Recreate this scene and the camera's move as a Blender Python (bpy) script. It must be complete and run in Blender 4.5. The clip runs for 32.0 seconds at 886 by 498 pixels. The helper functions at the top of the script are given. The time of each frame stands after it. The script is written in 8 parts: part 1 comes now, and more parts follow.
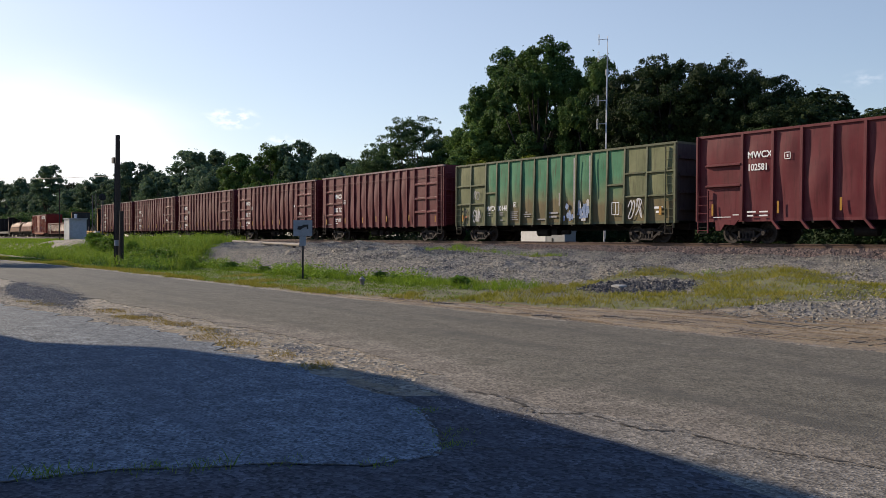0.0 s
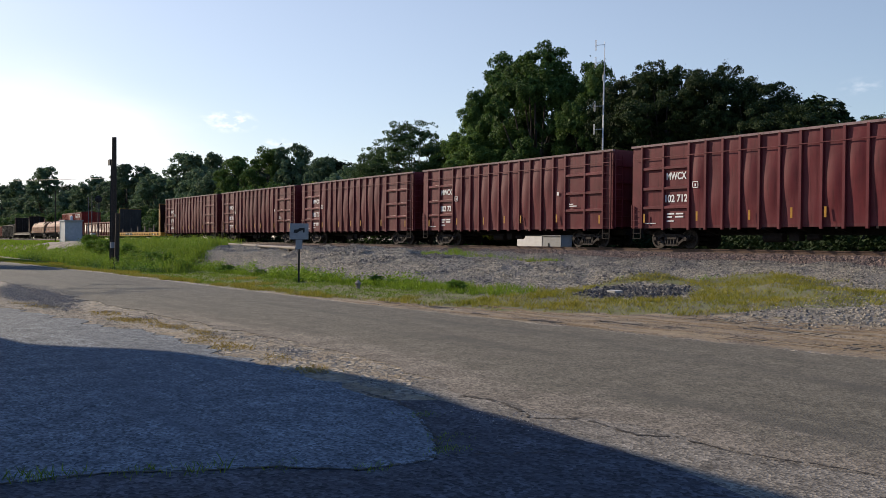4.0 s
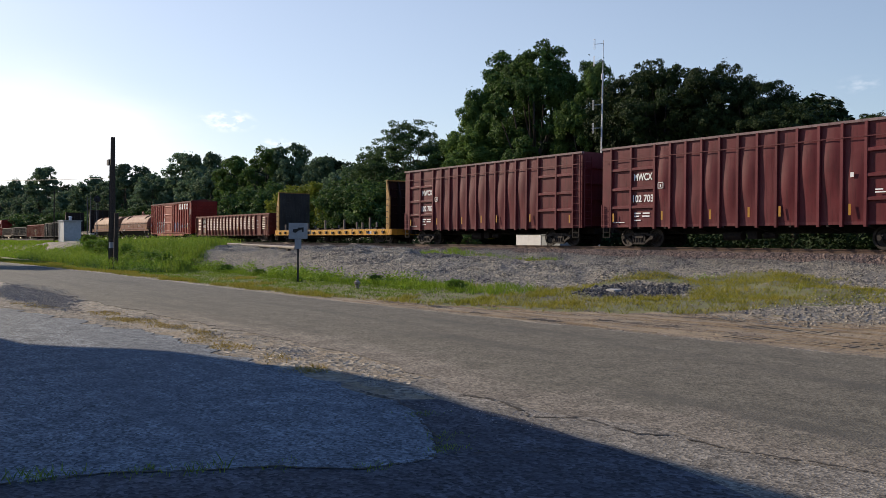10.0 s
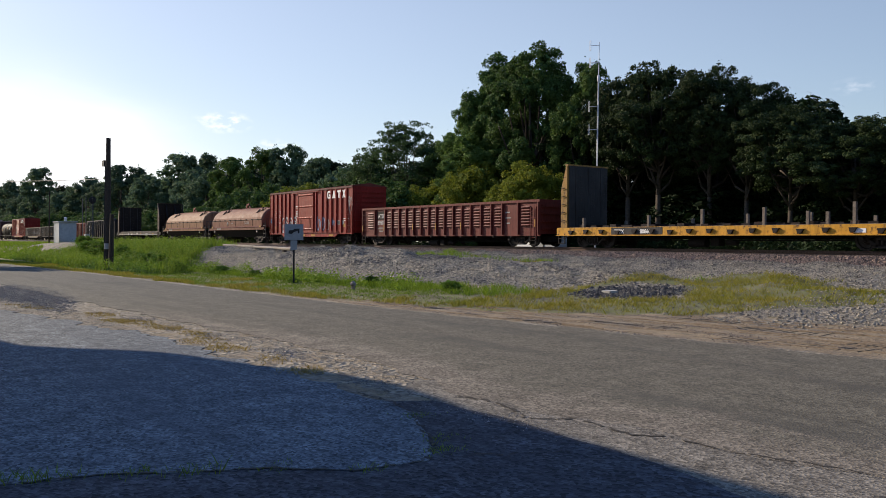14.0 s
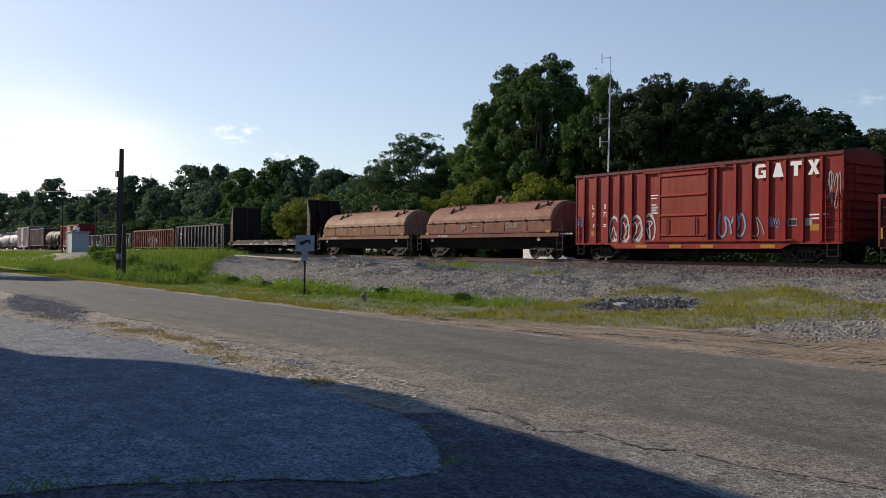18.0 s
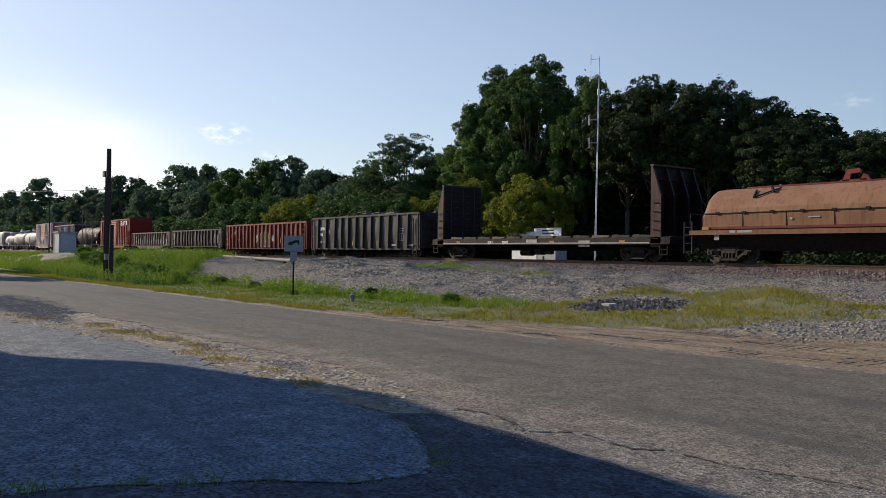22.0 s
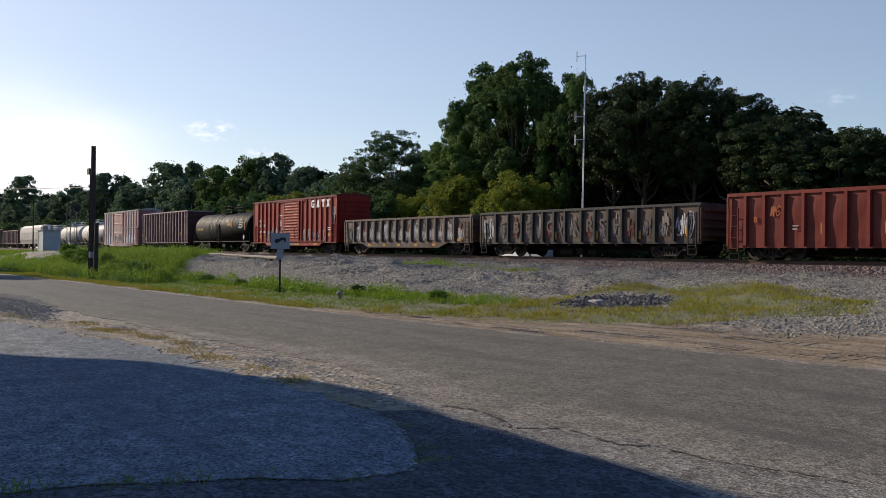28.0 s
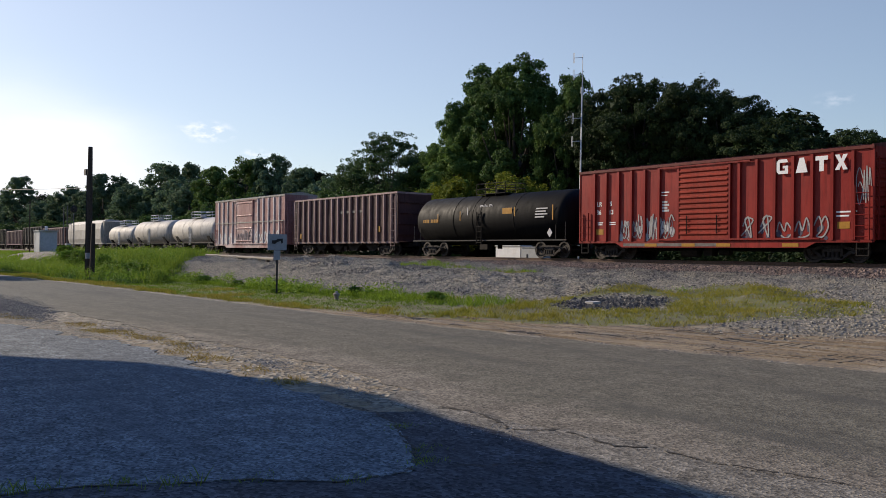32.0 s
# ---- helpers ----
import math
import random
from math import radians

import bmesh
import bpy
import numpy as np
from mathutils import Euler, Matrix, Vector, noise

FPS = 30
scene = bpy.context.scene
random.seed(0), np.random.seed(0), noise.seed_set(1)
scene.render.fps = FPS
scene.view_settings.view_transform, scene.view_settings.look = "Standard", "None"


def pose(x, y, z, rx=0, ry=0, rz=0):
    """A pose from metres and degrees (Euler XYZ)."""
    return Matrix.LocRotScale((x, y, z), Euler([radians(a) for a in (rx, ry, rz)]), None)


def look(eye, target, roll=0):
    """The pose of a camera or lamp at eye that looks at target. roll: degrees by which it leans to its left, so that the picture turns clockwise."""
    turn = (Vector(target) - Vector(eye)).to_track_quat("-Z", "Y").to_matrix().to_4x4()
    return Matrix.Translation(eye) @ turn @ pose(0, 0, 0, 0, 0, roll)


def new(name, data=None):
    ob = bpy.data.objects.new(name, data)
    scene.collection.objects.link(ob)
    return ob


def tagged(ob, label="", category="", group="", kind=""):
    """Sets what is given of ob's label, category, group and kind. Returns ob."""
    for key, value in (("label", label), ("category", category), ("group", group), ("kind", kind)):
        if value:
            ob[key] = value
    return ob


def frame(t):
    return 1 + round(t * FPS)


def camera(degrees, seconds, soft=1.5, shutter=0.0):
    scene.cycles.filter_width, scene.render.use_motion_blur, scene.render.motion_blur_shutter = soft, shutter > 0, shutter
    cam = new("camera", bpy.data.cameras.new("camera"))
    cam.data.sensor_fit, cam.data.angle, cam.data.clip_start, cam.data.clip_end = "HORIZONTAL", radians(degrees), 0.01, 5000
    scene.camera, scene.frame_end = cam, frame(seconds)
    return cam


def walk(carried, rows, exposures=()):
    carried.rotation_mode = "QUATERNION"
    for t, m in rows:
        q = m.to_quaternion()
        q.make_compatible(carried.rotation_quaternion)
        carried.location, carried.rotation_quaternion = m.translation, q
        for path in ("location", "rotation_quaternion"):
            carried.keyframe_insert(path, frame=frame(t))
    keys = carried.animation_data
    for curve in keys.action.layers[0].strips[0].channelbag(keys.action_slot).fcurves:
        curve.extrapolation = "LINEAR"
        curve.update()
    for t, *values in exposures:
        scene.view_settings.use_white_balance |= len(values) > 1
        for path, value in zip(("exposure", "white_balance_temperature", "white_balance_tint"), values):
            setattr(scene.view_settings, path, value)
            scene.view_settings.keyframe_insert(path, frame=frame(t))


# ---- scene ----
cam = camera(54.26, 32.0, soft=0.8)
EYE = (0.0, 0.0, 1.6)


def view(yaw, pitch, roll):
    """The hand-held camera stands on one spot and only turns: yaw to the left of +y, pitch up, roll."""
    a, b = radians(yaw), radians(pitch)
    ahead = Vector((-math.sin(a) * math.cos(b), math.cos(a) * math.cos(b), math.sin(b)))
    return look(EYE, Vector(EYE) + ahead * 10, roll)


walk(cam, [
    (0.0, view(55.43, -0.79, 0.16)), (0.5, view(55.42, -0.74, 0.27)), (1.0, view(55.34, -0.73, 0.26)), (1.5, view(55.29, -0.68, 0.35)),
    (2.0, view(55.25, -0.63, 0.35)), (2.5, view(55.17, -0.51, 0.37)), (3.0, view(55.17, -0.49, 0.44)), (3.5, view(55.20, -0.49, 0.52)),
    (5.5, view(55.12, -0.67, 0.39)), (6.0, view(55.18, -0.69, 0.29)), (6.5, view(55.25, -0.62, 0.34)), (7.0, view(55.36, -0.61, 0.32)),
    (7.5, view(55.46, -0.72, 0.28)), (8.0, view(55.40, -0.68, 0.24)), (8.5, view(55.30, -0.58, 0.24)), (9.0, view(55.21, -0.46, 0.27)),
    (9.5, view(55.18, -0.51, 0.37)), (10.0, view(55.12, -0.56, 0.38)), (10.5, view(55.19, -0.48, 0.27)), (11.0, view(55.07, -0.34, 0.38)),
    (11.5, view(55.02, -0.38, 0.33)), (12.0, view(54.96, -0.44, 0.36)), (12.5, view(54.83, -0.45, 0.48)), (13.0, view(54.77, -0.50, 0.52)),
    (13.5, view(54.80, -0.50, 0.56)), (14.0, view(54.85, -0.47, 0.42)), (14.5, view(54.93, -0.29, 0.47)), (16.5, view(55.42, 0.06, 0.53)),
    (17.0, view(55.52, 0.19, 0.51)), (17.5, view(55.58, 0.27, 0.58)), (18.0, view(55.57, 0.29, 0.66)), (18.5, view(55.43, 0.35, 0.77)),
    (19.0, view(55.28, 0.44, 0.83)), (19.5, view(55.13, 0.46, 0.82)), (20.0, view(55.05, 0.41, 0.84)), (20.5, view(54.89, 0.35, 0.82)),
    (21.0, view(54.79, 0.37, 0.84)), (21.5, view(54.78, 0.40, 0.79)), (22.0, view(54.84, 0.34, 0.71)), (22.5, view(54.88, 0.26, 0.72)),
    (23.0, view(54.83, 0.21, 0.71)), (23.5, view(54.63, 0.22, 0.67)), (24.0, view(54.52, 0.19, 0.63)), (24.5, view(54.36, 0.07, 0.62)),
    (25.0, view(54.25, 0.06, 0.66)), (25.5, view(54.13, 0.09, 0.54)), (27.5, view(53.97, 0.10, 0.56)), (28.0, view(53.97, 0.15, 0.55)),
    (28.5, view(53.98, 0.14, 0.58)), (29.0, view(53.99, 0.09, 0.59)), (29.5, view(53.99, 0.12, 0.62)), (30.0, view(53.91, 0.18, 0.58)),
    (30.5, view(53.91, 0.17, 0.55)), (31.0, view(53.90, 0.11, 0.58)), (31.5, view(53.85, 0.13, 0.62)), (32.0, view(53.78, 0.24, 0.62)),
], [(0.0, 0.68, 6700, 12.0), (13.0, 0.68, 6700, 12.0), (19.0, 0.55, 6600, 12.0), (32.0, 0.55, 6600, 12.0)])

# ---- daylight: low sun from up the line, a little on the near side ----
SUN_AZ, SUN_EL = radians(20), radians(25)
SUN_DIR = Vector((-math.cos(SUN_AZ) * math.cos(SUN_EL), -math.sin(SUN_AZ) * math.cos(SUN_EL), math.sin(SUN_EL)))
sun = new("sun", bpy.data.lights.new("sun", "SUN"))
sun.data.energy, sun.data.angle, sun.data.color = 5.0, radians(0.55), (1.0, 0.87, 0.70)
sun.matrix_world = look(SUN_DIR * 60, (0, 0, 0))

world = bpy.data.worlds.new("sky")
scene.world = world
world.use_nodes = True
wn, wl = world.node_tree.nodes, world.node_tree.links
wn.clear()
sky = wn.new("ShaderNodeTexSky")
sky.sky_type, sky.sun_disc = "NISHITA", False
sky.sun_elevation, sky.sun_rotation = SUN_EL, radians(250)
sky.air_density, sky.dust_density, sky.ozone_density = 1.0, 0.6, 3.0
w_co = wn.new("ShaderNodeTexCoord")
w_map = wn.new("ShaderNodeMapping")
w_map.inputs["Scale"].default_value = (1.6, 1.6, 6.5)
w_map.inputs["Location"].default_value = (0.35, 0.1, 0.3)
w_noise = wn.new("ShaderNodeTexNoise")
w_noise.inputs["Scale"].default_value, w_noise.inputs["Detail"].default_value = 1.7, 7.0
w_noise.inputs["Roughness"].default_value = 0.52
w_ramp = wn.new("ShaderNodeValToRGB")
w_ramp.color_ramp.elements[0].position, w_ramp.color_ramp.elements[1].position = 0.42, 0.66
w_ramp.color_ramp.elements[0].color, w_ramp.color_ramp.elements[1].color = (0, 0, 0, 1), (0.75, 0.75, 0.75, 1)


def cloud_bank(direction, inner, outer, weight, flat=1.0):
    """A soft cloud round a direction of the sky: full within inner degrees, gone at outer."""
    off, squash, far = (wn.new("ShaderNodeVectorMath") for _ in range(3))
    rng = wn.new("ShaderNodeMapRange")
    off.operation, squash.operation, far.operation, rng.interpolation_type = "SUBTRACT", "MULTIPLY", "LENGTH", "SMOOTHSTEP"
    off.inputs[1].default_value, squash.inputs[1].default_value = Vector(direction).normalized(), (1, 1, flat)
    for socket, value in (("From Min", radians(inner)), ("From Max", radians(outer)), ("To Min", weight), ("To Max", 0.0)):
        rng.inputs[socket].default_value = value
    wl.new(w_co.outputs["Generated"], off.inputs[0])
    wl.new(off.outputs[0], squash.inputs[0])
    wl.new(squash.outputs[0], far.inputs[0])
    wl.new(far.outputs["Value"], rng.inputs["Value"])
    return rng.outputs[0]


def add_up(a, b, op="ADD", clamp=True):
    s = wn.new("ShaderNodeMath")
    s.operation, s.use_clamp = op, clamp
    wl.new(a, s.inputs[0])
    wl.new(b, s.inputs[1])
    return s.outputs[0]


w_fine = wn.new("ShaderNodeTexNoise")
w_fine.inputs["Scale"].default_value, w_fine.inputs["Detail"].default_value = 80.0, 7.0
w_puff = wn.new("ShaderNodeMapRange")
w_puff.inputs["From Min"].default_value, w_puff.inputs["From Max"].default_value = 0.44, 0.68
bank = add_up(cloud_bank((-0.982, 0.16, 0.09), 1.0, 9.5, 0.7, 1.3), cloud_bank((-0.955, 0.26, 0.10), 0.5, 8.0, 0.5, 1.9))
puffs = add_up(cloud_bank((-0.926, 0.353, 0.131), 0.5, 2.2, 0.95, 2.6), add_up(cloud_bank((-0.907, 0.406, 0.107), 0.3, 1.8, 0.6, 3.0), cloud_bank((-0.485, 0.859, 0.163), 0.2, 1.6, 0.2, 2.4)))
w_mix = wn.new("ShaderNodeMix")
w_mix.data_type = "RGBA"
w_mix.inputs["B"].default_value = (8.6, 8.9, 9.5, 1)


def bank_base(a):
    """The smooth body of the haze, under its streaks."""
    s = wn.new("ShaderNodeMath")
    s.operation = "MULTIPLY"
    s.inputs[1].default_value = 0.36
    wl.new(a, s.inputs[0])
    return s.outputs[0]


w_bg = wn.new("ShaderNodeBackground")
w_bg.inputs["Strength"].default_value = 0.088
w_out = wn.new("ShaderNodeOutputWorld")
wl.new(w_co.outputs["Generated"], w_map.inputs["Vector"])
wl.new(w_map.outputs["Vector"], w_noise.inputs["Vector"])
wl.new(w_noise.outputs["Fac"], w_ramp.inputs["Fac"])
w_flat = wn.new("ShaderNodeMapping")
w_flat.inputs["Scale"].default_value = (1.0, 1.0, 1.8)
wl.new(w_co.outputs["Generated"], w_flat.inputs["Vector"])
wl.new(w_flat.outputs["Vector"], w_fine.inputs["Vector"])
wl.new(w_fine.outputs["Fac"], w_puff.inputs["Value"])
soft = add_up(bank, w_ramp.outputs["Color"], "MULTIPLY")
wl.new(add_up(add_up(soft, bank_base(bank)), add_up(puffs, w_puff.outputs[0], "MULTIPLY")), w_mix.inputs["Factor"])
w_veil = wn.new("ShaderNodeMix")
w_veil.data_type = "RGBA"
w_up, w_low = wn.new("ShaderNodeSeparateXYZ"), wn.new("ShaderNodeMapRange")
w_low.interpolation_type = "SMOOTHSTEP"
for socket, value in (("From Min", 0.22), ("From Max", 0.62), ("To Min", 0.34), ("To Max", 0.0)):
    w_low.inputs[socket].default_value = value
wl.new(w_co.outputs["Generated"], w_up.inputs[0])
wl.new(w_up.outputs["Z"], w_low.inputs["Value"])
w_side, w_near = wn.new("ShaderNodeVectorMath"), wn.new("ShaderNodeMapRange")
w_side.operation = "DOT_PRODUCT"
w_side.inputs[1].default_value = Vector((SUN_DIR.x, SUN_DIR.y, 0)).normalized()
for socket, value in (("From Min", 0.1), ("From Max", 0.85), ("To Min", 0.45), ("To Max", 1.0)):
    w_near.inputs[socket].default_value = value
wl.new(w_co.outputs["Generated"], w_side.inputs[0])
wl.new(w_side.outputs["Value"], w_near.inputs["Value"])
wl.new(add_up(w_low.outputs[0], w_near.outputs[0], "MULTIPLY"), w_veil.inputs["Factor"])
w_veil.inputs["B"].default_value = (6.2, 6.4, 7.2, 1)
wl.new(sky.outputs["Color"], w_veil.inputs["A"])
w_deep, w_high = wn.new("ShaderNodeMix"), wn.new("ShaderNodeMapRange")
w_deep.data_type, w_high.interpolation_type = "RGBA", "SMOOTHSTEP"
w_deep.inputs["B"].default_value = (1.1, 2.6, 6.8, 1)
for socket, value in (("From Min", 0.30), ("From Max", 0.62), ("To Max", 0.88)):
    w_high.inputs[socket].default_value = value
wl.new(w_up.outputs["Z"], w_high.inputs["Value"])
wl.new(w_high.outputs[0], w_deep.inputs["Factor"])
wl.new(w_veil.outputs["Result"], w_deep.inputs["A"])
wl.new(w_deep.outputs["Result"], w_mix.inputs["A"])
wl.new(w_mix.outputs["Result"], w_bg.inputs["Color"])
wl.new(w_bg.outputs["Background"], w_out.inputs["Surface"])


# ---- materials ----
def nodes_of(name):
    m = bpy.data.materials.new(name)
    m.use_nodes = True
    n = m.node_tree.nodes
    n.clear()
    out, bsdf = n.new("ShaderNodeOutputMaterial"), n.new("ShaderNodeBsdfPrincipled")
    m.node_tree.links.new(bsdf.outputs[0], out.inputs[0])
    return m, n, m.node_tree.links, bsdf


def noise_node(n, l, vec, scale, detail=5.0, rough=0.6):
    t = n.new("ShaderNodeTexNoise")
    t.inputs["Scale"].default_value, t.inputs["Detail"].default_value, t.inputs["Roughness"].default_value = scale, detail, rough
    l.new(vec, t.inputs["Vector"])
    return t.outputs["Fac"]


def ramp_node(n, l, fac, lo, hi, a=(0, 0, 0), b=(1, 1, 1)):
    r = n.new("ShaderNodeValToRGB")
    r.color_ramp.elements[0].position, r.color_ramp.elements[1].position = lo, hi
    r.color_ramp.elements[0].color, r.color_ramp.elements[1].color = (*a, 1), (*b, 1)
    l.new(fac, r.inputs["Fac"])
    return r.outputs["Color"]


def mix_node(n, l, fac, a, b, mode="MIX"):
    x = n.new("ShaderNodeMix")
    x.data_type, x.blend_type = "RGBA", mode
    for socket, value in (("Factor", fac), ("A", a), ("B", b)):
        if isinstance(value, (int, float)):
            x.inputs[socket].default_value = value
        elif isinstance(value, tuple):
            x.inputs[socket].default_value = (*value, 1)
        else:
            l.new(value, x.inputs[socket])
    return x.outputs["Result"]


def bump_node(n, l, bsdf, height, strength, distance=0.02):
    b = n.new("ShaderNodeBump")
    b.inputs["Strength"].default_value, b.inputs["Distance"].default_value = strength, distance
    l.new(height, b.inputs["Height"])
    l.new(b.outputs[0], bsdf.inputs["Normal"])


def coords(n, l, scale=(1, 1, 1), kind="Object"):
    c, m = n.new("ShaderNodeTexCoord"), n.new("ShaderNodeMapping")
    m.inputs["Scale"].default_value = scale
    l.new(c.outputs[kind], m.inputs["Vector"])
    return m.outputs["Vector"]


def surface(name, a, b, scale=8.0, rough=0.75, metal=0.0, bump=0.25, stain=None, stain_scale=0.7, stain_at=(0.5, 0.75), distance=0.02):
    """Two tones of grain, larger stains, fine relief."""
    m, n, l, bsdf = nodes_of(name)
    v = coords(n, l)
    fine = noise_node(n, l, v, scale, 8)
    col = ramp_node(n, l, fine, 0.3, 0.7, a, b)
    if stain:
        col = mix_node(n, l, ramp_node(n, l, noise_node(n, l, v, stain_scale, 6), *stain_at), col, stain)
    l.new(col, bsdf.inputs["Base Color"])
    bsdf.inputs["Roughness"].default_value, bsdf.inputs["Metallic"].default_value = rough, metal
    bsdf.inputs["Specular IOR Level"].default_value = 0.18
    bump_node(n, l, bsdf, fine, bump, distance)
    return m


def paint(name, a, b, rust=(0.10, 0.045, 0.025), wear=(0.58, 0.72), rough=0.42, fade=None, gloss=0.15):
    """Weathered rail-car paint: faded patches, streaks that run down, rust spots; each car a little different."""
    m, n, l, bsdf = nodes_of(name)
    v, streak_v = coords(n, l), coords(n, l, (3.2, 3.2, 0.35))
    info = n.new("ShaderNodeObjectInfo")
    col = ramp_node(n, l, noise_node(n, l, v, 0.9, 6), 0.3, 0.72, a, b)
    if fade:
        col = mix_node(n, l, ramp_node(n, l, noise_node(n, l, v, 0.35, 4), 0.45, 0.7), col, fade)
    streaks = ramp_node(n, l, noise_node(n, l, streak_v, 2.4, 7), 0.5, 0.8)
    col = mix_node(n, l, streaks, col, tuple(0.55 * x for x in a))
    spots = ramp_node(n, l, noise_node(n, l, v, 5.0, 8, 0.7), *wear)
    col = mix_node(n, l, spots, col, rust)
    hsv = n.new("ShaderNodeHueSaturation")
    rng = n.new("ShaderNodeMapRange")
    rng.inputs["To Min"].default_value, rng.inputs["To Max"].default_value = 0.82, 1.15
    l.new(info.outputs["Random"], rng.inputs["Value"])
    l.new(rng.outputs[0], hsv.inputs["Value"])
    l.new(col, hsv.inputs["Color"])
    l.new(hsv.outputs[0], bsdf.inputs["Base Color"])
    l.new(ramp_node(n, l, noise_node(n, l, streak_v, 1.3, 6), 0.3, 0.75, (rough - 0.08,) * 3, (rough + 0.16,) * 3), bsdf.inputs["Roughness"])
    bsdf.inputs["Specular IOR Level"].default_value = gloss
    bump_node(n, l, bsdf, noise_node(n, l, v, 3.0, 6), 0.25, 0.02)
    return m


def stone_material(name, a, b):
    m, n, l, bsdf = nodes_of(name)
    geo = n.new("ShaderNodeNewGeometry")
    l.new(ramp_node(n, l, geo.outputs["Random Per Island"], 0.0, 1.0, a, b), bsdf.inputs["Base Color"])
    bsdf.inputs["Roughness"].default_value = 0.95
    return m


def asphalt(name, a, b, contrast, scale, stain, far_tone=None, dust=None, wear=0.27):
    """Worn asphalt: single stones of the mix in several greys, wheel-worn and oily stretches, fine pitting."""
    m, n, l, bsdf = nodes_of(name)
    v, long_v = coords(n, l), coords(n, l, (0.12, 0.9, 1.0))
    vor = n.new("ShaderNodeTexVoronoi")
    vor.inputs["Scale"].default_value = scale
    l.new(v, vor.inputs["Vector"])
    hue = n.new("ShaderNodeSeparateColor")
    l.new(vor.outputs["Color"], hue.inputs[0])
    col = ramp_node(n, l, noise_node(n, l, v, 2.2, 8, 0.7), 0.3, 0.7, a, b)
    grain = ramp_node(n, l, hue.outputs[0], 0.0, 1.0, (0.3, 0.3, 0.3), (1.72, 1.68, 1.62))
    col = mix_node(n, l, min(1.0, contrast + 0.45), col, mix_node(n, l, 1.0, col, grain, "MULTIPLY"))
    col = mix_node(n, l, ramp_node(n, l, noise_node(n, l, long_v, 1.1, 6), 0.5, 0.75), col, stain)
    speck = ramp_node(n, l, noise_node(n, l, v, 11.0, 9, 0.75), 0.56, 0.68)
    col = mix_node(n, l, speck, col, tuple(0.6 * x for x in a))
    worn = ramp_node(n, l, noise_node(n, l, coords(n, l, (1.0, 1.7, 1.0)), 5.5, 7, 0.72), 0.36, 0.66, (1 - 1.25 * wear,) * 3, (1 + 0.75 * wear,) * 3)
    col = mix_node(n, l, 1.0, col, worn, "MULTIPLY")
    # cooler, darker far stretch: its shaded look is put into the asphalt colour
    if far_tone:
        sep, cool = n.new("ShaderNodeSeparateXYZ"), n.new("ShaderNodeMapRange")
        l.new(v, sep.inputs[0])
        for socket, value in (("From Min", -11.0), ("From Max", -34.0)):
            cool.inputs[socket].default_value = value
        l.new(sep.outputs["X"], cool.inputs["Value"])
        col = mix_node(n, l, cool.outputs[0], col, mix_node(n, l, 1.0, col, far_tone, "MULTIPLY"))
    if dust:
        at = n.new("ShaderNodeAttribute")
        at.attribute_name = "dust"
        total, cut = n.new("ShaderNodeMath"), n.new("ShaderNodeMapRange")
        l.new(at.outputs["Fac"], total.inputs[0])
        l.new(ramp_node(n, l, noise_node(n, l, coords(n, l, (0.5, 1.0, 1.0)), 2.6, 9, 0.75), 0.3, 0.7), total.inputs[1])
        cut.inputs["From Min"].default_value, cut.inputs["From Max"].default_value = 0.75, 1.35
        l.new(total.outputs[0], cut.inputs["Value"])
        soil = ramp_node(n, l, noise_node(n, l, v, 1.8, 8, 0.7), 0.3, 0.7, *dust)
        soil = mix_node(n, l, 0.85, soil, mix_node(n, l, 1.0, soil, grain, "MULTIPLY"))
        col = mix_node(n, l, cut.outputs[0], col, soil)
    l.new(col, bsdf.inputs["Base Color"])
    bsdf.inputs["Roughness"].default_value = 0.92
    bsdf.inputs["Specular IOR Level"].default_value = 0.15
    bump_node(n, l, bsdf, vor.outputs["Distance"], 0.5, 0.012)
    return m


def leaf_material(name, a, b, c, through_light=0.3):
    m, n, l, bsdf = nodes_of(name)
    geo = n.new("ShaderNodeNewGeometry")
    v = coords(n, l)
    col = ramp_node(n, l, geo.outputs["Random Per Island"], 0.0, 1.0, a, b)
    col = mix_node(n, l, ramp_node(n, l, noise_node(n, l, v, 0.5, 3), 0.4, 0.7), col, c)
    info, tone, rng = n.new("ShaderNodeObjectInfo"), n.new("ShaderNodeHueSaturation"), n.new("ShaderNodeMapRange")
    rng.inputs["To Min"].default_value, rng.inputs["To Max"].default_value = 0.78, 1.2
    l.new(info.outputs["Random"], rng.inputs["Value"])
    l.new(rng.outputs[0], tone.inputs["Value"])
    l.new(col, tone.inputs["Color"])
    col = tone.outputs[0]
    l.new(col, bsdf.inputs["Base Color"])
    bsdf.inputs["Roughness"].default_value = 0.75
    bsdf.inputs["Specular IOR Level"].default_value = 0.12
    tr, add = n.new("ShaderNodeBsdfTranslucent"), n.new("ShaderNodeMixShader")
    l.new(col, tr.inputs["Color"])
    add.inputs[0].default_value = through_light
    l.new(bsdf.outputs[0], add.inputs[1])
    l.new(tr.outputs[0], add.inputs[2])
    l.new(add.outputs[0], n["Material Output"].inputs[0])
    return m


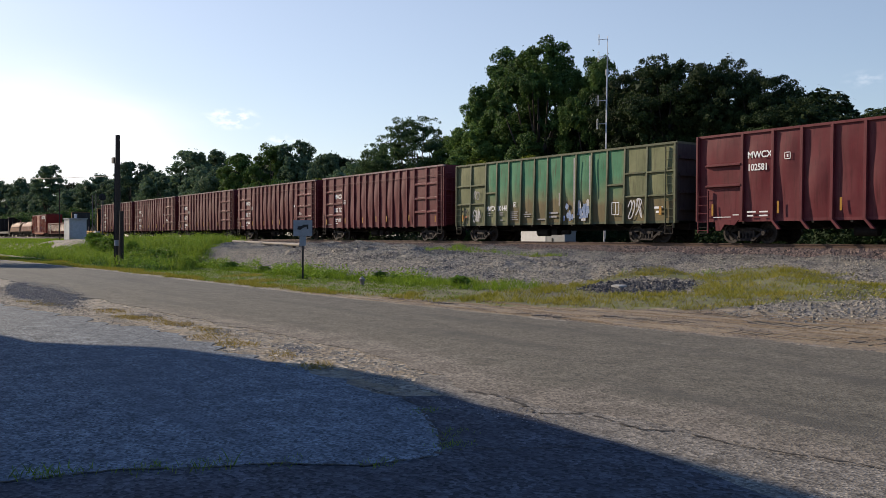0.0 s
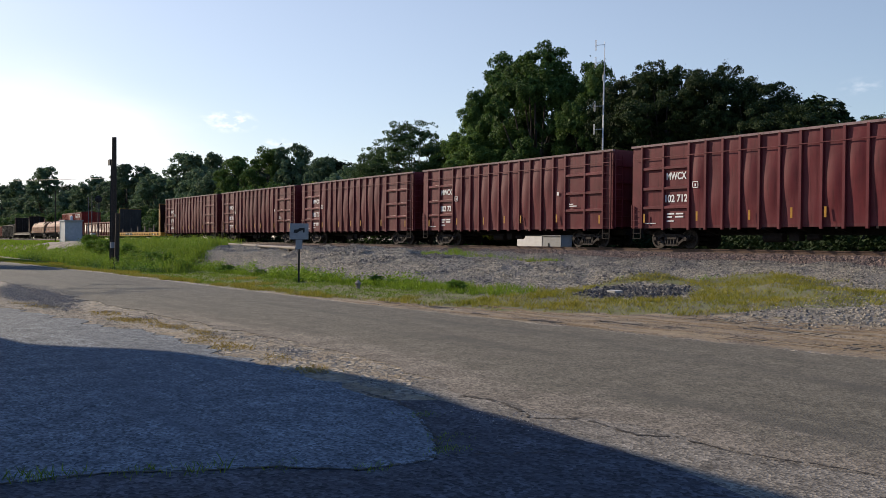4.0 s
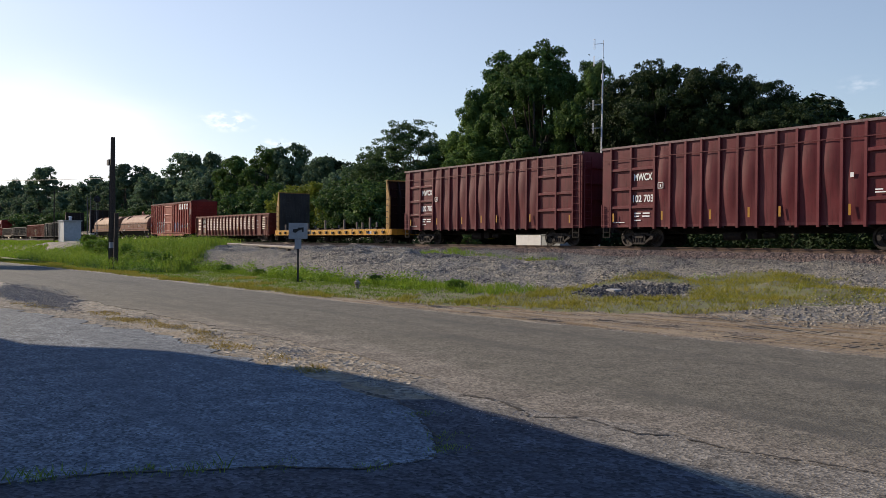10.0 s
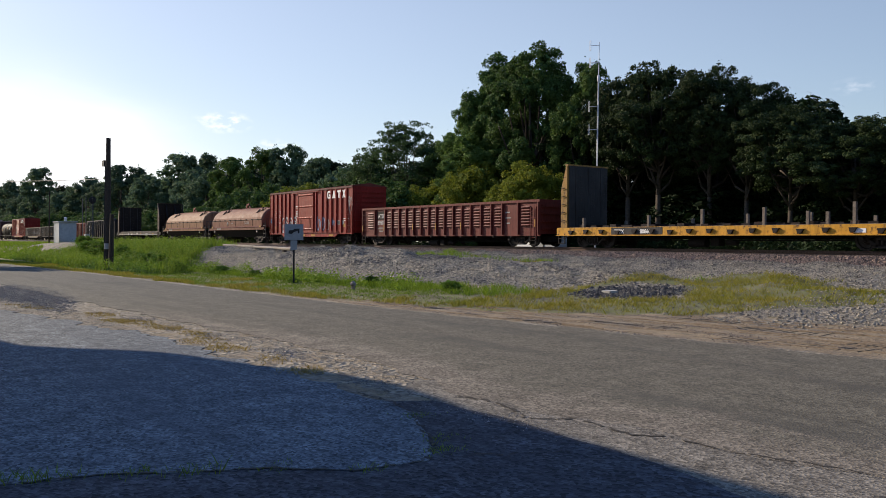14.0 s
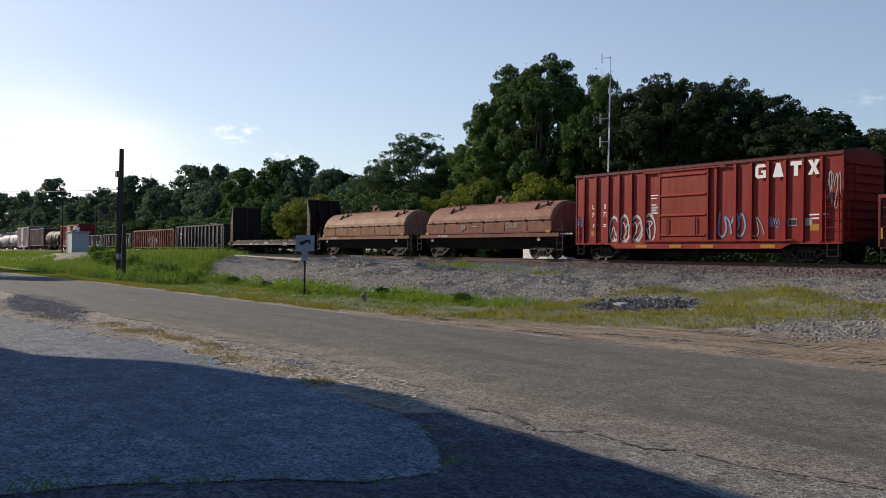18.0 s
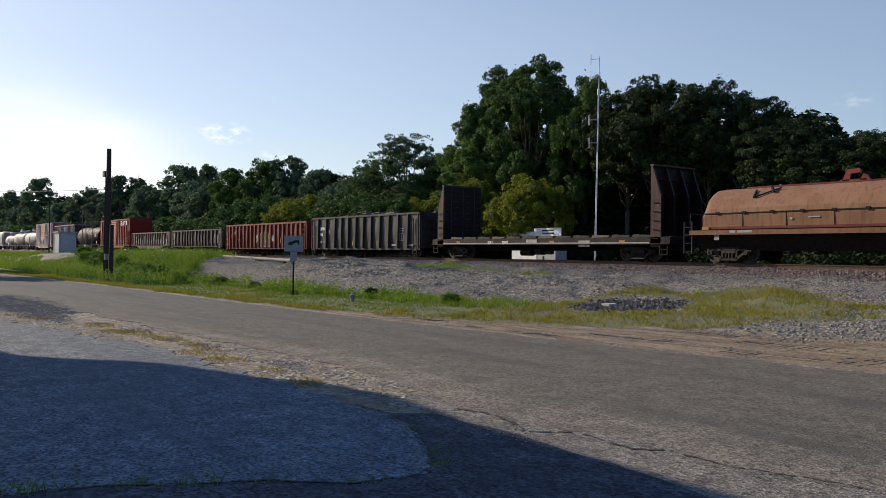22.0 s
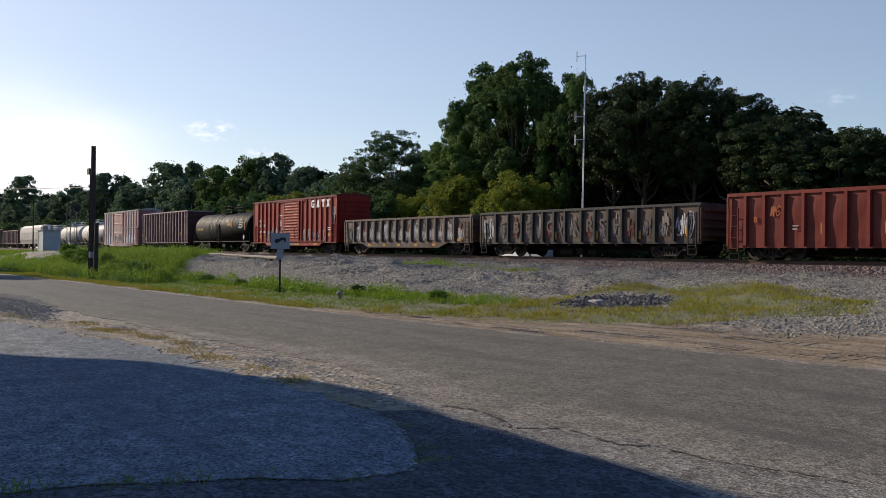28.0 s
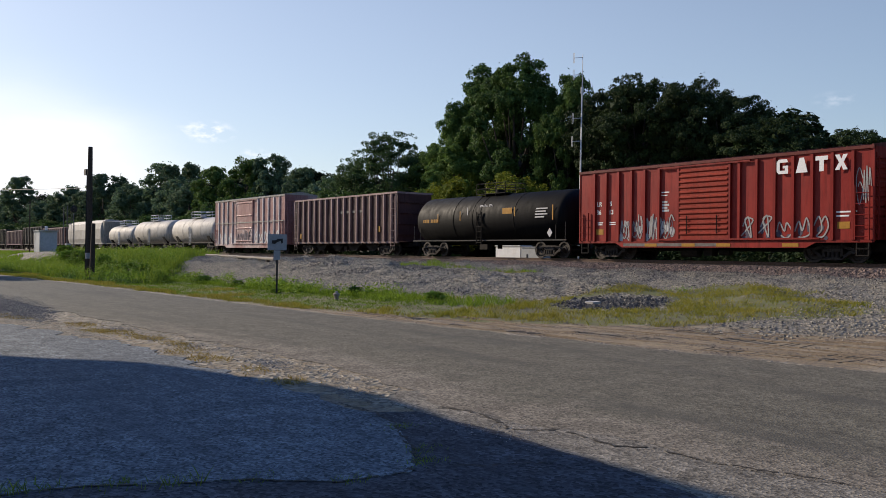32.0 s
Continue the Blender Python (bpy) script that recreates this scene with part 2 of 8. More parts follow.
MAROON = paint("maroon_paint", (0.073, 0.0105, 0.0135), (0.112, 0.018, 0.0215), fade=(0.11, 0.025, 0.028), wear=(0.72, 0.9))
MAROON_TRIM = paint("maroon_trim", (0.085, 0.017, 0.0195), (0.13, 0.034, 0.0365), wear=(0.7, 0.9))
# sunlight on the top chords is put into this paler rim colour
SUNLIT_RIM = paint("sunlit_rim", (0.14, 0.085, 0.083), (0.22, 0.155, 0.15), wear=(0.6, 0.8))
BOX_RED = paint("boxcar_red", (0.155, 0.0125, 0.0095), (0.215, 0.020, 0.0140), wear=(0.66, 0.85))
BOX_ORANGE = paint("door_red", (0.18, 0.021, 0.012), (0.235, 0.031, 0.017), wear=(0.66, 0.85))
OXIDE = paint("oxide_red", (0.088, 0.0185, 0.015), (0.135, 0.031, 0.024), wear=(0.58, 0.74))
OXIDE_LIGHT = paint("faded_oxide", (0.112, 0.020, 0.014), (0.170, 0.036, 0.025), wear=(0.54, 0.74), rust=(0.08, 0.03, 0.02))
COIL_TAN = paint("faded_brown_hood", (0.155, 0.078, 0.043), (0.215, 0.118, 0.069), wear=(0.66, 0.86), rust=(0.10, 0.042, 0.026), rough=0.66, gloss=0.08)
COIL_BROWN = paint("red_brown_hood", (0.125, 0.056, 0.037), (0.175, 0.085, 0.056), wear=(0.66, 0.86), rust=(0.085, 0.036, 0.024), rough=0.66, gloss=0.08)
GREY_CAR = paint("dusty_black_paint", (0.022, 0.021, 0.020), (0.052, 0.049, 0.046), wear=(0.6, 0.8))
RUST_BROWN = paint("rusty_brown_sheet", (0.040, 0.027, 0.020), (0.085, 0.060, 0.045), wear=(0.5, 0.7), rust=(0.085, 0.036, 0.022), fade=(0.115, 0.095, 0.078))
BROWN_GREY = paint("rusty_grey_paint", (0.070, 0.056, 0.047), (0.12, 0.098, 0.083), wear=(0.5, 0.68), rust=(0.09, 0.036, 0.022))
PINK_CAR = paint("faded_pink_paint", (0.21, 0.095, 0.09), (0.33, 0.19, 0.18), wear=(0.62, 0.8), fade=(0.45, 0.37, 0.355))
WORN_WHITE = paint("worn_white_paint", (0.42, 0.37, 0.36), (0.55, 0.50, 0.485), wear=(0.6, 0.8))
HOPPER_BROWN = paint("hopper_brown", (0.042, 0.018, 0.018), (0.075, 0.034, 0.032), wear=(0.6, 0.78))
# pale highlights on the lit posts are put into this trim colour
HOPPER_LIT_TRIM = paint("hopper_lit_trim", (0.17, 0.11, 0.104), (0.27, 0.19, 0.18), wear=(0.6, 0.8))
TANK_BLACK = paint("tank_black", (0.004, 0.004, 0.0045), (0.008, 0.008, 0.008), rough=0.6, wear=(0.74, 0.92), rust=(0.012, 0.009, 0.008), gloss=0.05)
TANK_WHITE = paint("tank_white", (0.25, 0.235, 0.21), (0.36, 0.34, 0.305), gloss=0.08, rough=0.6, wear=(0.6, 0.82), rust=(0.2, 0.14, 0.10))
YELLOW = paint("deck_yellow", (0.36, 0.175, 0.02), (0.46, 0.235, 0.03), wear=(0.52, 0.68), rust=(0.07, 0.04, 0.022))
YELLOW_DULL = paint("dull_bulkhead_yellow", (0.20, 0.115, 0.03), (0.27, 0.15, 0.04), wear=(0.5, 0.66), rust=(0.07, 0.04, 0.022))
DARK_FLAT = paint("dark_rusty_steel", (0.009, 0.006, 0.006), (0.019, 0.012, 0.010), wear=(0.58, 0.74), rust=(0.08, 0.034, 0.016))
UNDER = surface("underframe_grime", (0.007, 0.006, 0.0055), (0.02, 0.016, 0.013), 7, 0.9, 0.0, 0.3)
TRUCK = surface("truck_steel_dust", (0.012, 0.010, 0.009), (0.050, 0.042, 0.036), 9, 0.8, 0.1, 0.3)
WHEEL = surface("wheel_steel", (0.012, 0.010, 0.009), (0.05, 0.042, 0.036), 10, 0.6, 0.3, 0.2)
RAIL = surface("rail_steel", (0.045, 0.026, 0.018), (0.11, 0.075, 0.058), 14, 0.5, 0.4, 0.15)
TIE_WOOD = surface("creosote_wood", (0.03, 0.023, 0.018), (0.085, 0.068, 0.055), 9, 0.9, 0.0, 0.5)
DECK_WOOD = surface("weathered_deck", (0.08, 0.064, 0.05), (0.17, 0.142, 0.115), 9, 0.9, 0.0, 0.4)
WHITE_PAINT = surface("white_lettering", (0.56, 0.55, 0.53), (0.68, 0.67, 0.65), 22, 0.6, 0.0, 0.05)
YELLOW_TAPE = surface("reflective_yellow", (0.24, 0.115, 0.015), (0.34, 0.17, 0.02), 12, 0.5, 0.0, 0.05)
POLE_WOOD = surface("dark_pole_wood", (0.022, 0.017, 0.013), (0.055, 0.042, 0.033), 14, 0.9, 0.0, 0.5)
GALV = surface("galvanised_steel", (0.36, 0.37, 0.38), (0.48, 0.49, 0.50), 9, 0.5, 0.1, 0.1)
SIGN_GREY = surface("sign_back_grey", (0.19, 0.2, 0.21), (0.25, 0.26, 0.27), 7, 0.6, 0.0, 0.1)
BLACK = surface("black_paint", (0.012, 0.012, 0.013), (0.022, 0.022, 0.023), 9, 0.6, 0.0, 0.1)
CABINET_WHITE = surface("cabinet_white", (0.56, 0.56, 0.55), (0.66, 0.66, 0.64), 4, 0.6, 0.0, 0.1, (0.45, 0.42, 0.37), 1.1)
CABINET_GREY = surface("cabinet_grey", (0.24, 0.25, 0.25), (0.30, 0.31, 0.31), 4, 0.6, 0.0, 0.1, (0.2, 0.19, 0.17), 1.1)
SHED_GREY = surface("shed_grey_paint", (0.27, 0.285, 0.29), (0.34, 0.35, 0.35), 4, 0.6, 0.0, 0.1, (0.22, 0.21, 0.19), 1.1)
CONCRETE = surface("pale_concrete", (0.24, 0.23, 0.205), (0.33, 0.315, 0.28), 11, 0.85, 0.0, 0.3)
BARK = surface("bark", (0.035, 0.028, 0.021), (0.085, 0.07, 0.055), 7, 0.95, 0.0, 0.7)
WALL_PLAIN = surface("painted_block_wall", (0.42, 0.40, 0.36), (0.5, 0.48, 0.44), 6, 0.85, 0.0, 0.2)
ROOF_PLAIN = surface("dark_roofing", (0.05, 0.048, 0.046), (0.085, 0.082, 0.08), 8, 0.9, 0.0, 0.2)
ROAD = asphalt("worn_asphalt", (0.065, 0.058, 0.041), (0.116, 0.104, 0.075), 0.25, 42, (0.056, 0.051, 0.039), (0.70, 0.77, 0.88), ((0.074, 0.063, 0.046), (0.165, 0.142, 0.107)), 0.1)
LOT = asphalt("old_lot_asphalt", (0.046, 0.056, 0.064), (0.124, 0.142, 0.153), 0.55, 44, (0.061, 0.071, 0.078))
PATCH = asphalt("dark_asphalt_patch", (0.022, 0.023, 0.027), (0.058, 0.060, 0.066), 0.7, 32, (0.024, 0.025, 0.029))
SHOULDER = asphalt("coarse_gravel_shoulder", (0.075, 0.066, 0.051), (0.185, 0.166, 0.132), 0.45, 42, (0.088, 0.078, 0.061))
CRACK = surface("crack_soil", (0.02, 0.018, 0.014), (0.05, 0.042, 0.032), 12, 0.95, 0.0, 0.5)
STONE = stone_material("ballast_stone", (0.010, 0.006, 0.004), (0.20, 0.135, 0.098))
GRAVEL_STONE = stone_material("gravel_stone", (0.028, 0.024, 0.017), (0.300, 0.256, 0.182))
BANK_STONE = stone_material("coarse_bank_stone", (0.016, 0.014, 0.011), (0.17, 0.145, 0.112))
DARK_GRAVEL = stone_material("dark_gravel_stone", (0.022, 0.021, 0.020), (0.21, 0.195, 0.175))
# the wood's deep shade is put into this near-black leaf colour
LEAF_SHADE = leaf_material("leaf_shade", (0.007, 0.016, 0.005), (0.022, 0.040, 0.010), (0.010, 0.022, 0.006), 0.1)
LEAF_MID = leaf_material("leaf_mid", (0.026, 0.058, 0.015), (0.086, 0.142, 0.034), (0.043, 0.082, 0.021), 0.26)
LEAF_LIGHT = leaf_material("leaf_yellow_green", (0.10, 0.13, 0.013), (0.215, 0.225, 0.026), (0.14, 0.17, 0.019))
# shade over the right-hand wood is put into this dark leaf colour
LEAF_CANOPY_SHADE = leaf_material("leaf_canopy_shade", (0.010, 0.021, 0.007), (0.050, 0.074, 0.020), (0.018, 0.032, 0.010), 0.14)
LEAF_HAZE = leaf_material("leaf_grey_green", (0.030, 0.062, 0.020), (0.085, 0.135, 0.048), (0.045, 0.085, 0.028))
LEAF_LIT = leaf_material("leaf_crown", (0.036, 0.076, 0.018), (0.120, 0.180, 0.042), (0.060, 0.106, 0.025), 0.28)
GRASS_GREEN = leaf_material("grass_green", (0.075, 0.135, 0.011), (0.175, 0.24, 0.022), (0.115, 0.18, 0.015))
WEED_LEAF = leaf_material("weed_leaf", (0.055, 0.115, 0.012), (0.135, 0.205, 0.024), (0.085, 0.155, 0.016))
WEED_PLUME = leaf_material("weed_plume", (0.10, 0.165, 0.016), (0.21, 0.27, 0.035), (0.14, 0.205, 0.022))
# distance haze is put into this paler, bluer leaf colour
LEAF_FAR_HAZY = leaf_material("leaf_far_hazy", (0.042, 0.074, 0.042), (0.125, 0.178, 0.088), (0.066, 0.108, 0.056))
CLOD = stone_material("soil_clod", (0.05, 0.034, 0.024), (0.17, 0.125, 0.09))
STRAW = leaf_material("straw", (0.16, 0.115, 0.03), (0.33, 0.24, 0.075), (0.22, 0.17, 0.04))
RUT_SOIL = surface("rutted_soil", (0.080, 0.056, 0.032), (0.175, 0.130, 0.080), 14, 0.95, 0.0, 0.7)
STEEL_DARK = surface("dull_dark_steel", (0.06, 0.062, 0.065), (0.10, 0.102, 0.105), 9, 0.8, 0.0, 0.1)
RUBBLE = stone_material("rubble_stone", (0.009, 0.008, 0.007), (0.06, 0.054, 0.046))
PALE_WOOD = surface("bleached_wood", (0.13, 0.112, 0.09), (0.24, 0.212, 0.175), 9, 0.9, 0.0, 0.4)
GRASS_DRY = leaf_material("grass_dry", (0.16, 0.15, 0.020), (0.32, 0.27, 0.050), (0.19, 0.195, 0.024))


def green_two_tone():
    """Old green car: bright green band above, olive wear below, dusty at the foot."""
    m, n, l, bsdf = nodes_of("old_green_paint")
    v, streak_v = coords(n, l), coords(n, l, (3.2, 3.2, 0.35))
    sep = n.new("ShaderNodeSeparateXYZ")
    l.new(v, sep.inputs[0])
    olive = ramp_node(n, l, noise_node(n, l, v, 1.1, 7), 0.3, 0.7, (0.105, 0.115, 0.055), (0.165, 0.17, 0.09))
    green = ramp_node(n, l, noise_node(n, l, v, 1.4, 6), 0.3, 0.7, (0.035, 0.135, 0.068), (0.065, 0.185, 0.10))
    jig = n.new("ShaderNodeMath")
    jig.operation = "MULTIPLY_ADD"
    l.new(noise_node(n, l, v, 0.8, 5), jig.inputs[0])
    jig.inputs[1].default_value = 1.6
    l.new(sep.outputs["Z"], jig.inputs[2])
    rng = n.new("ShaderNodeMapRange")
    rng.inputs["From Min"].default_value, rng.inputs["From Max"].default_value = 2.9, 4.0
    l.new(jig.outputs[0], rng.inputs["Value"])
    mid = n.new("ShaderNodeMapRange")
    mid.inputs["From Min"].default_value, mid.inputs["From Max"].default_value = 2.9, 3.4
    l.new(sep.outputs["X"], mid.inputs["Value"])
    both = n.new("ShaderNodeMath")
    both.operation = "MULTIPLY"
    l.new(rng.outputs[0], both.inputs[0])
    l.new(mid.outputs[0], both.inputs[1])
    end = n.new("ShaderNodeMapRange")
    end.inputs["From Min"].default_value, end.inputs["From Max"].default_value = 14.2, 13.8
    l.new(sep.outputs["X"], end.inputs["Value"])
    all3 = n.new("ShaderNodeMath")
    all3.operation = "MULTIPLY"
    l.new(both.outputs[0], all3.inputs[0])
    l.new(end.outputs[0], all3.inputs[1])
    low, aft = n.new("ShaderNodeMapRange"), n.new("ShaderNodeMapRange")
    low.inputs["From Min"].default_value, low.inputs["From Max"].default_value = 3.05, 2.8
    l.new(jig.outputs[0], low.inputs["Value"])
    aft.inputs["From Min"].default_value, aft.inputs["From Max"].default_value = 4.8, 5.4
    l.new(sep.outputs["X"], aft.inputs["Value"])
    both = n.new("ShaderNodeMath")
    both.operation = "MULTIPLY"
    l.new(low.outputs[0], both.inputs[0])
    l.new(aft.outputs[0], both.inputs[1])
    olive = mix_node(n, l, both.outputs[0], olive, (0.125, 0.100, 0.050))
    col = mix_node(n, l, all3.outputs[0], olive, green)
    col = mix_node(n, l, ramp_node(n, l, noise_node(n, l, streak_v, 2.6, 7), 0.52, 0.8), col, (0.06, 0.055, 0.033))
    l.new(col, bsdf.inputs["Base Color"])
    bsdf.inputs["Roughness"].default_value = 0.7
    bsdf.inputs["Specular IOR Level"].default_value = 0.1
    bump_node(n, l, bsdf, noise_node(n, l, v, 3.0, 6), 0.25, 0.02)
    return m


GREEN_CAR = green_two_tone()


def ground_material():
    """Gravel, dirt, ballast and grassy soil, blended by the terrain's own zone weights."""
    m, n, l, bsdf = nodes_of("ground_soil")
    v = coords(n, l)

    def zone(name):
        a = n.new("ShaderNodeAttribute")
        a.attribute_name = name
        return a.outputs["Fac"]

    def stones(scale, lo, hi):
        vor = n.new("ShaderNodeTexVoronoi")
        vor.inputs["Scale"].default_value = scale
        l.new(v, vor.inputs["Vector"])
        hue = n.new("ShaderNodeSeparateColor")
        l.new(vor.outputs["Color"], hue.inputs[0])
        return ramp_node(n, l, hue.outputs[0], 0.0, 1.0, lo, hi), vor.outputs["Distance"]

    gravel, d1 = stones(13, (0.032, 0.027, 0.018), (0.262, 0.222, 0.155))
    gravel = mix_node(n, l, ramp_node(n, l, noise_node(n, l, v, 0.5, 8, 0.7), 0.5, 0.7), gravel, (0.080, 0.067, 0.046))
    ballast, d2 = stones(9, (0.014, 0.009, 0.007), (0.19, 0.145, 0.122))
    pebbles, d3 = stones(42, (0.65, 0.65, 0.65), (1.25, 1.25, 1.25))
    dirt = ramp_node(n, l, noise_node(n, l, v, 1.6, 9, 0.7), 0.3, 0.7, (0.102, 0.069, 0.034), (0.215, 0.158, 0.084))
    ruts = n.new("ShaderNodeMapping")
    ruts.inputs["Rotation"].default_value, ruts.inputs["Scale"].default_value = (0, 0, radians(-6)), (0.28, 4.2, 1.0)
    l.new(v, ruts.inputs["Vector"])
    tread = noise_node(n, l, ruts.outputs["Vector"], 1.5, 6, 0.65)
    dirt = mix_node(n, l, ramp_node(n, l, tread, 0.5, 0.66), dirt, (0.050, 0.037, 0.028))
    dirt = mix_node(n, l, ramp_node(n, l, noise_node(n, l, v, 0.7, 5), 0.52, 0.7), dirt, (0.190, 0.152, 0.096))
    dirt = mix_node(n, l, 1.0, dirt, pebbles, "MULTIPLY")
    soil = ramp_node(n, l, noise_node(n, l, v, 3.0, 8, 0.7), 0.35, 0.7, (0.075, 0.062, 0.022), (0.085, 0.095, 0.014))
    edge = ramp_node(n, l, noise_node(n, l, v, 2.5, 8, 0.75), 0.35, 0.65)

    def broken(weight):
        """The weight's soft edge broken up into tufts and patches."""
        s = n.new("ShaderNodeMath")
        s.operation = "ADD"
        l.new(weight, s.inputs[0])
        l.new(edge, s.inputs[1])
        r = n.new("ShaderNodeMapRange")
        r.inputs["From Min"].default_value, r.inputs["From Max"].default_value = 0.8, 1.2
        l.new(s.outputs[0], r.inputs["Value"])
        return r.outputs[0]

    col = mix_node(n, l, broken(zone("z_dirt")), gravel, dirt)
    col = mix_node(n, l, broken(zone("z_grass")), col, soil)
    col = mix_node(n, l, zone("z_ballast"), col, ballast)
    l.new(col, bsdf.inputs["Base Color"])
    bsdf.inputs["Roughness"].default_value = 0.95
    lumps = mix_node(n, l, broken(zone("z_dirt")), d1, mix_node(n, l, 0.7, noise_node(n, l, v, 14.0, 8, 0.7), tread))
    lumps = mix_node(n, l, zone("z_ballast"), lumps, d2)
    bump_node(n, l, bsdf, lumps, 0.9, 0.07)
    return m


GROUND = ground_material()


# ---- mesh building ----
class Form:
    """Collects vertices and faces for one mesh."""

    def __init__(self):
        self.v, self.f = [], []

    def add(self, pts, faces):
        k = len(self.v)
        self.v.extend(tuple(p) for p in pts)
        self.f.extend(tuple(k + i for i in face) for face in faces)
        return self

    def box(self, x0, x1, y0, y1, z0, z1):
        return self.add([(x0, y0, z0), (x1, y0, z0), (x1, y1, z0), (x0, y1, z0), (x0, y0, z1), (x1, y0, z1), (x1, y1, z1), (x0, y1, z1)],
                        [(0, 3, 2, 1), (4, 5, 6, 7), (0, 1, 5, 4), (1, 2, 6, 5), (2, 3, 7, 6), (3, 0, 4, 7)])

    def prism(self, poly, axis, a, b):
        """A polygon of pairs pushed along an axis from a to b."""
        n = len(poly)
        put = {"x": lambda p, c: (c, p[0], p[1]), "y": lambda p, c: (p[0], c, p[1]), "z": lambda p, c: (p[0], p[1], c)}[axis]
        pts = [put(p, a) for p in poly] + [put(p, b) for p in poly]
        faces = [tuple(range(n)), tuple(range(2 * n - 1, n - 1, -1))] + [(i, i + n, (i + 1) % n + n, (i + 1) % n) for i in range(n)]
        return self.add(pts, faces)

    def tube(self, p, q, r, r2=None, n=8, caps=True):
        p, q = Vector(p), Vector(q)
        r2 = r if r2 is None else r2
        d = (q - p).normalized()
        s = d.orthogonal().normalized()
        t = d.cross(s)
        ring = [(math.cos(2 * math.pi * i / n), math.sin(2 * math.pi * i / n)) for i in range(n)]
        pts = [p + (s * c + t * e) * r for c, e in ring] + [q + (s * c + t * e) * r2 for c, e in ring]
        faces = [(i, (i + 1) % n, (i + 1) % n + n, i + n) for i in range(n)]
        if caps:
            faces += [tuple(range(n - 1, -1, -1)), tuple(range(n, 2 * n))]
        return self.add(pts, faces)

    def turned(self, profile, p, axis="x", n=24):
        """A profile of (along, radius) turned round an axis through p."""
        pts, faces, m = [], [], len(profile)
        for i in range(n):
            c, s = math.cos(2 * math.pi * i / n), math.sin(2 * math.pi * i / n)
            for a, r in profile:
                o = {"x": (a, r * c, r * s), "y": (r * c, a, r * s), "z": (r * c, r * s, a)}[axis]
                pts.append((p[0] + o[0], p[1] + o[1], p[2] + o[2]))
        for i in range(n):
            j = (i + 1) % n
            faces += [(i * m + k, i * m + k + 1, j * m + k + 1, j * m + k) for k in range(m - 1)]
        return self.add(pts, faces)

    def mesh(self, name):
        me = bpy.data.meshes.new(name)
        me.from_pydata(self.v, [], self.f)
        bm = bmesh.new()
        bm.from_mesh(me)
        bmesh.ops.recalc_face_normals(bm, faces=bm.faces)
        bm.to_mesh(me)
        bm.free()
        return me


def smooth(me):
    me.polygons.foreach_set("use_smooth", [True] * len(me.polygons))
    return me


def part(name, form, material, parent=None, label="", at=None, round_=False):
    """Links a form or a shared mesh as one object under its thing or part."""
    me = form.mesh(name) if isinstance(form, Form) else form
    if not me.materials:
        me.materials.append(material)
    if round_:
        smooth(me)
    ob = new(name, me)
    ob.parent = parent
    if at is not None:
        ob.matrix_basis = at if isinstance(at, Matrix) else Matrix.Translation(at)
    return tagged(ob, label)


def thing(name, label, category, at=(0, 0, 0), group="", kind=""):
    ob = new(name)
    ob.location = at
    ob.empty_display_size = 0.3
    return tagged(ob, label, category, group, kind)


def step(a, b, t):
    t = min(1.0, max(0.0, (t - a) / (b - a)))
    return t * t * (3 - 2 * t)


def rough_noise(x, y, s, k=0.0):
    return noise.noise((x * s, y * s, k))


# ---- the ground: one sheet to the horizon ----
FAR_EDGE = [(-900, -54.0), (-200, -0.3), (-62.9, 8.4), (-40.2, 9.9), (-27, 10.3), (-17.8, 10.75), (-12.1, 11.25), (-6.3, 11.9), (0, 12.6), (60, 19.5), (400, 60)]
NEAR_EDGE = [(-900, -59.0), (-200, -5.6), (-62, 2.9), (-35.5, 4.75), (-24, 5.15), (-17.5, 5.5), (-10.5, 5.9), (-7.2, 5.4), (-4.75, 5.65), (-3.1, 5.85), (3, 6.5), (60, 13.0), (400, 53)]


def along(line, x):
    for (x0, y0), (x1, y1) in zip(line, line[1:]):
        if x <= x1:
            return y0 + (y1 - y0) * (x - x0) / (x1 - x0)
    return line[-1][1]


GRASS_LOW = [(-200, 0.7), (-46, 10.2), (-33, 10.6), (-29, 10.9), (-23.4, 10.8), (-20.9, 11.3), (-18.5, 12.2), (-14.9, 12.5), (-12.8, 13.5), (-11.6, 14.3), (-11.2, 15.6), (-10.8, 17.0), (-9.4, 17.6), (50, 20)]
GRASS_TOP = [(-200, 16), (-41, 14.8), (-33, 15.0), (-24, 15.3), (-21, 15.8), (-19.2, 16.8), (-18, 18.5), (-17.2, 21.0), (-16.4, 22.2), (-14.5, 22.6), (-12.6, 22.1), (-11.2, 20.9), (-9.8, 19.0), (50, 18)]


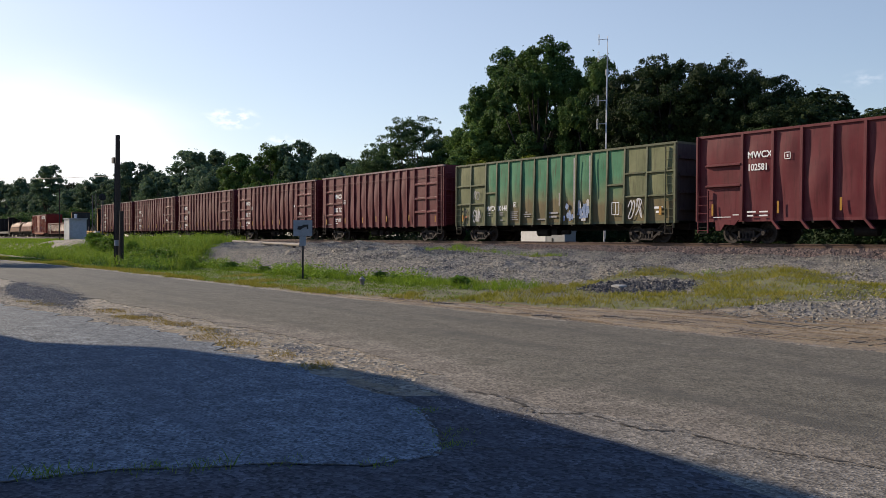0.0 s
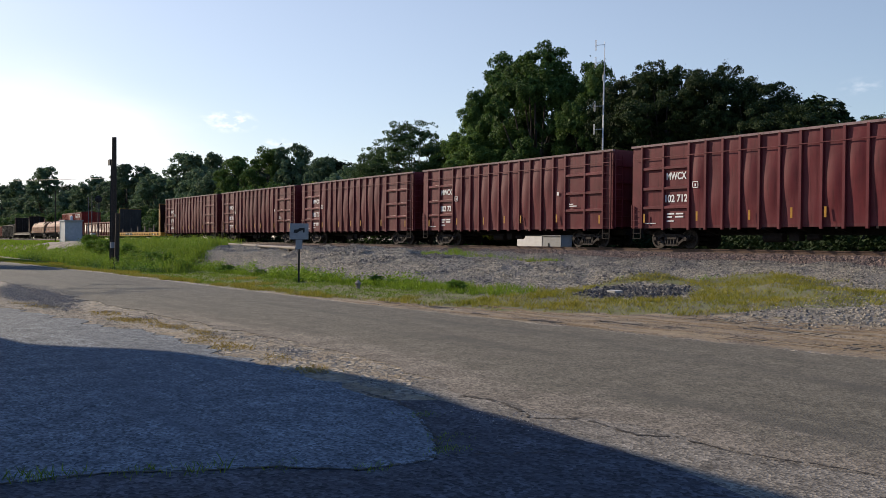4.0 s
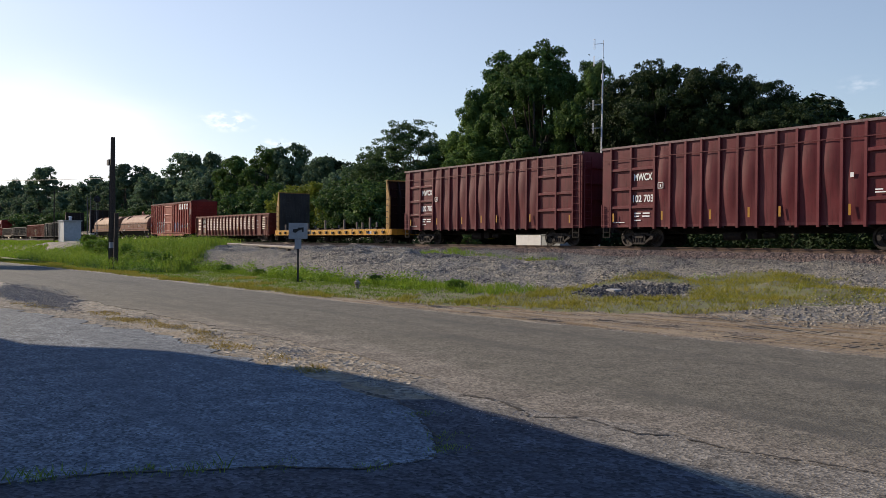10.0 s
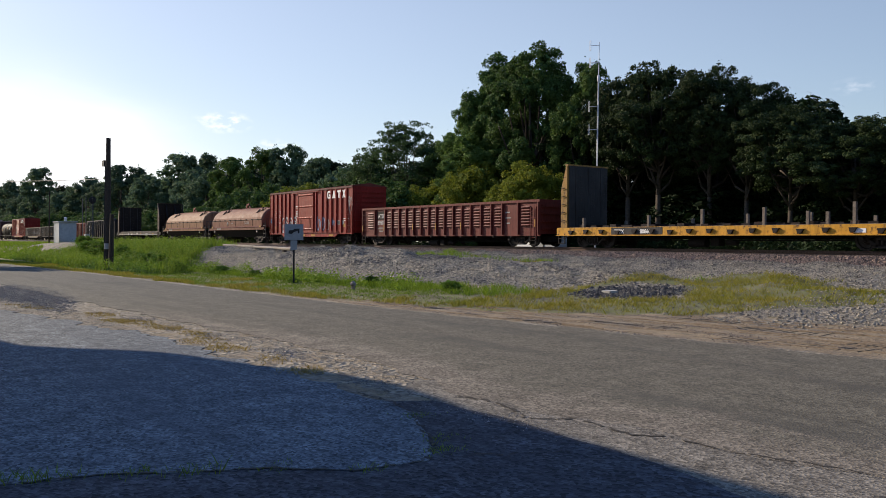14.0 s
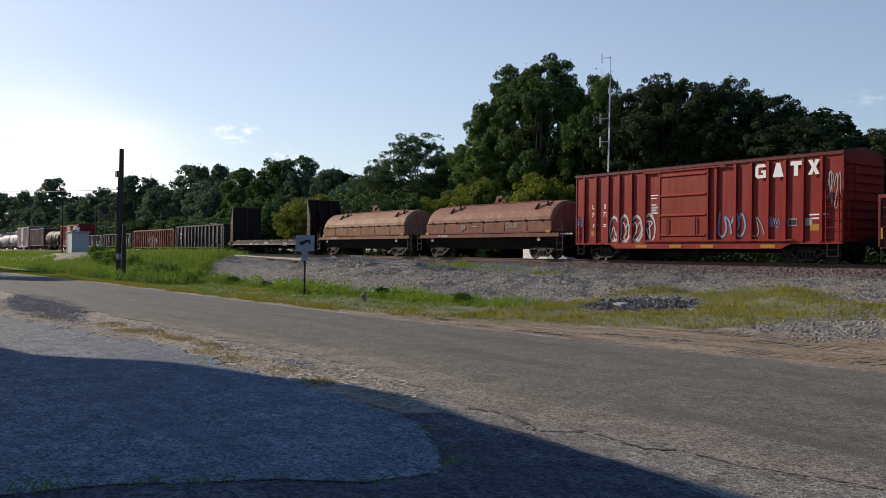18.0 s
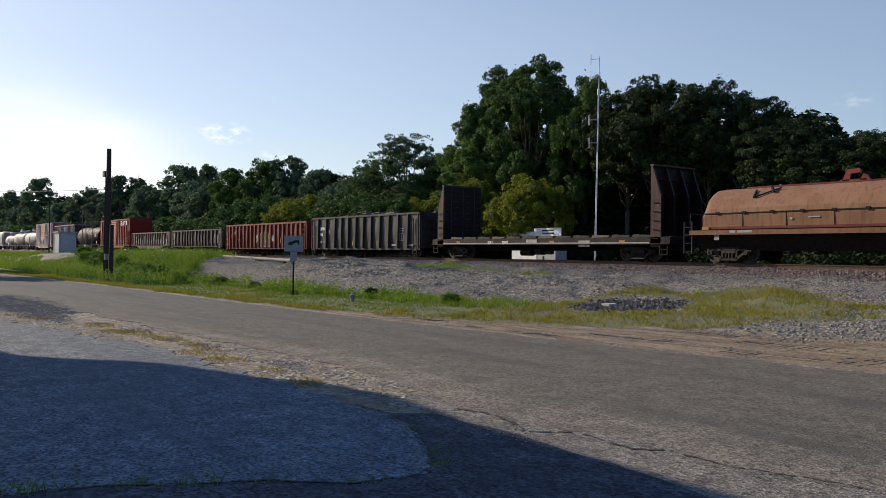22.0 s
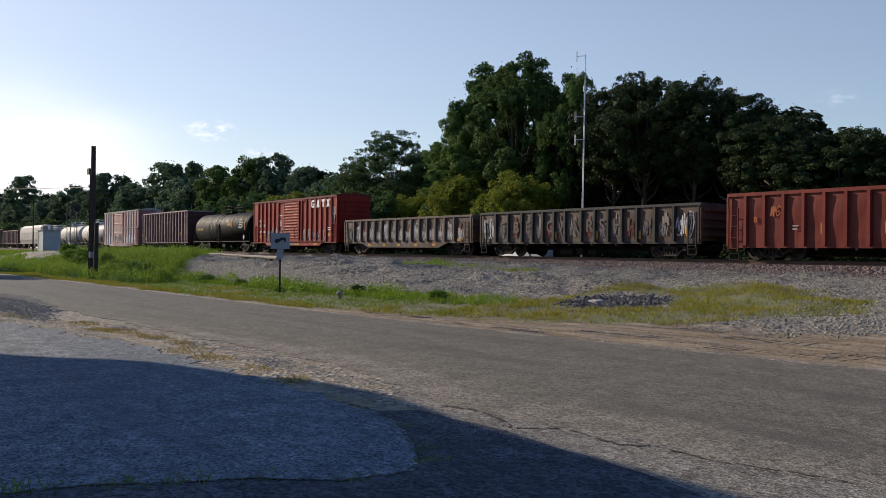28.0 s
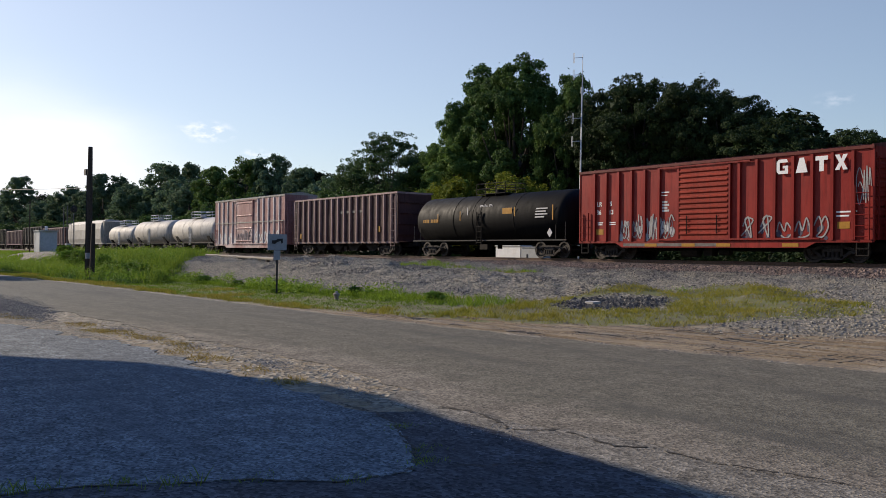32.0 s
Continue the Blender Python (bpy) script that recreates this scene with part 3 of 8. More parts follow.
def terrain(x, y):
    edge = along(FAR_EDGE, x)
    ramp = 0.053 * min(17.0, max(0.0, y - max(edge, 12.0)))
    foot = 14.9 - 1.6 * step(-40, -48, x)
    bank = 0.02 * min(3.0, max(0.0, y - 12.5)) + 0.95 * step(foot, foot + 3.6, y)
    z = ramp + (bank - ramp) * step(-20, -36, x)
    z += (1.14 - z) * step(29.0, 30.5, y) * (1 - step(34.8, 36.2, y))
    if y > edge + 1:
        rough = 0.05 + 0.12 * step(16, 19, y) * step(29.5, 28.5, y) if y < 29.5 or y > 36 else 0.02
        z += rough * (rough_noise(x + 0.7 * y, y - 0.3 * x, 0.5) + 0.45 * rough_noise(x, y, 1.5, 3.0)) * step(edge + 1, edge + 3, y)
    crest = step(17.5, 19.5, y) * step(24.5, 22.0, y) * step(-62, -54, x) * step(-12, -19, x)
    z += crest * (0.12 + 0.26 * rough_noise(0.8 * x + 0.5 * y, y, 0.5, 61) + 0.12 * rough_noise(x, y, 1.5, 62))
    z += 0.25 * step(1.0, 0.2, math.hypot((x + 84) / 13, (y - 16.3) / 3.2)) * step(-60, -70, x)
    ruts = step(edge + 0.3, edge + 1.0, y) * step(edge + 4.5, edge + 3.2, y) * step(-30, -22, x)
    if ruts > 0:
        z += 0.028 * ruts * math.sin((y - edge) * 7.5 + 2.5 * rough_noise(x, y, 0.25, 40)) * (0.4 + rough_noise(x, y, 0.6, 41))
    return z


def zones(x, y):
    """Weights of dirt, grass and ballast."""
    edge = along(FAR_EDGE, x)
    j = rough_noise(x, y, 0.35, 7.0) * 1.2 + rough_noise(x, y, 1.3, 9.0) * 0.7
    ballast = step(28.7, 29.3, y + 0.3 * j) * (1 - step(35.8, 36.6, y + 0.3 * j))
    low, top = along(GRASS_LOW, x), along(GRASS_TOP, x)
    grass = step(low - 0.35, low + 0.35, y + 0.5 * j) * step(top + 0.5, top - 0.5, y + 0.8 * j) * step(-9.0, -10.2, x + 0.6 * j) * (0.72 + 0.28 * step(-11, -16, x))
    heap = step(1.15, 0.85, math.hypot(x + 15.9, y - 17.2) / 1.6 + 0.3 * j)
    grass *= 1 - heap
    lawn = step(-22, -27, x) * step(edge + 0.1, edge + 0.7, y + 0.4 * j) * step(15.4, 14.6, y + 0.5 * j)
    bank = step(-41.0, -43.0, x + 2.0 * (y - 14) + 1.2 * j) * step(edge, edge + 1, y) * step(29.0, 28.2, y)
    shelf = max(step(1.0, 0.5, math.hypot((x + 30.6) / 2.6, (y - 21.9) / 1.5) + 0.5 * j), step(1.0, 0.5, math.hypot((x + 27.4) / 2.2, (y - 23.2) / 1.2) + 0.5 * j)) * 0.42
    back = step(36.5, 38, y)
    far = step(-135, -160, x)
    mound = step(1.0, 0.7, math.hypot((x + 84) / 11, (y - 16.3) / 2.6) + 0.3 * j)
    bank *= 1 - mound
    grass = max(grass, lawn, bank, shelf, back, far if y > edge + 1 or y < -12 else 0)
    dirt = step(-28, -22, x) * step(edge - 0.2, edge + 0.4, y) * step(top + 1.0, top - 2.0, y + 1.5 * j) * (1 - heap) * (1 - 0.8 * step(14.5, 16, y + 1.4 * j) * step(-12, -10.5, x))
    near = along(NEAR_EDGE, x)
    dirt = max(dirt, 0.4 * step(2.4, 1.0, abs(y - near + 0.8) + 0.7 * j) * step(-30, -16, x))
    return dirt, grass * 1.25, ballast


def spread(lo, hi, fine_lo, fine_hi, fine, grow=1.25):
    c = list(np.arange(fine_lo, fine_hi, fine))
    s, p = fine, fine_hi
    while p < hi:
        c.append(p)
        s *= grow
        p += s
    c.append(hi)
    s, p = fine * grow, fine_lo - fine * grow
    while p > lo:
        c.insert(0, p)
        s *= grow
        p -= s
    c.insert(0, lo)
    return c


def make_ground():
    xs, ys = spread(-2600, 2600, -72, 4, 0.34, 1.12), spread(-2600, 2600, -2, 37.5, 0.28, 1.2)
    nx, ny = len(xs), len(ys)
    verts = [(x, y, terrain(x, y)) for y in ys for x in xs]
    faces = [(j * nx + i, j * nx + i + 1, (j + 1) * nx + i + 1, (j + 1) * nx + i) for j in range(ny - 1) for i in range(nx - 1)]
    me = bpy.data.meshes.new("ground")
    me.from_pydata(verts, [], faces)
    w = np.array([zones(x, y) for y in ys for x in xs])
    for k, name in enumerate(("z_dirt", "z_grass", "z_ballast")):
        me.attributes.new(name, "FLOAT", "POINT").data.foreach_set("value", w[:, k].clip(0, 1))
    me.materials.append(GROUND)
    smooth(me)
    return tagged(new("ground", me), "gravel, dirt and rough grass ground rising to the railway", "ground", kind="structure")


make_ground()


def slab(name, outline, z, material, label, category, thick=0.06):
    edge = []
    for (x, y), (x2, y2) in zip(outline, outline[1:] + outline[:1]):
        n = max(1, min(60, int(math.hypot(x2 - x, y2 - y) / 0.14))) if max(x, x2) > -30 and max(y, y2) > 0.5 and x < 20 else 1
        for i in range(n):
            px, py = x + (x2 - x) * i / n, y + (y2 - y) * i / n
            if n > 1:
                far = step(-7.0, -10.0, px)
                py += (0.05 + 0.3 * far) * (rough_noise(px, py, 1.1, 95) + 0.7 * rough_noise(px, py, 3.7, 96))
            edge.append((px, py))
    ob = part(name, Form().prism(edge, "z", z - thick, z), material)
    return tagged(ob, label, category, kind="structure")


def strip(name, near, far, z, material, label):
    """A long thin slab between two lines that run side by side; dust drifts in from both edges."""
    n = len(near)
    cuts = [0.0, 0.04, 0.1, 0.17, 0.25, 0.34, 0.5, 0.8, 0.93, 1.0]
    verts, dust = [], []
    for c in cuts:
        for (x, y), (x2, y2) in zip(near, far):
            verts.append((x + (x2 - x) * c, y + (y2 - y) * c, z))
            width = y2 - y
            dust.append(step(1.7, 0.0, c * width) * step(-26, -12, x) + 0.5 * step(0.45, 0.0, (1 - c) * width))
    faces = [(r * n + i, r * n + i + 1, (r + 1) * n + i + 1, (r + 1) * n + i) for r in range(len(cuts) - 1) for i in range(n - 1)]
    last = (len(cuts) - 1) * n
    k = len(verts)
    verts += [(x, y, z - 0.08) for x, y in near] + [(x, y, z - 0.08) for x, y in far]
    dust += [1.0] * (2 * n)
    for i in range(n - 1):
        faces += [(i, k + i, k + i + 1, i + 1), (last + i, last + i + 1, k + n + i + 1, k + n + i)]
    me = bpy.data.meshes.new(name)
    me.from_pydata(verts, [], faces)
    me.attributes.new("dust", "FLOAT", "POINT").data.foreach_set("value", dust)
    return tagged(part(name, me, material), label, name, kind="structure")


def fine_line(line, x0, x1, wobble, k, every=0.5):
    out = []
    x = x0
    while x <= x1:
        out.append((x, along(line, x) + wobble * (rough_noise(x, 0, 0.9, k) + 0.5 * rough_noise(x, 0, 3.1, k))))
        x += every if -60 < x < 8 else 10
    return out


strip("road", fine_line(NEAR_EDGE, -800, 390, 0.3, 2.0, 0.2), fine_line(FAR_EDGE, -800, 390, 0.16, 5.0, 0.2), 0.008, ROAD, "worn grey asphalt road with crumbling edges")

slab("parking_lot", [(-60, -30), (-45, 1.2), (-22.4, 3.0), (-14.4, 4.3), (-9.9, 4.5), (-8.0, 4.45), (-7.36, 4.5), (-6.69, 4.38), (-5.89, 4.02), (-5.47, 3.77),
                     (-5.19, 3.52), (-5.25, 2.97), (-5.66, 2.47), (-5.83, 2.0), (-6.1, 1.5), (-6.2, 0.84), (-6.5, -2), (-7, -30)], 0.009, LOT, "old grey asphalt lot with weathered stone grain", "pavement")
slab("lot_patch", [(-7.5, 4.3), (-6.7, 4.2), (-6.0, 3.8), (-5.6, 3.6), (-5.4, 3.4), (-5.5, 3.0), (-5.9, 2.5), (-6.1, 2.0), (-6.4, 1.5), (-6.5, 0.84),
                   (-6.8, -2), (-7.3, -30), (30, -30), (30, 8.9), (3, 6.1), (-3.1, 5.55), (-4.7, 5.35), (-5.8, 5.05), (-7.1, 5.05)], 0.004, PATCH, "darker patched asphalt beside the old lot", "pavement")
# cut along the shadow edge: sun and shade put into shoulder and patch colours
slab("road_shoulder", [(-7.6, 4.98), (-6.7, 4.92), (-5.9, 5.04), (-5.1, 4.94), (-4.2, 4.9), (-3.3, 4.7), (-2, 4.62), (0, 4.7), (6, 5.3), (30, 7.5), (30, 9.6), (6, 7.2), (0, 6.5), (-4, 6.0), (-6, 5.8), (-8.2, 5.9), (-8.3, 5.4)],
     0.0055, SHOULDER, "coarse tan gravel shoulder of the road", "pavement")


def crack(name, line, width, k):
    """A broken, soil-filled gap along a line."""
    rnd = random.Random(k)
    f = Form()
    pts = []
    for (x0, y0), (x1, y1) in zip(line, line[1:]):
        n = max(6, int(math.hypot(x1 - x0, y1 - y0) / 0.045))
        for i in range(n):
            s = i / n
            pts.append(Vector((x0 + (x1 - x0) * s + rnd.uniform(-0.02, 0.02), y0 + (y1 - y0) * s + 0.04 * rough_noise(x0 + s, y0, 4.0, k) + rnd.uniform(-0.02, 0.02))))
    for a, b in zip(pts, pts[1:]):
        if rnd.random() < 0.12:
            continue
        d = (b - a).normalized()
        s = Vector((-d.y, d.x)) * width * rnd.uniform(0.1, 0.62)
        f.add([(*(a - s), 0.011), (*(b - s), 0.011), (*(b + s), 0.0115), (*(a + s), 0.0115)], [(0, 1, 2, 3)])
    return tagged(part(name, f, CRACK), "dark broken crack filled with soil", "crack", kind="structure")


crack("pavement_crack", [(-7.19, 5.27), (-6.94, 5.36), (-6.57, 5.36), (-5.97, 5.14), (-5.78, 5.3), (-5.7, 5.55)], 0.05, 1)
crack("pavement_crack", [(-5.6, 5.5), (-5.32, 5.46), (-4.95, 5.43), (-4.75, 5.62), (-4.14, 5.63), (-3.68, 5.78), (-3.12, 5.9)], 0.035, 2)
crack("pavement_crack", [(-7.97, 4.5), (-7.36, 4.55), (-6.69, 4.38), (-5.89, 4.02), (-5.47, 3.77), (-5.19, 3.52)], 0.04, 3)
crack("pavement_crack", [(-5.19, 3.52), (-5.25, 2.97), (-5.66, 2.47), (-5.83, 2.0), (-6.1, 1.5), (-6.2, 0.84), (-6.45, -1)], 0.028, 4)
crack("pavement_crack", [(-5.33, 3.67), (-5.03, 4.11), (-4.86, 4.53), (-4.81, 4.93)], 0.015, 5)
crack("pavement_crack", [(-10.3, 8.0), (-9.4, 8.3), (-8.6, 8.85), (-7.4, 9.3), (-6.8, 9.9)], 0.015, 6)


# ---- leaves and blades ----
def loose_mesh(name, arr, material):
    """A mesh of separate little polygons; arr holds their corners."""
    n, k, _ = arr.shape
    me = bpy.data.meshes.new(name)
    me.vertices.add(n * k)
    me.vertices.foreach_set("co", arr.astype(np.float32).ravel())
    me.loops.add(n * k)
    me.loops.foreach_set("vertex_index", np.arange(n * k, dtype=np.int32))
    me.polygons.add(n)
    me.polygons.foreach_set("loop_start", np.arange(0, n * k, k, dtype=np.int32))
    me.update(calc_edges=True)
    me.materials.append(material)
    return me


def unit(v):
    return v / np.maximum(np.linalg.norm(v, axis=-1, keepdims=True), 1e-6)


def leaves_at(rng, pos, size, out):
    """Pointed leaves at the places given, turned every way, mostly facing out and up."""
    n = len(pos)
    normal = unit(out * 0.75 + rng.normal(size=(n, 3)) * 0.7 + np.array([0, 0, 0.35]))
    axis = unit(np.cross(normal, rng.normal(size=(n, 3))))
    side = np.cross(normal, axis)
    s = (size * rng.uniform(0.6, 1.35, n))[:, None]
    droop = normal * s * 0.22
    return np.stack([pos - axis * s * 0.8 + side * s * 0.55, pos - axis * s * 0.8 - side * s * 0.55 - droop, pos + axis * s * 1.1 - droop * 0.5], 1)


def crown_leaves(rng, height, base, radius, lobes, count, size, squash=0.85, loose=1.0):
    """Billowing crown: lobes round the limbs, each lobe a cluster of leaf clumps, with shaded gaps between them."""
    mid, half = (height + base) / 2, (height - base) / 2
    centres, radii = [], []
    for i in range(lobes):
        up = 1 - 1.75 * (i + 0.5) / lobes
        a = i * 2.39996 + rng.uniform(-0.35, 0.35)
        ring = math.sqrt(max(0.0, 1 - up * up)) * (1.0 if up > -0.3 else 0.85)
        reach = rng.uniform(0.5, 0.78)
        centres.append((math.cos(a) * ring * radius * reach, math.sin(a) * ring * radius * reach, mid + half * up * rng.uniform(0.68, 0.84)))
        radii.append(rng.uniform(0.24, 0.42) * radius)
    centres.append((rng.uniform(-0.2, 0.2) * radius, rng.uniform(-0.2, 0.2) * radius, height - 0.3 * radius))
    radii.append(0.3 * radius)
    lobe_at, lobe_r = np.array(centres), np.array(radii)
    per = 20
    d = unit(rng.normal(size=(len(lobe_at) * per, 3)) + np.repeat(unit(lobe_at - np.array([0, 0, mid - 0.3 * half])), per, 0) * 0.55 + np.array([0, 0, 0.2]))
    R = np.repeat(lobe_r, per)
    clump = np.repeat(lobe_at, per, 0) + d * (R * rng.uniform(0.6, 1.08, len(R)) * loose)[:, None] * np.array([1, 1, 0.85])
    clump_r = R * rng.uniform(0.16, 0.4, len(R))
    clump_out = d
    pick = rng.choice(len(clump), count, p=clump_r**2 / (clump_r**2).sum())
    e = unit(rng.normal(size=(count, 3)) + clump_out[pick] * 0.5)
    flat = np.array([1.0, 1.0, squash])
    pos = clump[pick] + e * (clump_r[pick] * rng.uniform(0.25, 1.0, count) ** 0.45)[:, None] * flat
    stray = rng.random(count) < 0.06
    pos[stray] += rng.normal(size=(stray.sum(), 3)) * size * 1.5
    outer = leaves_at(rng, pos, size, unit(e + clump_out[pick] * 0.6))
    n = count // 14
    pick = rng.choice(len(lobe_at), n, p=lobe_r**3 / (lobe_r**3).sum())
    e = unit(rng.normal(size=(n, 3)))
    inner = leaves_at(rng, lobe_at[pick] + e * (lobe_r[pick] * rng.uniform(0, 0.6, n))[:, None] * flat, size * 3.0, e)
    return np.concatenate([outer, inner]), lobe_at


def tree_meshes(k, height, base, radius, lobes, count, size, material, squash=0.85, loose=1.0):
    rng = np.random.default_rng(k)
    arr, centres = crown_leaves(rng, height, base, radius, lobes, count, size, squash, loose)
    crown = loose_mesh("crown", arr, material)
    f = Form()
    r = 0.016 * height + 0.05
    top = Vector((rng.uniform(-0.3, 0.3), rng.uniform(-0.3, 0.3), height * 0.72))
    fork = Vector((0, 0, base * 0.75 + 0.6))
    f.tube((0, 0, -0.4), fork, r * 1.25, r * 0.85, 9)
    f.tube(fork, top, r * 0.85, r * 0.2, 8)
    for c in centres[:: max(1, len(centres) // 14)]:
        c = Vector(c)
        start = fork.lerp(top, rng.uniform(0.0, 0.6))
        bend = start.lerp(c, 0.5) + Vector((0, 0, -0.05 * height))
        f.tube(start, bend, r * 0.42, r * 0.3, 6)
        f.tube(bend, c, r * 0.3, r * 0.08, 6)
    trunk = f.mesh("trunk")
    trunk.materials.append(BARK)
    return trunk, smooth(trunk) and crown, height, radius


TREES = {
    "broad": tree_meshes(11, 16.5, 2.2, 5.0, 20, 52000, 0.105, LEAF_MID),
    "leafy": tree_meshes(31, 15.0, 1.8, 4.6, 18, 46000, 0.105, LEAF_LIT),
    "canopy": tree_meshes(13, 12.5, 4.4, 4.6, 19, 44000, 0.085, LEAF_CANOPY_SHADE, 0.55, 1.15),
    "spreading": tree_meshes(32, 11.0, 3.0, 4.4, 15, 36000, 0.09, LEAF_SHADE, 0.6, 1.15),
    "airy": tree_meshes(33, 12.0, 1.8, 4.6, 21, 36000, 0.085, LEAF_HAZE, 0.55, 1.2),
    "round": tree_meshes(14, 12.0, 1.2, 3.7, 16, 26000, 0.115, LEAF_LIT),
    "far": tree_meshes(21, 14.0, 0.8, 5.2, 17, 20000, 0.165, LEAF_FAR_HAZY),
    "elm": tree_meshes(22, 15.0, 1.4, 4.8, 15, 20000, 0.165, LEAF_FAR_HAZY, 0.8, 1.1),
    "deep": tree_meshes(34, 14.0, 0.4, 6.0, 18, 14000, 0.22, LEAF_SHADE),
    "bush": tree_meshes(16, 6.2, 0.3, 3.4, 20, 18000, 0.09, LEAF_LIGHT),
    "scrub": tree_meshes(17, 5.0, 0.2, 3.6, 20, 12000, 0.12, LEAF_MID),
    "thicket": tree_meshes(23, 5.0, 0.1, 3.2, 20, 7000, 0.15, LEAF_SHADE),
    "low": tree_meshes(18, 1.5, 0.05, 1.0, 14, 3000, 0.05, LEAF_MID),
    "weed": tree_meshes(19, 1.0, 0.02, 0.7, 14, 2600, 0.042, WEED_LEAF),
}
TREE_WORDS = {
    "broad": ("tree", "large dark green broad-crowned tree behind the railway", "tree"),
    "leafy": ("tree", "tall full tree with billowing green clumps of leaves", "tree"),
    "canopy": ("tree", "dark spreading tree with sunlit layered crown", "tree"),
    "spreading": ("tree", "dark flat-topped tree, shade put into its leaf colour", "tree"),
    "airy": ("tree", "feathery grey-green tree with open layered branches", "tree"),
    "round": ("tree", "full bright green leafy tree in the wood edge", "tree"),
    "far": ("tree", "full rounded leafy tree along the far railway", "tree"),
    "elm": ("tree", "tall dark tree with cloud-like clumps of leaves", "tree"),
    "deep": ("tree", "dark tree of the wood, shade put into its leaf colour", "tree"),
    "bush": ("bush", "sunlit yellow-green bush at the foot of the trees", "bush"),
    "scrub": ("bush", "dense green scrub under the trees", "bush"),
    "thicket": ("bush", "dark thicket inside the wood, shade put into its leaf colour", "bush"),
    "weed": ("bush", "bright green leafy weed clump on the bank", "bush"),
    "low": ("bush", "low green weed bush beside the embankment", "bush"),
}


def plant(kind, x, y, height, radius, turn=0.0):
    name, label, category = TREE_WORDS[kind]
    trunk, crown, tall, broad = TREES[kind]
    ob = thing(name, label, category, group="trees along the railway" if name == "tree" else "bushes")
    ob.matrix_basis = Matrix.Translation((x, y, terrain(x, y) - 0.05)) @ Matrix.Rotation(turn, 4, "Z") @ Matrix.Diagonal((radius / broad, radius / broad, height / tall, 1))
    part("trunk", trunk, BARK, ob)
    part("crown", crown, None, ob)
    return ob


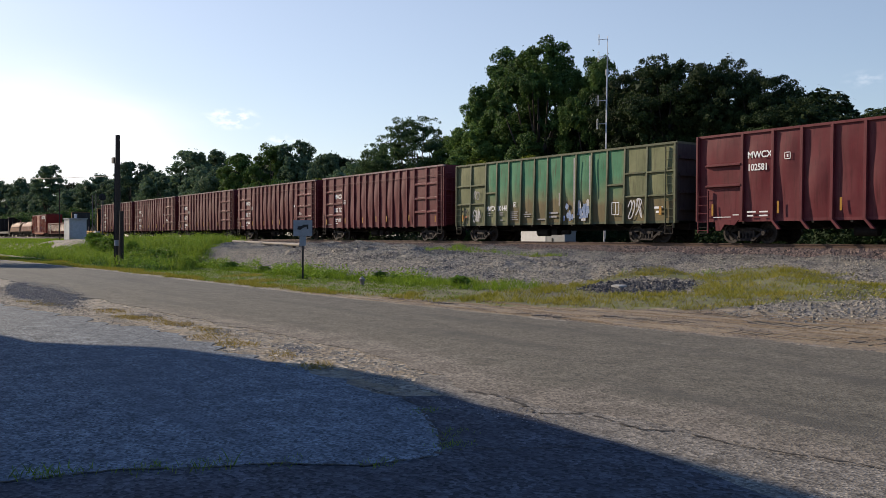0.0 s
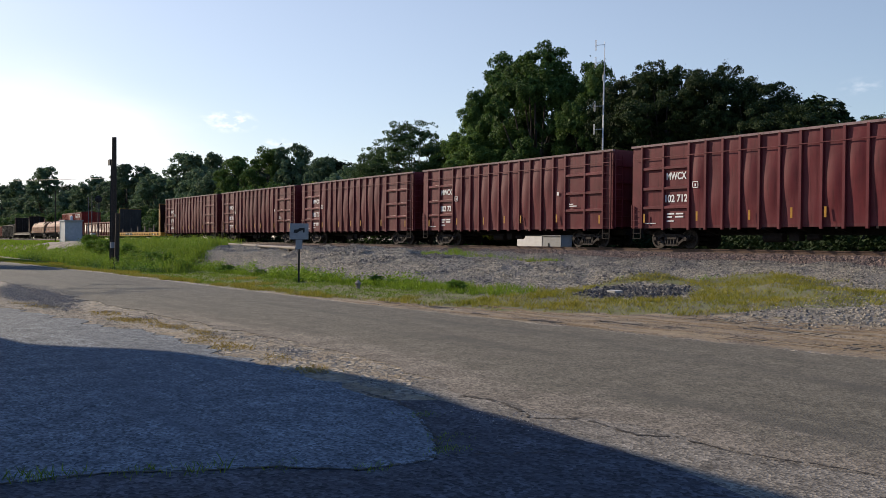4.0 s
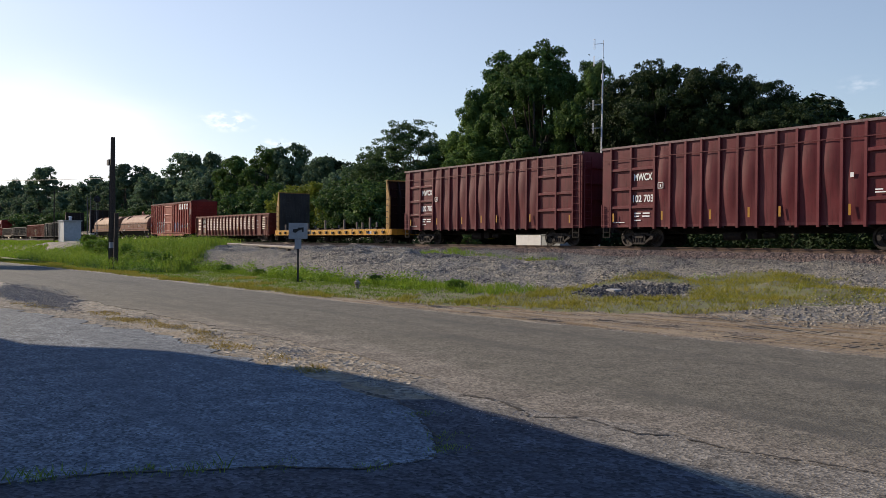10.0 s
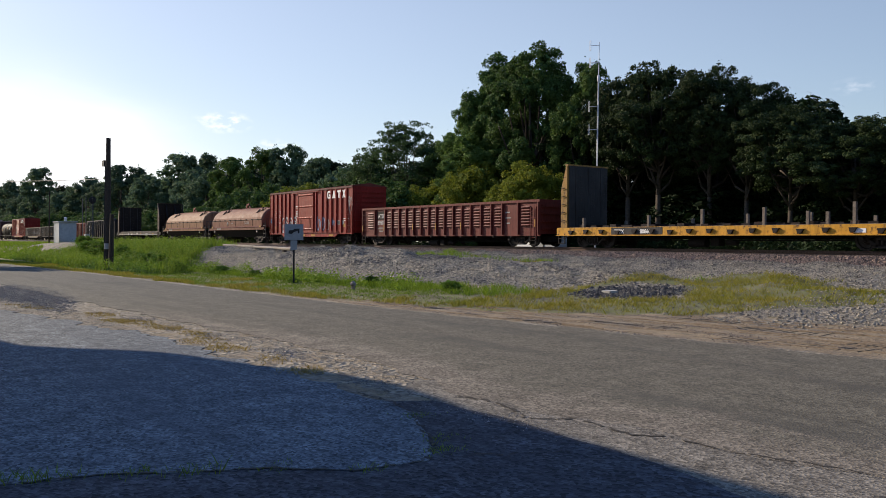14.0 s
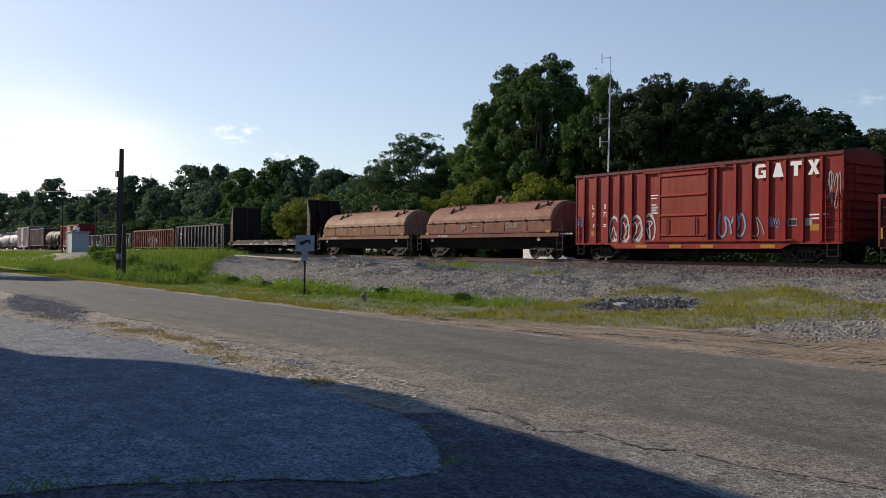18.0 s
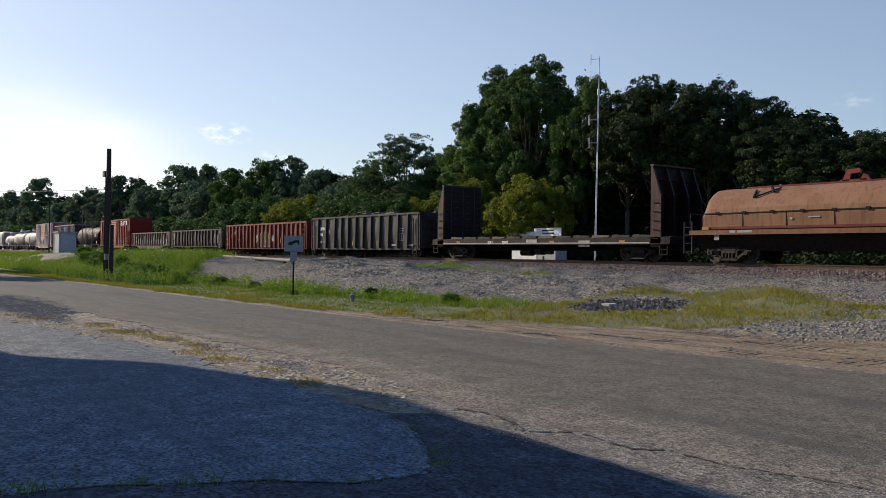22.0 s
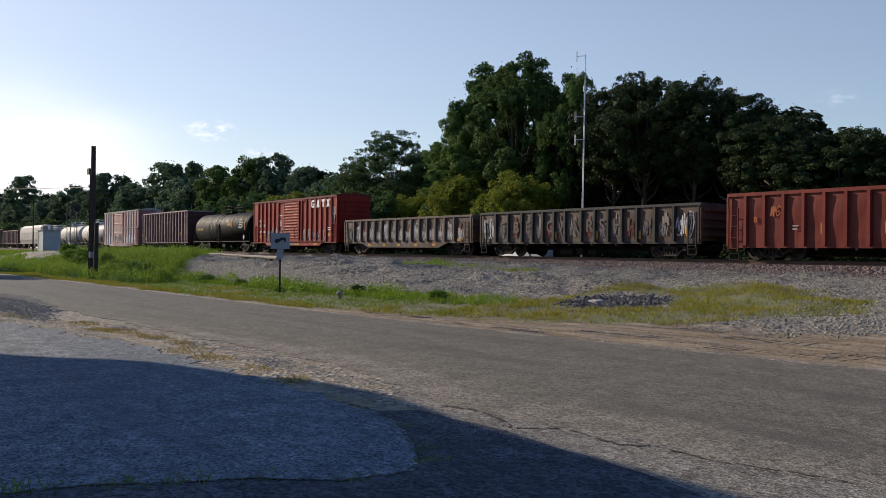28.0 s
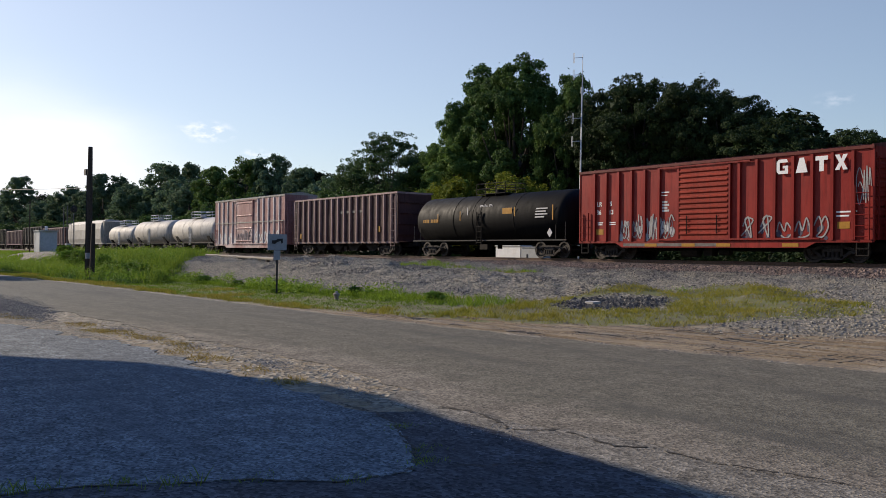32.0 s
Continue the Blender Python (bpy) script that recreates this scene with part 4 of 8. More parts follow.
# kind, x, y, height, crown radius
TREE_PLAN = [
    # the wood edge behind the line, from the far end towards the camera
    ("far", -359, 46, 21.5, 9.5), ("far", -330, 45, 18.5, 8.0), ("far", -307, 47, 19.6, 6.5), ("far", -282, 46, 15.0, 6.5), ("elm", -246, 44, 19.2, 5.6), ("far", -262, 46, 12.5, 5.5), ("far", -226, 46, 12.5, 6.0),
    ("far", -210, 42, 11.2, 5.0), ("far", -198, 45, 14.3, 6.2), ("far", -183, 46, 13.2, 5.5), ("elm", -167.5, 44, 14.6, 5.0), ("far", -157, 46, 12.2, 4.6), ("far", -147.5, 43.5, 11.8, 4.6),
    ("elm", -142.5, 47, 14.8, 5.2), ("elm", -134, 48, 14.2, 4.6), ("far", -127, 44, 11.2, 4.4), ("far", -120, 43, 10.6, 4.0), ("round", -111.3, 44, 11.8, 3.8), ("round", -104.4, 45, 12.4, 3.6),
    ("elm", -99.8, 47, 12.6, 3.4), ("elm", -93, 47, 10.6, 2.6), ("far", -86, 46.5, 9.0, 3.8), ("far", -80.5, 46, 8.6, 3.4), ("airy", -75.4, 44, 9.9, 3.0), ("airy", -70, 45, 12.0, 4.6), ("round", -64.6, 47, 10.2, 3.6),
    ("leafy", -61.0, 46.5, 13.6, 3.4), ("broad", -58.6, 48, 17.2, 4.2), ("broad", -52.9, 46, 16.6, 4.6), ("leafy", -47.4, 46.5, 14.4, 3.2), ("leafy", -57.5, 43.5, 9.6, 3.6), ("spreading", -50, 50, 11.0, 5.0),
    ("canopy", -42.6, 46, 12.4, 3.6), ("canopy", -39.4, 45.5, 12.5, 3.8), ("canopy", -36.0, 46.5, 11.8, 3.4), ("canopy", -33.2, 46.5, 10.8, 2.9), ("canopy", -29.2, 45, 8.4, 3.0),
    # deep trees from x = 26 on are unseen, added to block low sky
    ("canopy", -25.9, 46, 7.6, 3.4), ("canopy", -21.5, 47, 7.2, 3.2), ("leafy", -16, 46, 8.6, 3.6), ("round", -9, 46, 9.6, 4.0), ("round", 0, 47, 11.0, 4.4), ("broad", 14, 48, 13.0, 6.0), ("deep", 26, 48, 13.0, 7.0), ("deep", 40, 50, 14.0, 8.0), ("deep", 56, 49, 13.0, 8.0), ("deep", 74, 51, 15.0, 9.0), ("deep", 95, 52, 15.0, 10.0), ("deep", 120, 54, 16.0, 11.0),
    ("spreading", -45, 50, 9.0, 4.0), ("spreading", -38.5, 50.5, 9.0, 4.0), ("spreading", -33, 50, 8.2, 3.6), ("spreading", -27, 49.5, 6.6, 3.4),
    # deeper in
    ("deep", -285, 62, 17.0, 13.0), ("deep", -240, 60, 14.5, 12.0), ("deep", -210, 58, 13.5, 11.0), ("deep", -185, 58, 13.5, 11.0), ("deep", -155, 58, 13.0, 10.0), ("deep", -130, 58, 13.0, 10.0), ("deep", -108, 57, 11.5, 8.0),
    ("deep", -90, 56, 9.6, 7.0), ("deep", -76, 56, 9.4, 6.0), ("deep", -62, 56, 12.0, 6.0), ("deep", -53, 56, 13.5, 6.0), ("deep", -44, 55, 11.5, 6.0), ("deep", -37, 55, 11.0, 6.0), ("deep", -30, 54, 8.6, 5.0),
    ("deep", -22, 54, 7.0, 5.0), ("deep", -12, 54, 8.5, 6.0), ("deep", 0, 56, 10.0, 6.0),
    # lit bushes and scrub in front
    ("bush", -55.5, 42.0, 6.6, 3.6), ("bush", -48.5, 42.0, 6.2, 3.2), ("bush", -62, 43, 5.6, 3.2), ("scrub", -66, 40.5, 5.6, 4.2), ("scrub", -73, 40.5, 6.2, 4.4), ("bush", -82.5, 40, 6.2, 3.8),
    ("scrub", -92, 40, 6.4, 5.0), ("bush", -75.5, 40.5, 4.9, 3.0), ("scrub", -101, 39.5, 5.0, 4.6), ("scrub", -113, 41, 5.0, 5.4), ("scrub", -128, 41, 5.2, 5.8), ("scrub", -146, 41, 5.4, 6.4), ("scrub", -168, 41, 5.6, 7.2),
    # the two spreading trees here are unseen, added to shade the far road
    ("scrub", -195, 41, 6.0, 7.8), ("scrub", -225, 41, 6.2, 7.8), ("scrub", -258, 41, 6.5, 8.4), ("scrub", -292, 41, 6.5, 8.4), ("spreading", -64, 2.3, 8.5, 3.0), ("spreading", -80, 3.8, 9.0, 3.0),
    ("low", -49.5, 36.6, 1.2, 1.0),
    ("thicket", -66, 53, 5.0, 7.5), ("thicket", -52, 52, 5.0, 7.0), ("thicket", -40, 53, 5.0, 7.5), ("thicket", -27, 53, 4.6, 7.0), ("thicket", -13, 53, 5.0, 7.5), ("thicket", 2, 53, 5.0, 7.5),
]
# thickets added to close sky gaps; the wood's shade is in their leaf colour
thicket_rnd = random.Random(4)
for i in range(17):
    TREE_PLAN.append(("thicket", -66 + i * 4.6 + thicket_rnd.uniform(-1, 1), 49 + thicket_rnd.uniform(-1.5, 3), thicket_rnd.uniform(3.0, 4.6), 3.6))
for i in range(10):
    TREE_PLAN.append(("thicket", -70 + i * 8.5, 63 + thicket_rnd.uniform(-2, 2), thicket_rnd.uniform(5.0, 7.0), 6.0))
weed_rnd = random.Random(12)
for i in range(16):
    x = -44.5 - i * 2.0 + weed_rnd.uniform(-0.8, 0.8)
    TREE_PLAN.append(("weed", x, 13.0 + weed_rnd.uniform(0, 0.9) - 0.1 * (x + 44), weed_rnd.uniform(0.55, 1.05), weed_rnd.uniform(0.45, 0.95)))
for x, y, h in ((-20.6, 14.8, 0.36), (-25.5, 15.0, 0.32), (-29.2, 13.8, 0.24), (-34.5, 14.6, 0.34), (-38.5, 14.6, 0.42), (-42.2, 13.6, 0.6)):
    TREE_PLAN.append(("weed", x, y, h, h * 0.9))
for i, (kind, x, y, h, w) in enumerate(TREE_PLAN):
    plant(kind, x, y, h, w, i * 2.4)


# ---- grass and weeds ----
def blades(rng, xy, height, width, lean=0.35, per=1):
    """Thin bent blades standing on the ground at the places given."""
    xy = np.repeat(xy, per, 0) + rng.normal(size=(len(xy) * per, 2)) * 0.06
    n = len(xy)
    z = np.array([terrain(x, y) for x, y in xy])
    root = np.column_stack([xy, z - 0.02])
    a = rng.uniform(0, 2 * math.pi, n)
    side = np.column_stack([np.cos(a), np.sin(a), np.zeros(n)]) * (width * rng.uniform(0.6, 1.3, n))[:, None]
    h = height * rng.uniform(0.45, 1.25, n)
    b = rng.uniform(0, 2 * math.pi, n)
    tip = root + np.column_stack([np.cos(b) * h * lean, np.sin(b) * h * lean, h]) * rng.uniform(0.8, 1.1, n)[:, None]
    midp = root * 0.45 + tip * 0.55 + np.column_stack([np.zeros(n), np.zeros(n), h * 0.08])
    return np.stack([root - side, root + side, midp + side * 0.7, tip, midp - side * 0.7], 1)


def scattered(rng, count, x0, x1, y0, y1, keep):
    xy = np.column_stack([rng.uniform(x0, x1, count), rng.uniform(y0, y1, count)])
    w = np.array([keep(x, y) for x, y in xy])
    return xy[rng.uniform(0, 1, count) < w]


rng = np.random.default_rng(5)


def edge_gap(x, y):
    return y - along(FAR_EDGE, x)


def verge(x, y):
    """Grass of the verge and the lawn: where it grows at all."""
    return zones(x, y)[1] * (0.4 - 0.3 * step(-23, -18, x) + 0.6 * step(-0.25, 0.4, rough_noise(x, y, 0.6, 21)) * (0.35 + 0.65 * step(-0.2, 0.25, rough_noise(x, y, 1.9, 22)))) * (1 if x > -50 else step(3.0, 2.0, edge_gap(x, y)))


xy = scattered(rng, 150000, -85, -8, 6.5, 25, verge)
dry = np.array([rough_noise(x, y, 0.5, 4) + 1.5 * step(-23, -12, x) - 0.45 + 0.9 * step(1.5, 0.5, y - along(FAR_EDGE, x)) > 0 for x, y in xy])
low = xy[:, 1] < 14.3
tagged(part("lawn", loose_mesh("lawn", blades(rng, xy[low & ~dry], 0.075, 0.008, 0.7, 5), GRASS_GREEN), None), "short mown green lawn along the road", "grass", kind="stuff")
tagged(part("grass", loose_mesh("grass", blades(rng, xy[~low & ~dry], 0.19, 0.008, 0.6, 6), GRASS_GREEN), None), "rough green grass below the gravel", "grass", kind="stuff")
tagged(part("dry_grass", loose_mesh("dry_grass", blades(rng, xy[dry], 0.13, 0.007, 0.7, 8), GRASS_DRY), None), "yellowing dry grass on the verge", "grass", kind="stuff")
xy = scattered(rng, 34000, -150, -40, 11, 29, lambda x, y: (zones(x, y)[1] > 0.6) * step(-41.0, -43.5, x + 2.0 * (y - 14)) * step(0.9, 2.2, edge_gap(x, y)) * (1.0 if x > -90 else 0.6) * (1 if y < 22 else 0.35))
bank = xy[xy[:, 0] > -73]
tall = np.array([rough_noise(x, y, 0.55, 81) + 0.4 * rough_noise(x, y, 1.6, 82) for x, y in bank])
tagged(part("weeds", loose_mesh("weeds", blades(rng, bank[tall > -0.05], 0.62, 0.014, 0.35, 5), WEED_PLUME), None), "tall yellow-green plumed weeds covering the embankment", "weeds", kind="stuff")
tagged(part("weeds", loose_mesh("weeds", blades(rng, bank[tall <= -0.05], 0.26, 0.016, 0.6, 3), LEAF_MID), None), "darker green weeds in the hollows of the embankment", "weeds", kind="stuff")
plume = np.repeat(np.array([(x, y, terrain(x, y) + 0.55) for x, y in bank[tall > 0.12][::3]]), 14, 0)
plume = plume + rng.normal(size=plume.shape) * np.array([0.1, 0.1, 0.14])
tagged(part("weed_plumes", loose_mesh("weed_plumes", leaves_at(rng, plume, 0.035, np.tile([-0.4, -0.3, 0.6], (len(plume), 1))), WEED_PLUME), None), "feathery yellow-green tops of the tall weeds", "weeds", kind="stuff")
pos = np.repeat(np.array([(x, y, terrain(x, y) + 0.3) for x, y in xy[xy[:, 0] > -75][::2]]), 14, 0)
pos = pos + rng.normal(size=pos.shape) * np.array([0.3, 0.3, 0.16])
tagged(part("bank_leaves", loose_mesh("bank_leaves", leaves_at(rng, pos, 0.045, np.tile([-0.3, -0.3, 0.7], (len(pos), 1))), WEED_LEAF), None), "leafy green growth among the tall weeds", "weeds", kind="stuff")
tagged(part("field_grass", loose_mesh("field_grass", blades(rng, xy[xy[:, 0] <= -73], 0.22, 0.03, 0.6, 4), GRASS_GREEN), None), "sunlit short grass of the far field", "grass", kind="stuff")
xy = scattered(rng, 2600, -47, -22, 13.6, 17.0, lambda x, y: step(0.0, 0.4, rough_noise(x, y, 0.5, 33)) * step(1.5, 0.6, abs(y - (14.9 - 1.5 * step(-40, -47, x)))))
pos = np.repeat(np.array([(x, y, terrain(x, y)) for x, y in xy]), 16, 0) + np.abs(rng.normal(size=(len(xy) * 16, 3))) * np.array([0.16, 0.16, 0.15])
tagged(part("broadleaf_weeds", loose_mesh("broadleaf_weeds", leaves_at(rng, pos, 0.05, np.tile([0.0, -0.3, 0.8], (len(pos), 1))), GRASS_GREEN), None), "leafy green weeds along the gravel foot", "weeds", kind="stuff")
xy = scattered(rng, 12000, -110, 6, 37.6, 42, lambda x, y: 1.0 if x < -58 else (0.2 if abs(x + 27) < 3 and y > 40 else 0.0))
pos = np.repeat(np.array([(x, y, terrain(x, y) + 0.3) for x, y in xy]), 5, 0)
pos = pos + rng.normal(size=pos.shape) * np.array([0.3, 0.3, 0.3])
tagged(part("undergrowth", loose_mesh("undergrowth", leaves_at(rng, pos, 0.1, np.tile([0.0, -0.3, 0.8], (len(pos), 1))), LEAF_SHADE), None), "dark leafy undergrowth behind the track", "weeds", kind="stuff")
# dark leaves added to hide the sky under the cars and stand for shade
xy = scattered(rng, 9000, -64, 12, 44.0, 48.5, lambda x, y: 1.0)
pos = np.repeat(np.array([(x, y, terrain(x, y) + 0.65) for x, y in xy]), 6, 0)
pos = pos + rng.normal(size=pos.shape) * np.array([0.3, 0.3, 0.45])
tagged(part("wood_floor_growth", loose_mesh("wood_floor_growth", leaves_at(rng, pos, 0.12, np.tile([0.0, -0.3, 0.8], (len(pos), 1))), LEAF_SHADE), None), "dark growth added on the wood floor, shade put into its colour", "weeds", kind="stuff")
for cx, cy, n, h in ((-6.28, 0.98, 20, 0.07), (-6.22, 1.09, 18, 0.05), (-6.16, 1.2, 22, 0.06), (-6.02, 1.64, 26, 0.04), (-5.92, 1.86, 22, 0.02), (-5.81, 2.05, 20, 0.08), (-5.66, 2.53, 36, 0.02), (-5.25, 3.07, 24, 0.03),
                     (-5.4, 3.8, 70, 0.02), (-5.75, 4.0, 50, 0.02), (-6.6, 4.4, 50, 0.02)):
    pts = np.array([(cx, cy)] * n) + rng.normal(size=(n, 2)) * np.array([0.05, 0.08])
    tagged(part("grass_tuft", loose_mesh("grass_tuft", blades(rng, pts, h + 0.03, 0.004, 0.6, 2), GRASS_GREEN), None), "small tuft of grass growing from a crack", "grass", "tufts in the cracks", "stuff")


DRY_LINE = [(-24, 3.2), (-21.7, 3.81), (-20.4, 4.25), (-18.45, 4.72), (-16.5, 4.85), (-13.1, 4.86), (-11.2, 4.66), (-9.4, 4.6)]


# ---- loose stones ----
def stones(name, rng, xy, size, label, material=None):
    """Angular stones half sunk in the ground."""
    n = len(xy)
    base = np.array([(1, 0, 0.1), (0.2, 1, 0), (-0.9, 0.3, 0.2), (-0.3, -0.9, 0.1), (0.1, 0.05, 0.76)])
    tri = np.array([(0, 1, 4), (1, 2, 4), (2, 3, 4), (3, 0, 4)])
    a = rng.uniform(0, 2 * math.pi, n)
    c, s = np.cos(a), np.sin(a)
    r = size * rng.uniform(0.5, 1.4, n)
    shape = base[None] * rng.uniform(0.7, 1.3, (n, 5, 1))
    p = np.stack([shape[..., 0] * c[:, None] - shape[..., 1] * s[:, None], shape[..., 0] * s[:, None] + shape[..., 1] * c[:, None], shape[..., 2]], -1) * r[:, None, None]
    p += np.array([(x, y, terrain(x, y)) for x, y in xy])[:, None]
    me = loose_mesh(name, p[:, tri].reshape(-1, 3, 3), material or STONE)
    return tagged(part(name, me, None), label, "stones", kind="stuff")


xy = scattered(rng, 16000, -24, -9.4, 3.4, 5.6, lambda x, y: step(0.45, 0.1, abs(y - along(DRY_LINE, x)) + 0.25 * rough_noise(x, y, 1.2, 70)) * step(-0.2, 0.3, rough_noise(x, y, 0.8, 71)) * (0.3 + 0.7 * step(-21, -17, x)))
tagged(part("dry_grass", loose_mesh("dry_grass", blades(rng, xy, 0.05, 0.008, 0.9, 4), STRAW), None), "thin line of dry yellow grass beside the road", "grass", kind="stuff")
stones("ballast_stones", rng, scattered(rng, 46000, -85, -8, 29.0, 31.6, lambda x, y: step(-85, -30, x) * 0.7 + 0.3), 0.07, "brown-grey crushed ballast stones along the track")
stones("gravel_stones", rng, scattered(rng, 110000, -56, -8, 14, 28.6, lambda x, y: max(0.45 * step(-22, -18, x), 1 - 1.6 * zones(x, y)[1]) * (1 - 0.8 * zones(x, y)[0]) * 0.8), 0.033, "grey crushed gravel stones on the bank", GRAVEL_STONE)
stones("coarse_stones", rng, scattered(rng, 60000, -60, -9, 17, 29.2, lambda x, y: max(0.0, 1 - 1.6 * zones(x, y)[1]) * max(step(0.12, 0.3, rough_noise(0.5 * x + 0.35 * y, 0.6 * y - 0.25 * x, 0.9, 84)) * step(-14, -22, x) * 0.8, step(27.0, 28.6, y) * 0.9)), 0.05, "dark coarse stones in bands across the gravel bank", BANK_STONE)
stones("dark_gravel_stones", rng, scattered(rng, 30000, -34, -19.5, 3.0, 6.6, lambda x, y: step(1.0, 0.55, math.hypot((x + 27) / 7.0, (y - 4.6 + 0.06 * (x + 27)) / 1.1) + 0.35 * rough_noise(x, y, 0.9, 75))), 0.017, "dark loose gravel spilled between road and lot", DARK_GRAVEL)
stones("asphalt_crumbs", rng, scattered(rng, 30000, -20, -5.2, 3.9, 6.4, lambda x, y: step(0.35, 0.05, abs(y - along(NEAR_EDGE, x) + 0.55 + 0.3 * rough_noise(x, y, 0.7, 76))) * step(-0.1, 0.3, rough_noise(x, y, 1.1, 77)) * 0.8), 0.012, "dark broken asphalt crumbs along the worn road edge", DARK_GRAVEL)
stones("lot_stones", rng, scattered(rng, 26000, -30, -9, 1.5, 4.4, lambda x, y: 0.5 + 0.5 * step(0.0, 0.4, rough_noise(x, y, 0.8, 78))), 0.011, "small loose stones on the old lot", GRAVEL_STONE)
stones("verge_stones", rng, scattered(rng, 20000, -22, -1.5, 3.5, 7.2, lambda x, y: step(0.9, 0.1, abs(y - along(NEAR_EDGE, x) + 0.05)) * step(-26, -12, x)), 0.009, "loose grit along the broken road edge", GRAVEL_STONE)
xy = scattered(rng, 7000, -19.5, -12.5, 14.0, 20.4, lambda x, y: step(1.1, 0.5, math.hypot(x + 15.9, y - 17.2) / 1.6))
stones("rubble_stones", rng, xy, 0.06, "dark heap of loose rubble stones in the grass", RUBBLE)
stones("soil_clods", rng, scattered(rng, 50000, -26, -4, 11, 17, lambda x, y: zones(x, y)[0] * step(-0.2, 0.4, rough_noise(0.25 * x, 2.2 * (y - 0.1 * x), 1.3, 50))), 0.013, "brown soil clods along the wheel ruts", CLOD)


def tyre_ruts():
    """Long ridges pressed up by wheels and short bars left by their treads, in the bare soil beside the road."""
    r = random.Random(31)
    f = Form()

    def ridge(pts, w, h):
        ring = []
        for (x, y), (x2, y2) in zip(pts, pts[1:] + [(2 * pts[-1][0] - pts[-2][0], 2 * pts[-1][1] - pts[-2][1])]):
            d = Vector((x2 - x, y2 - y)).normalized()
            s, z = Vector((-d.y, d.x)) * w, terrain(x, y)
            k = r.uniform(0.5, 1.2)
            ring += [(x - s.x, y - s.y, z - 0.02), (x + r.uniform(-0.01, 0.01), y + r.uniform(-0.01, 0.01), z + 0.003 + h * k), (x + s.x, y + s.y, z - 0.02)]
        n = len(pts)
        f.add(ring, [q for i in range(n - 1) for q in ((3 * i, 3 * i + 3, 3 * i + 4, 3 * i + 1), (3 * i + 1, 3 * i + 4, 3 * i + 5, 3 * i + 2))])

    for i in range(150):
        x, gap, length = r.uniform(-23, -5), r.uniform(0.25, 3.3), r.uniform(0.5, 2.6)
        if gap > along(GRASS_LOW, x) - along(FAR_EDGE, x) + 0.3 and x < -11.5:
            continue
        n = max(3, int(length / 0.15))
        a = r.uniform(-0.06, 0.06)
        ridge([(x + length * k / n, along(FAR_EDGE, x + length * k / n) + gap + a * k / n + 0.04 * rough_noise(x + k * 0.15, gap, 1.5, 90)) for k in range(n + 1)], r.uniform(0.03, 0.08), r.uniform(0.006, 0.016))
    for gap, x0, x1 in ((0.55, -15.5, -12.6), (0.95, -19.5, -16.8), (1.3, -12.5, -10.4), (1.9, -9.6, -7.6), (0.7, -9.2, -6.6), (2.5, -11.6, -10.2), (1.2, -7.4, -5.6)):
        x = x0
        while x < x1:
            y = along(FAR_EDGE, x) + gap + 0.05 * rough_noise(x, 0, 0.8, 91)
            if r.random() < 0.8:
                ridge([(x - 0.05, y - 0.16), (x + r.uniform(-0.01, 0.01), y), (x + 0.04, y + 0.16)], 0.03, r.uniform(0.004, 0.010))
            x += r.uniform(0.11, 0.17)
    tagged(part("tyre_ruts", f, RUT_SOIL), "tyre ruts and tread marks pressed into brown soil", "ruts", kind="stuff")


tyre_ruts()


# ---- the railway track ----
RAIL_Z, TRACK_Y = 1.36, 32.6
track = thing("railway_track", "rusty railway track on wooden ties in ballast", "track", (0, TRACK_Y, RAIL_Z), kind="structure")
RAIL_SHAPE = [(-0.07, -0.17), (0.07, -0.17), (0.07, -0.155), (0.012, -0.14), (0.012, -0.045), (0.036, -0.035), (0.036, -0.006), (0.03, 0.0), (-0.03, 0.0), (-0.036, -0.006), (-0.036, -0.035), (-0.012, -0.045), (-0.012, -0.14), (-0.07, -0.155)]
for side_y in (-0.753, 0.753):
    part("rail", Form().prism([(side_y + a, b) for a, b in RAIL_SHAPE], "x", -900, 500), RAIL, track)
tie_me = Form().box(-0.115, 0.115, -1.3, 1.3, -0.34, -0.17).mesh("tie")
tie_me.materials.append(TIE_WOOD)
rnd = random.Random(3)
for i in range(250):
    part("tie", tie_me, None, track, at=Matrix.Translation((-125 + i * 0.54, rnd.uniform(-0.06, 0.06), rnd.uniform(-0.015, 0.01))))
f = Form()
for i in range(700):
    x = -126 - i * 0.54
    f.box(x - 0.115, x + 0.115, -1.3, 1.3, -0.34, -0.17)
tagged(part("far_ties", f, TIE_WOOD, track), kind="stuff")


# ---- rail cars: x along the car from its left end, y across (near side negative), z up from the rail ----
TRAIN = []


def car_thing(name, label, left, category):
    ob = thing(name, label, category, (left, TRACK_Y, RAIL_Z), group="rail cars of the freight train")
    TRAIN.append((ob, left))
    return ob


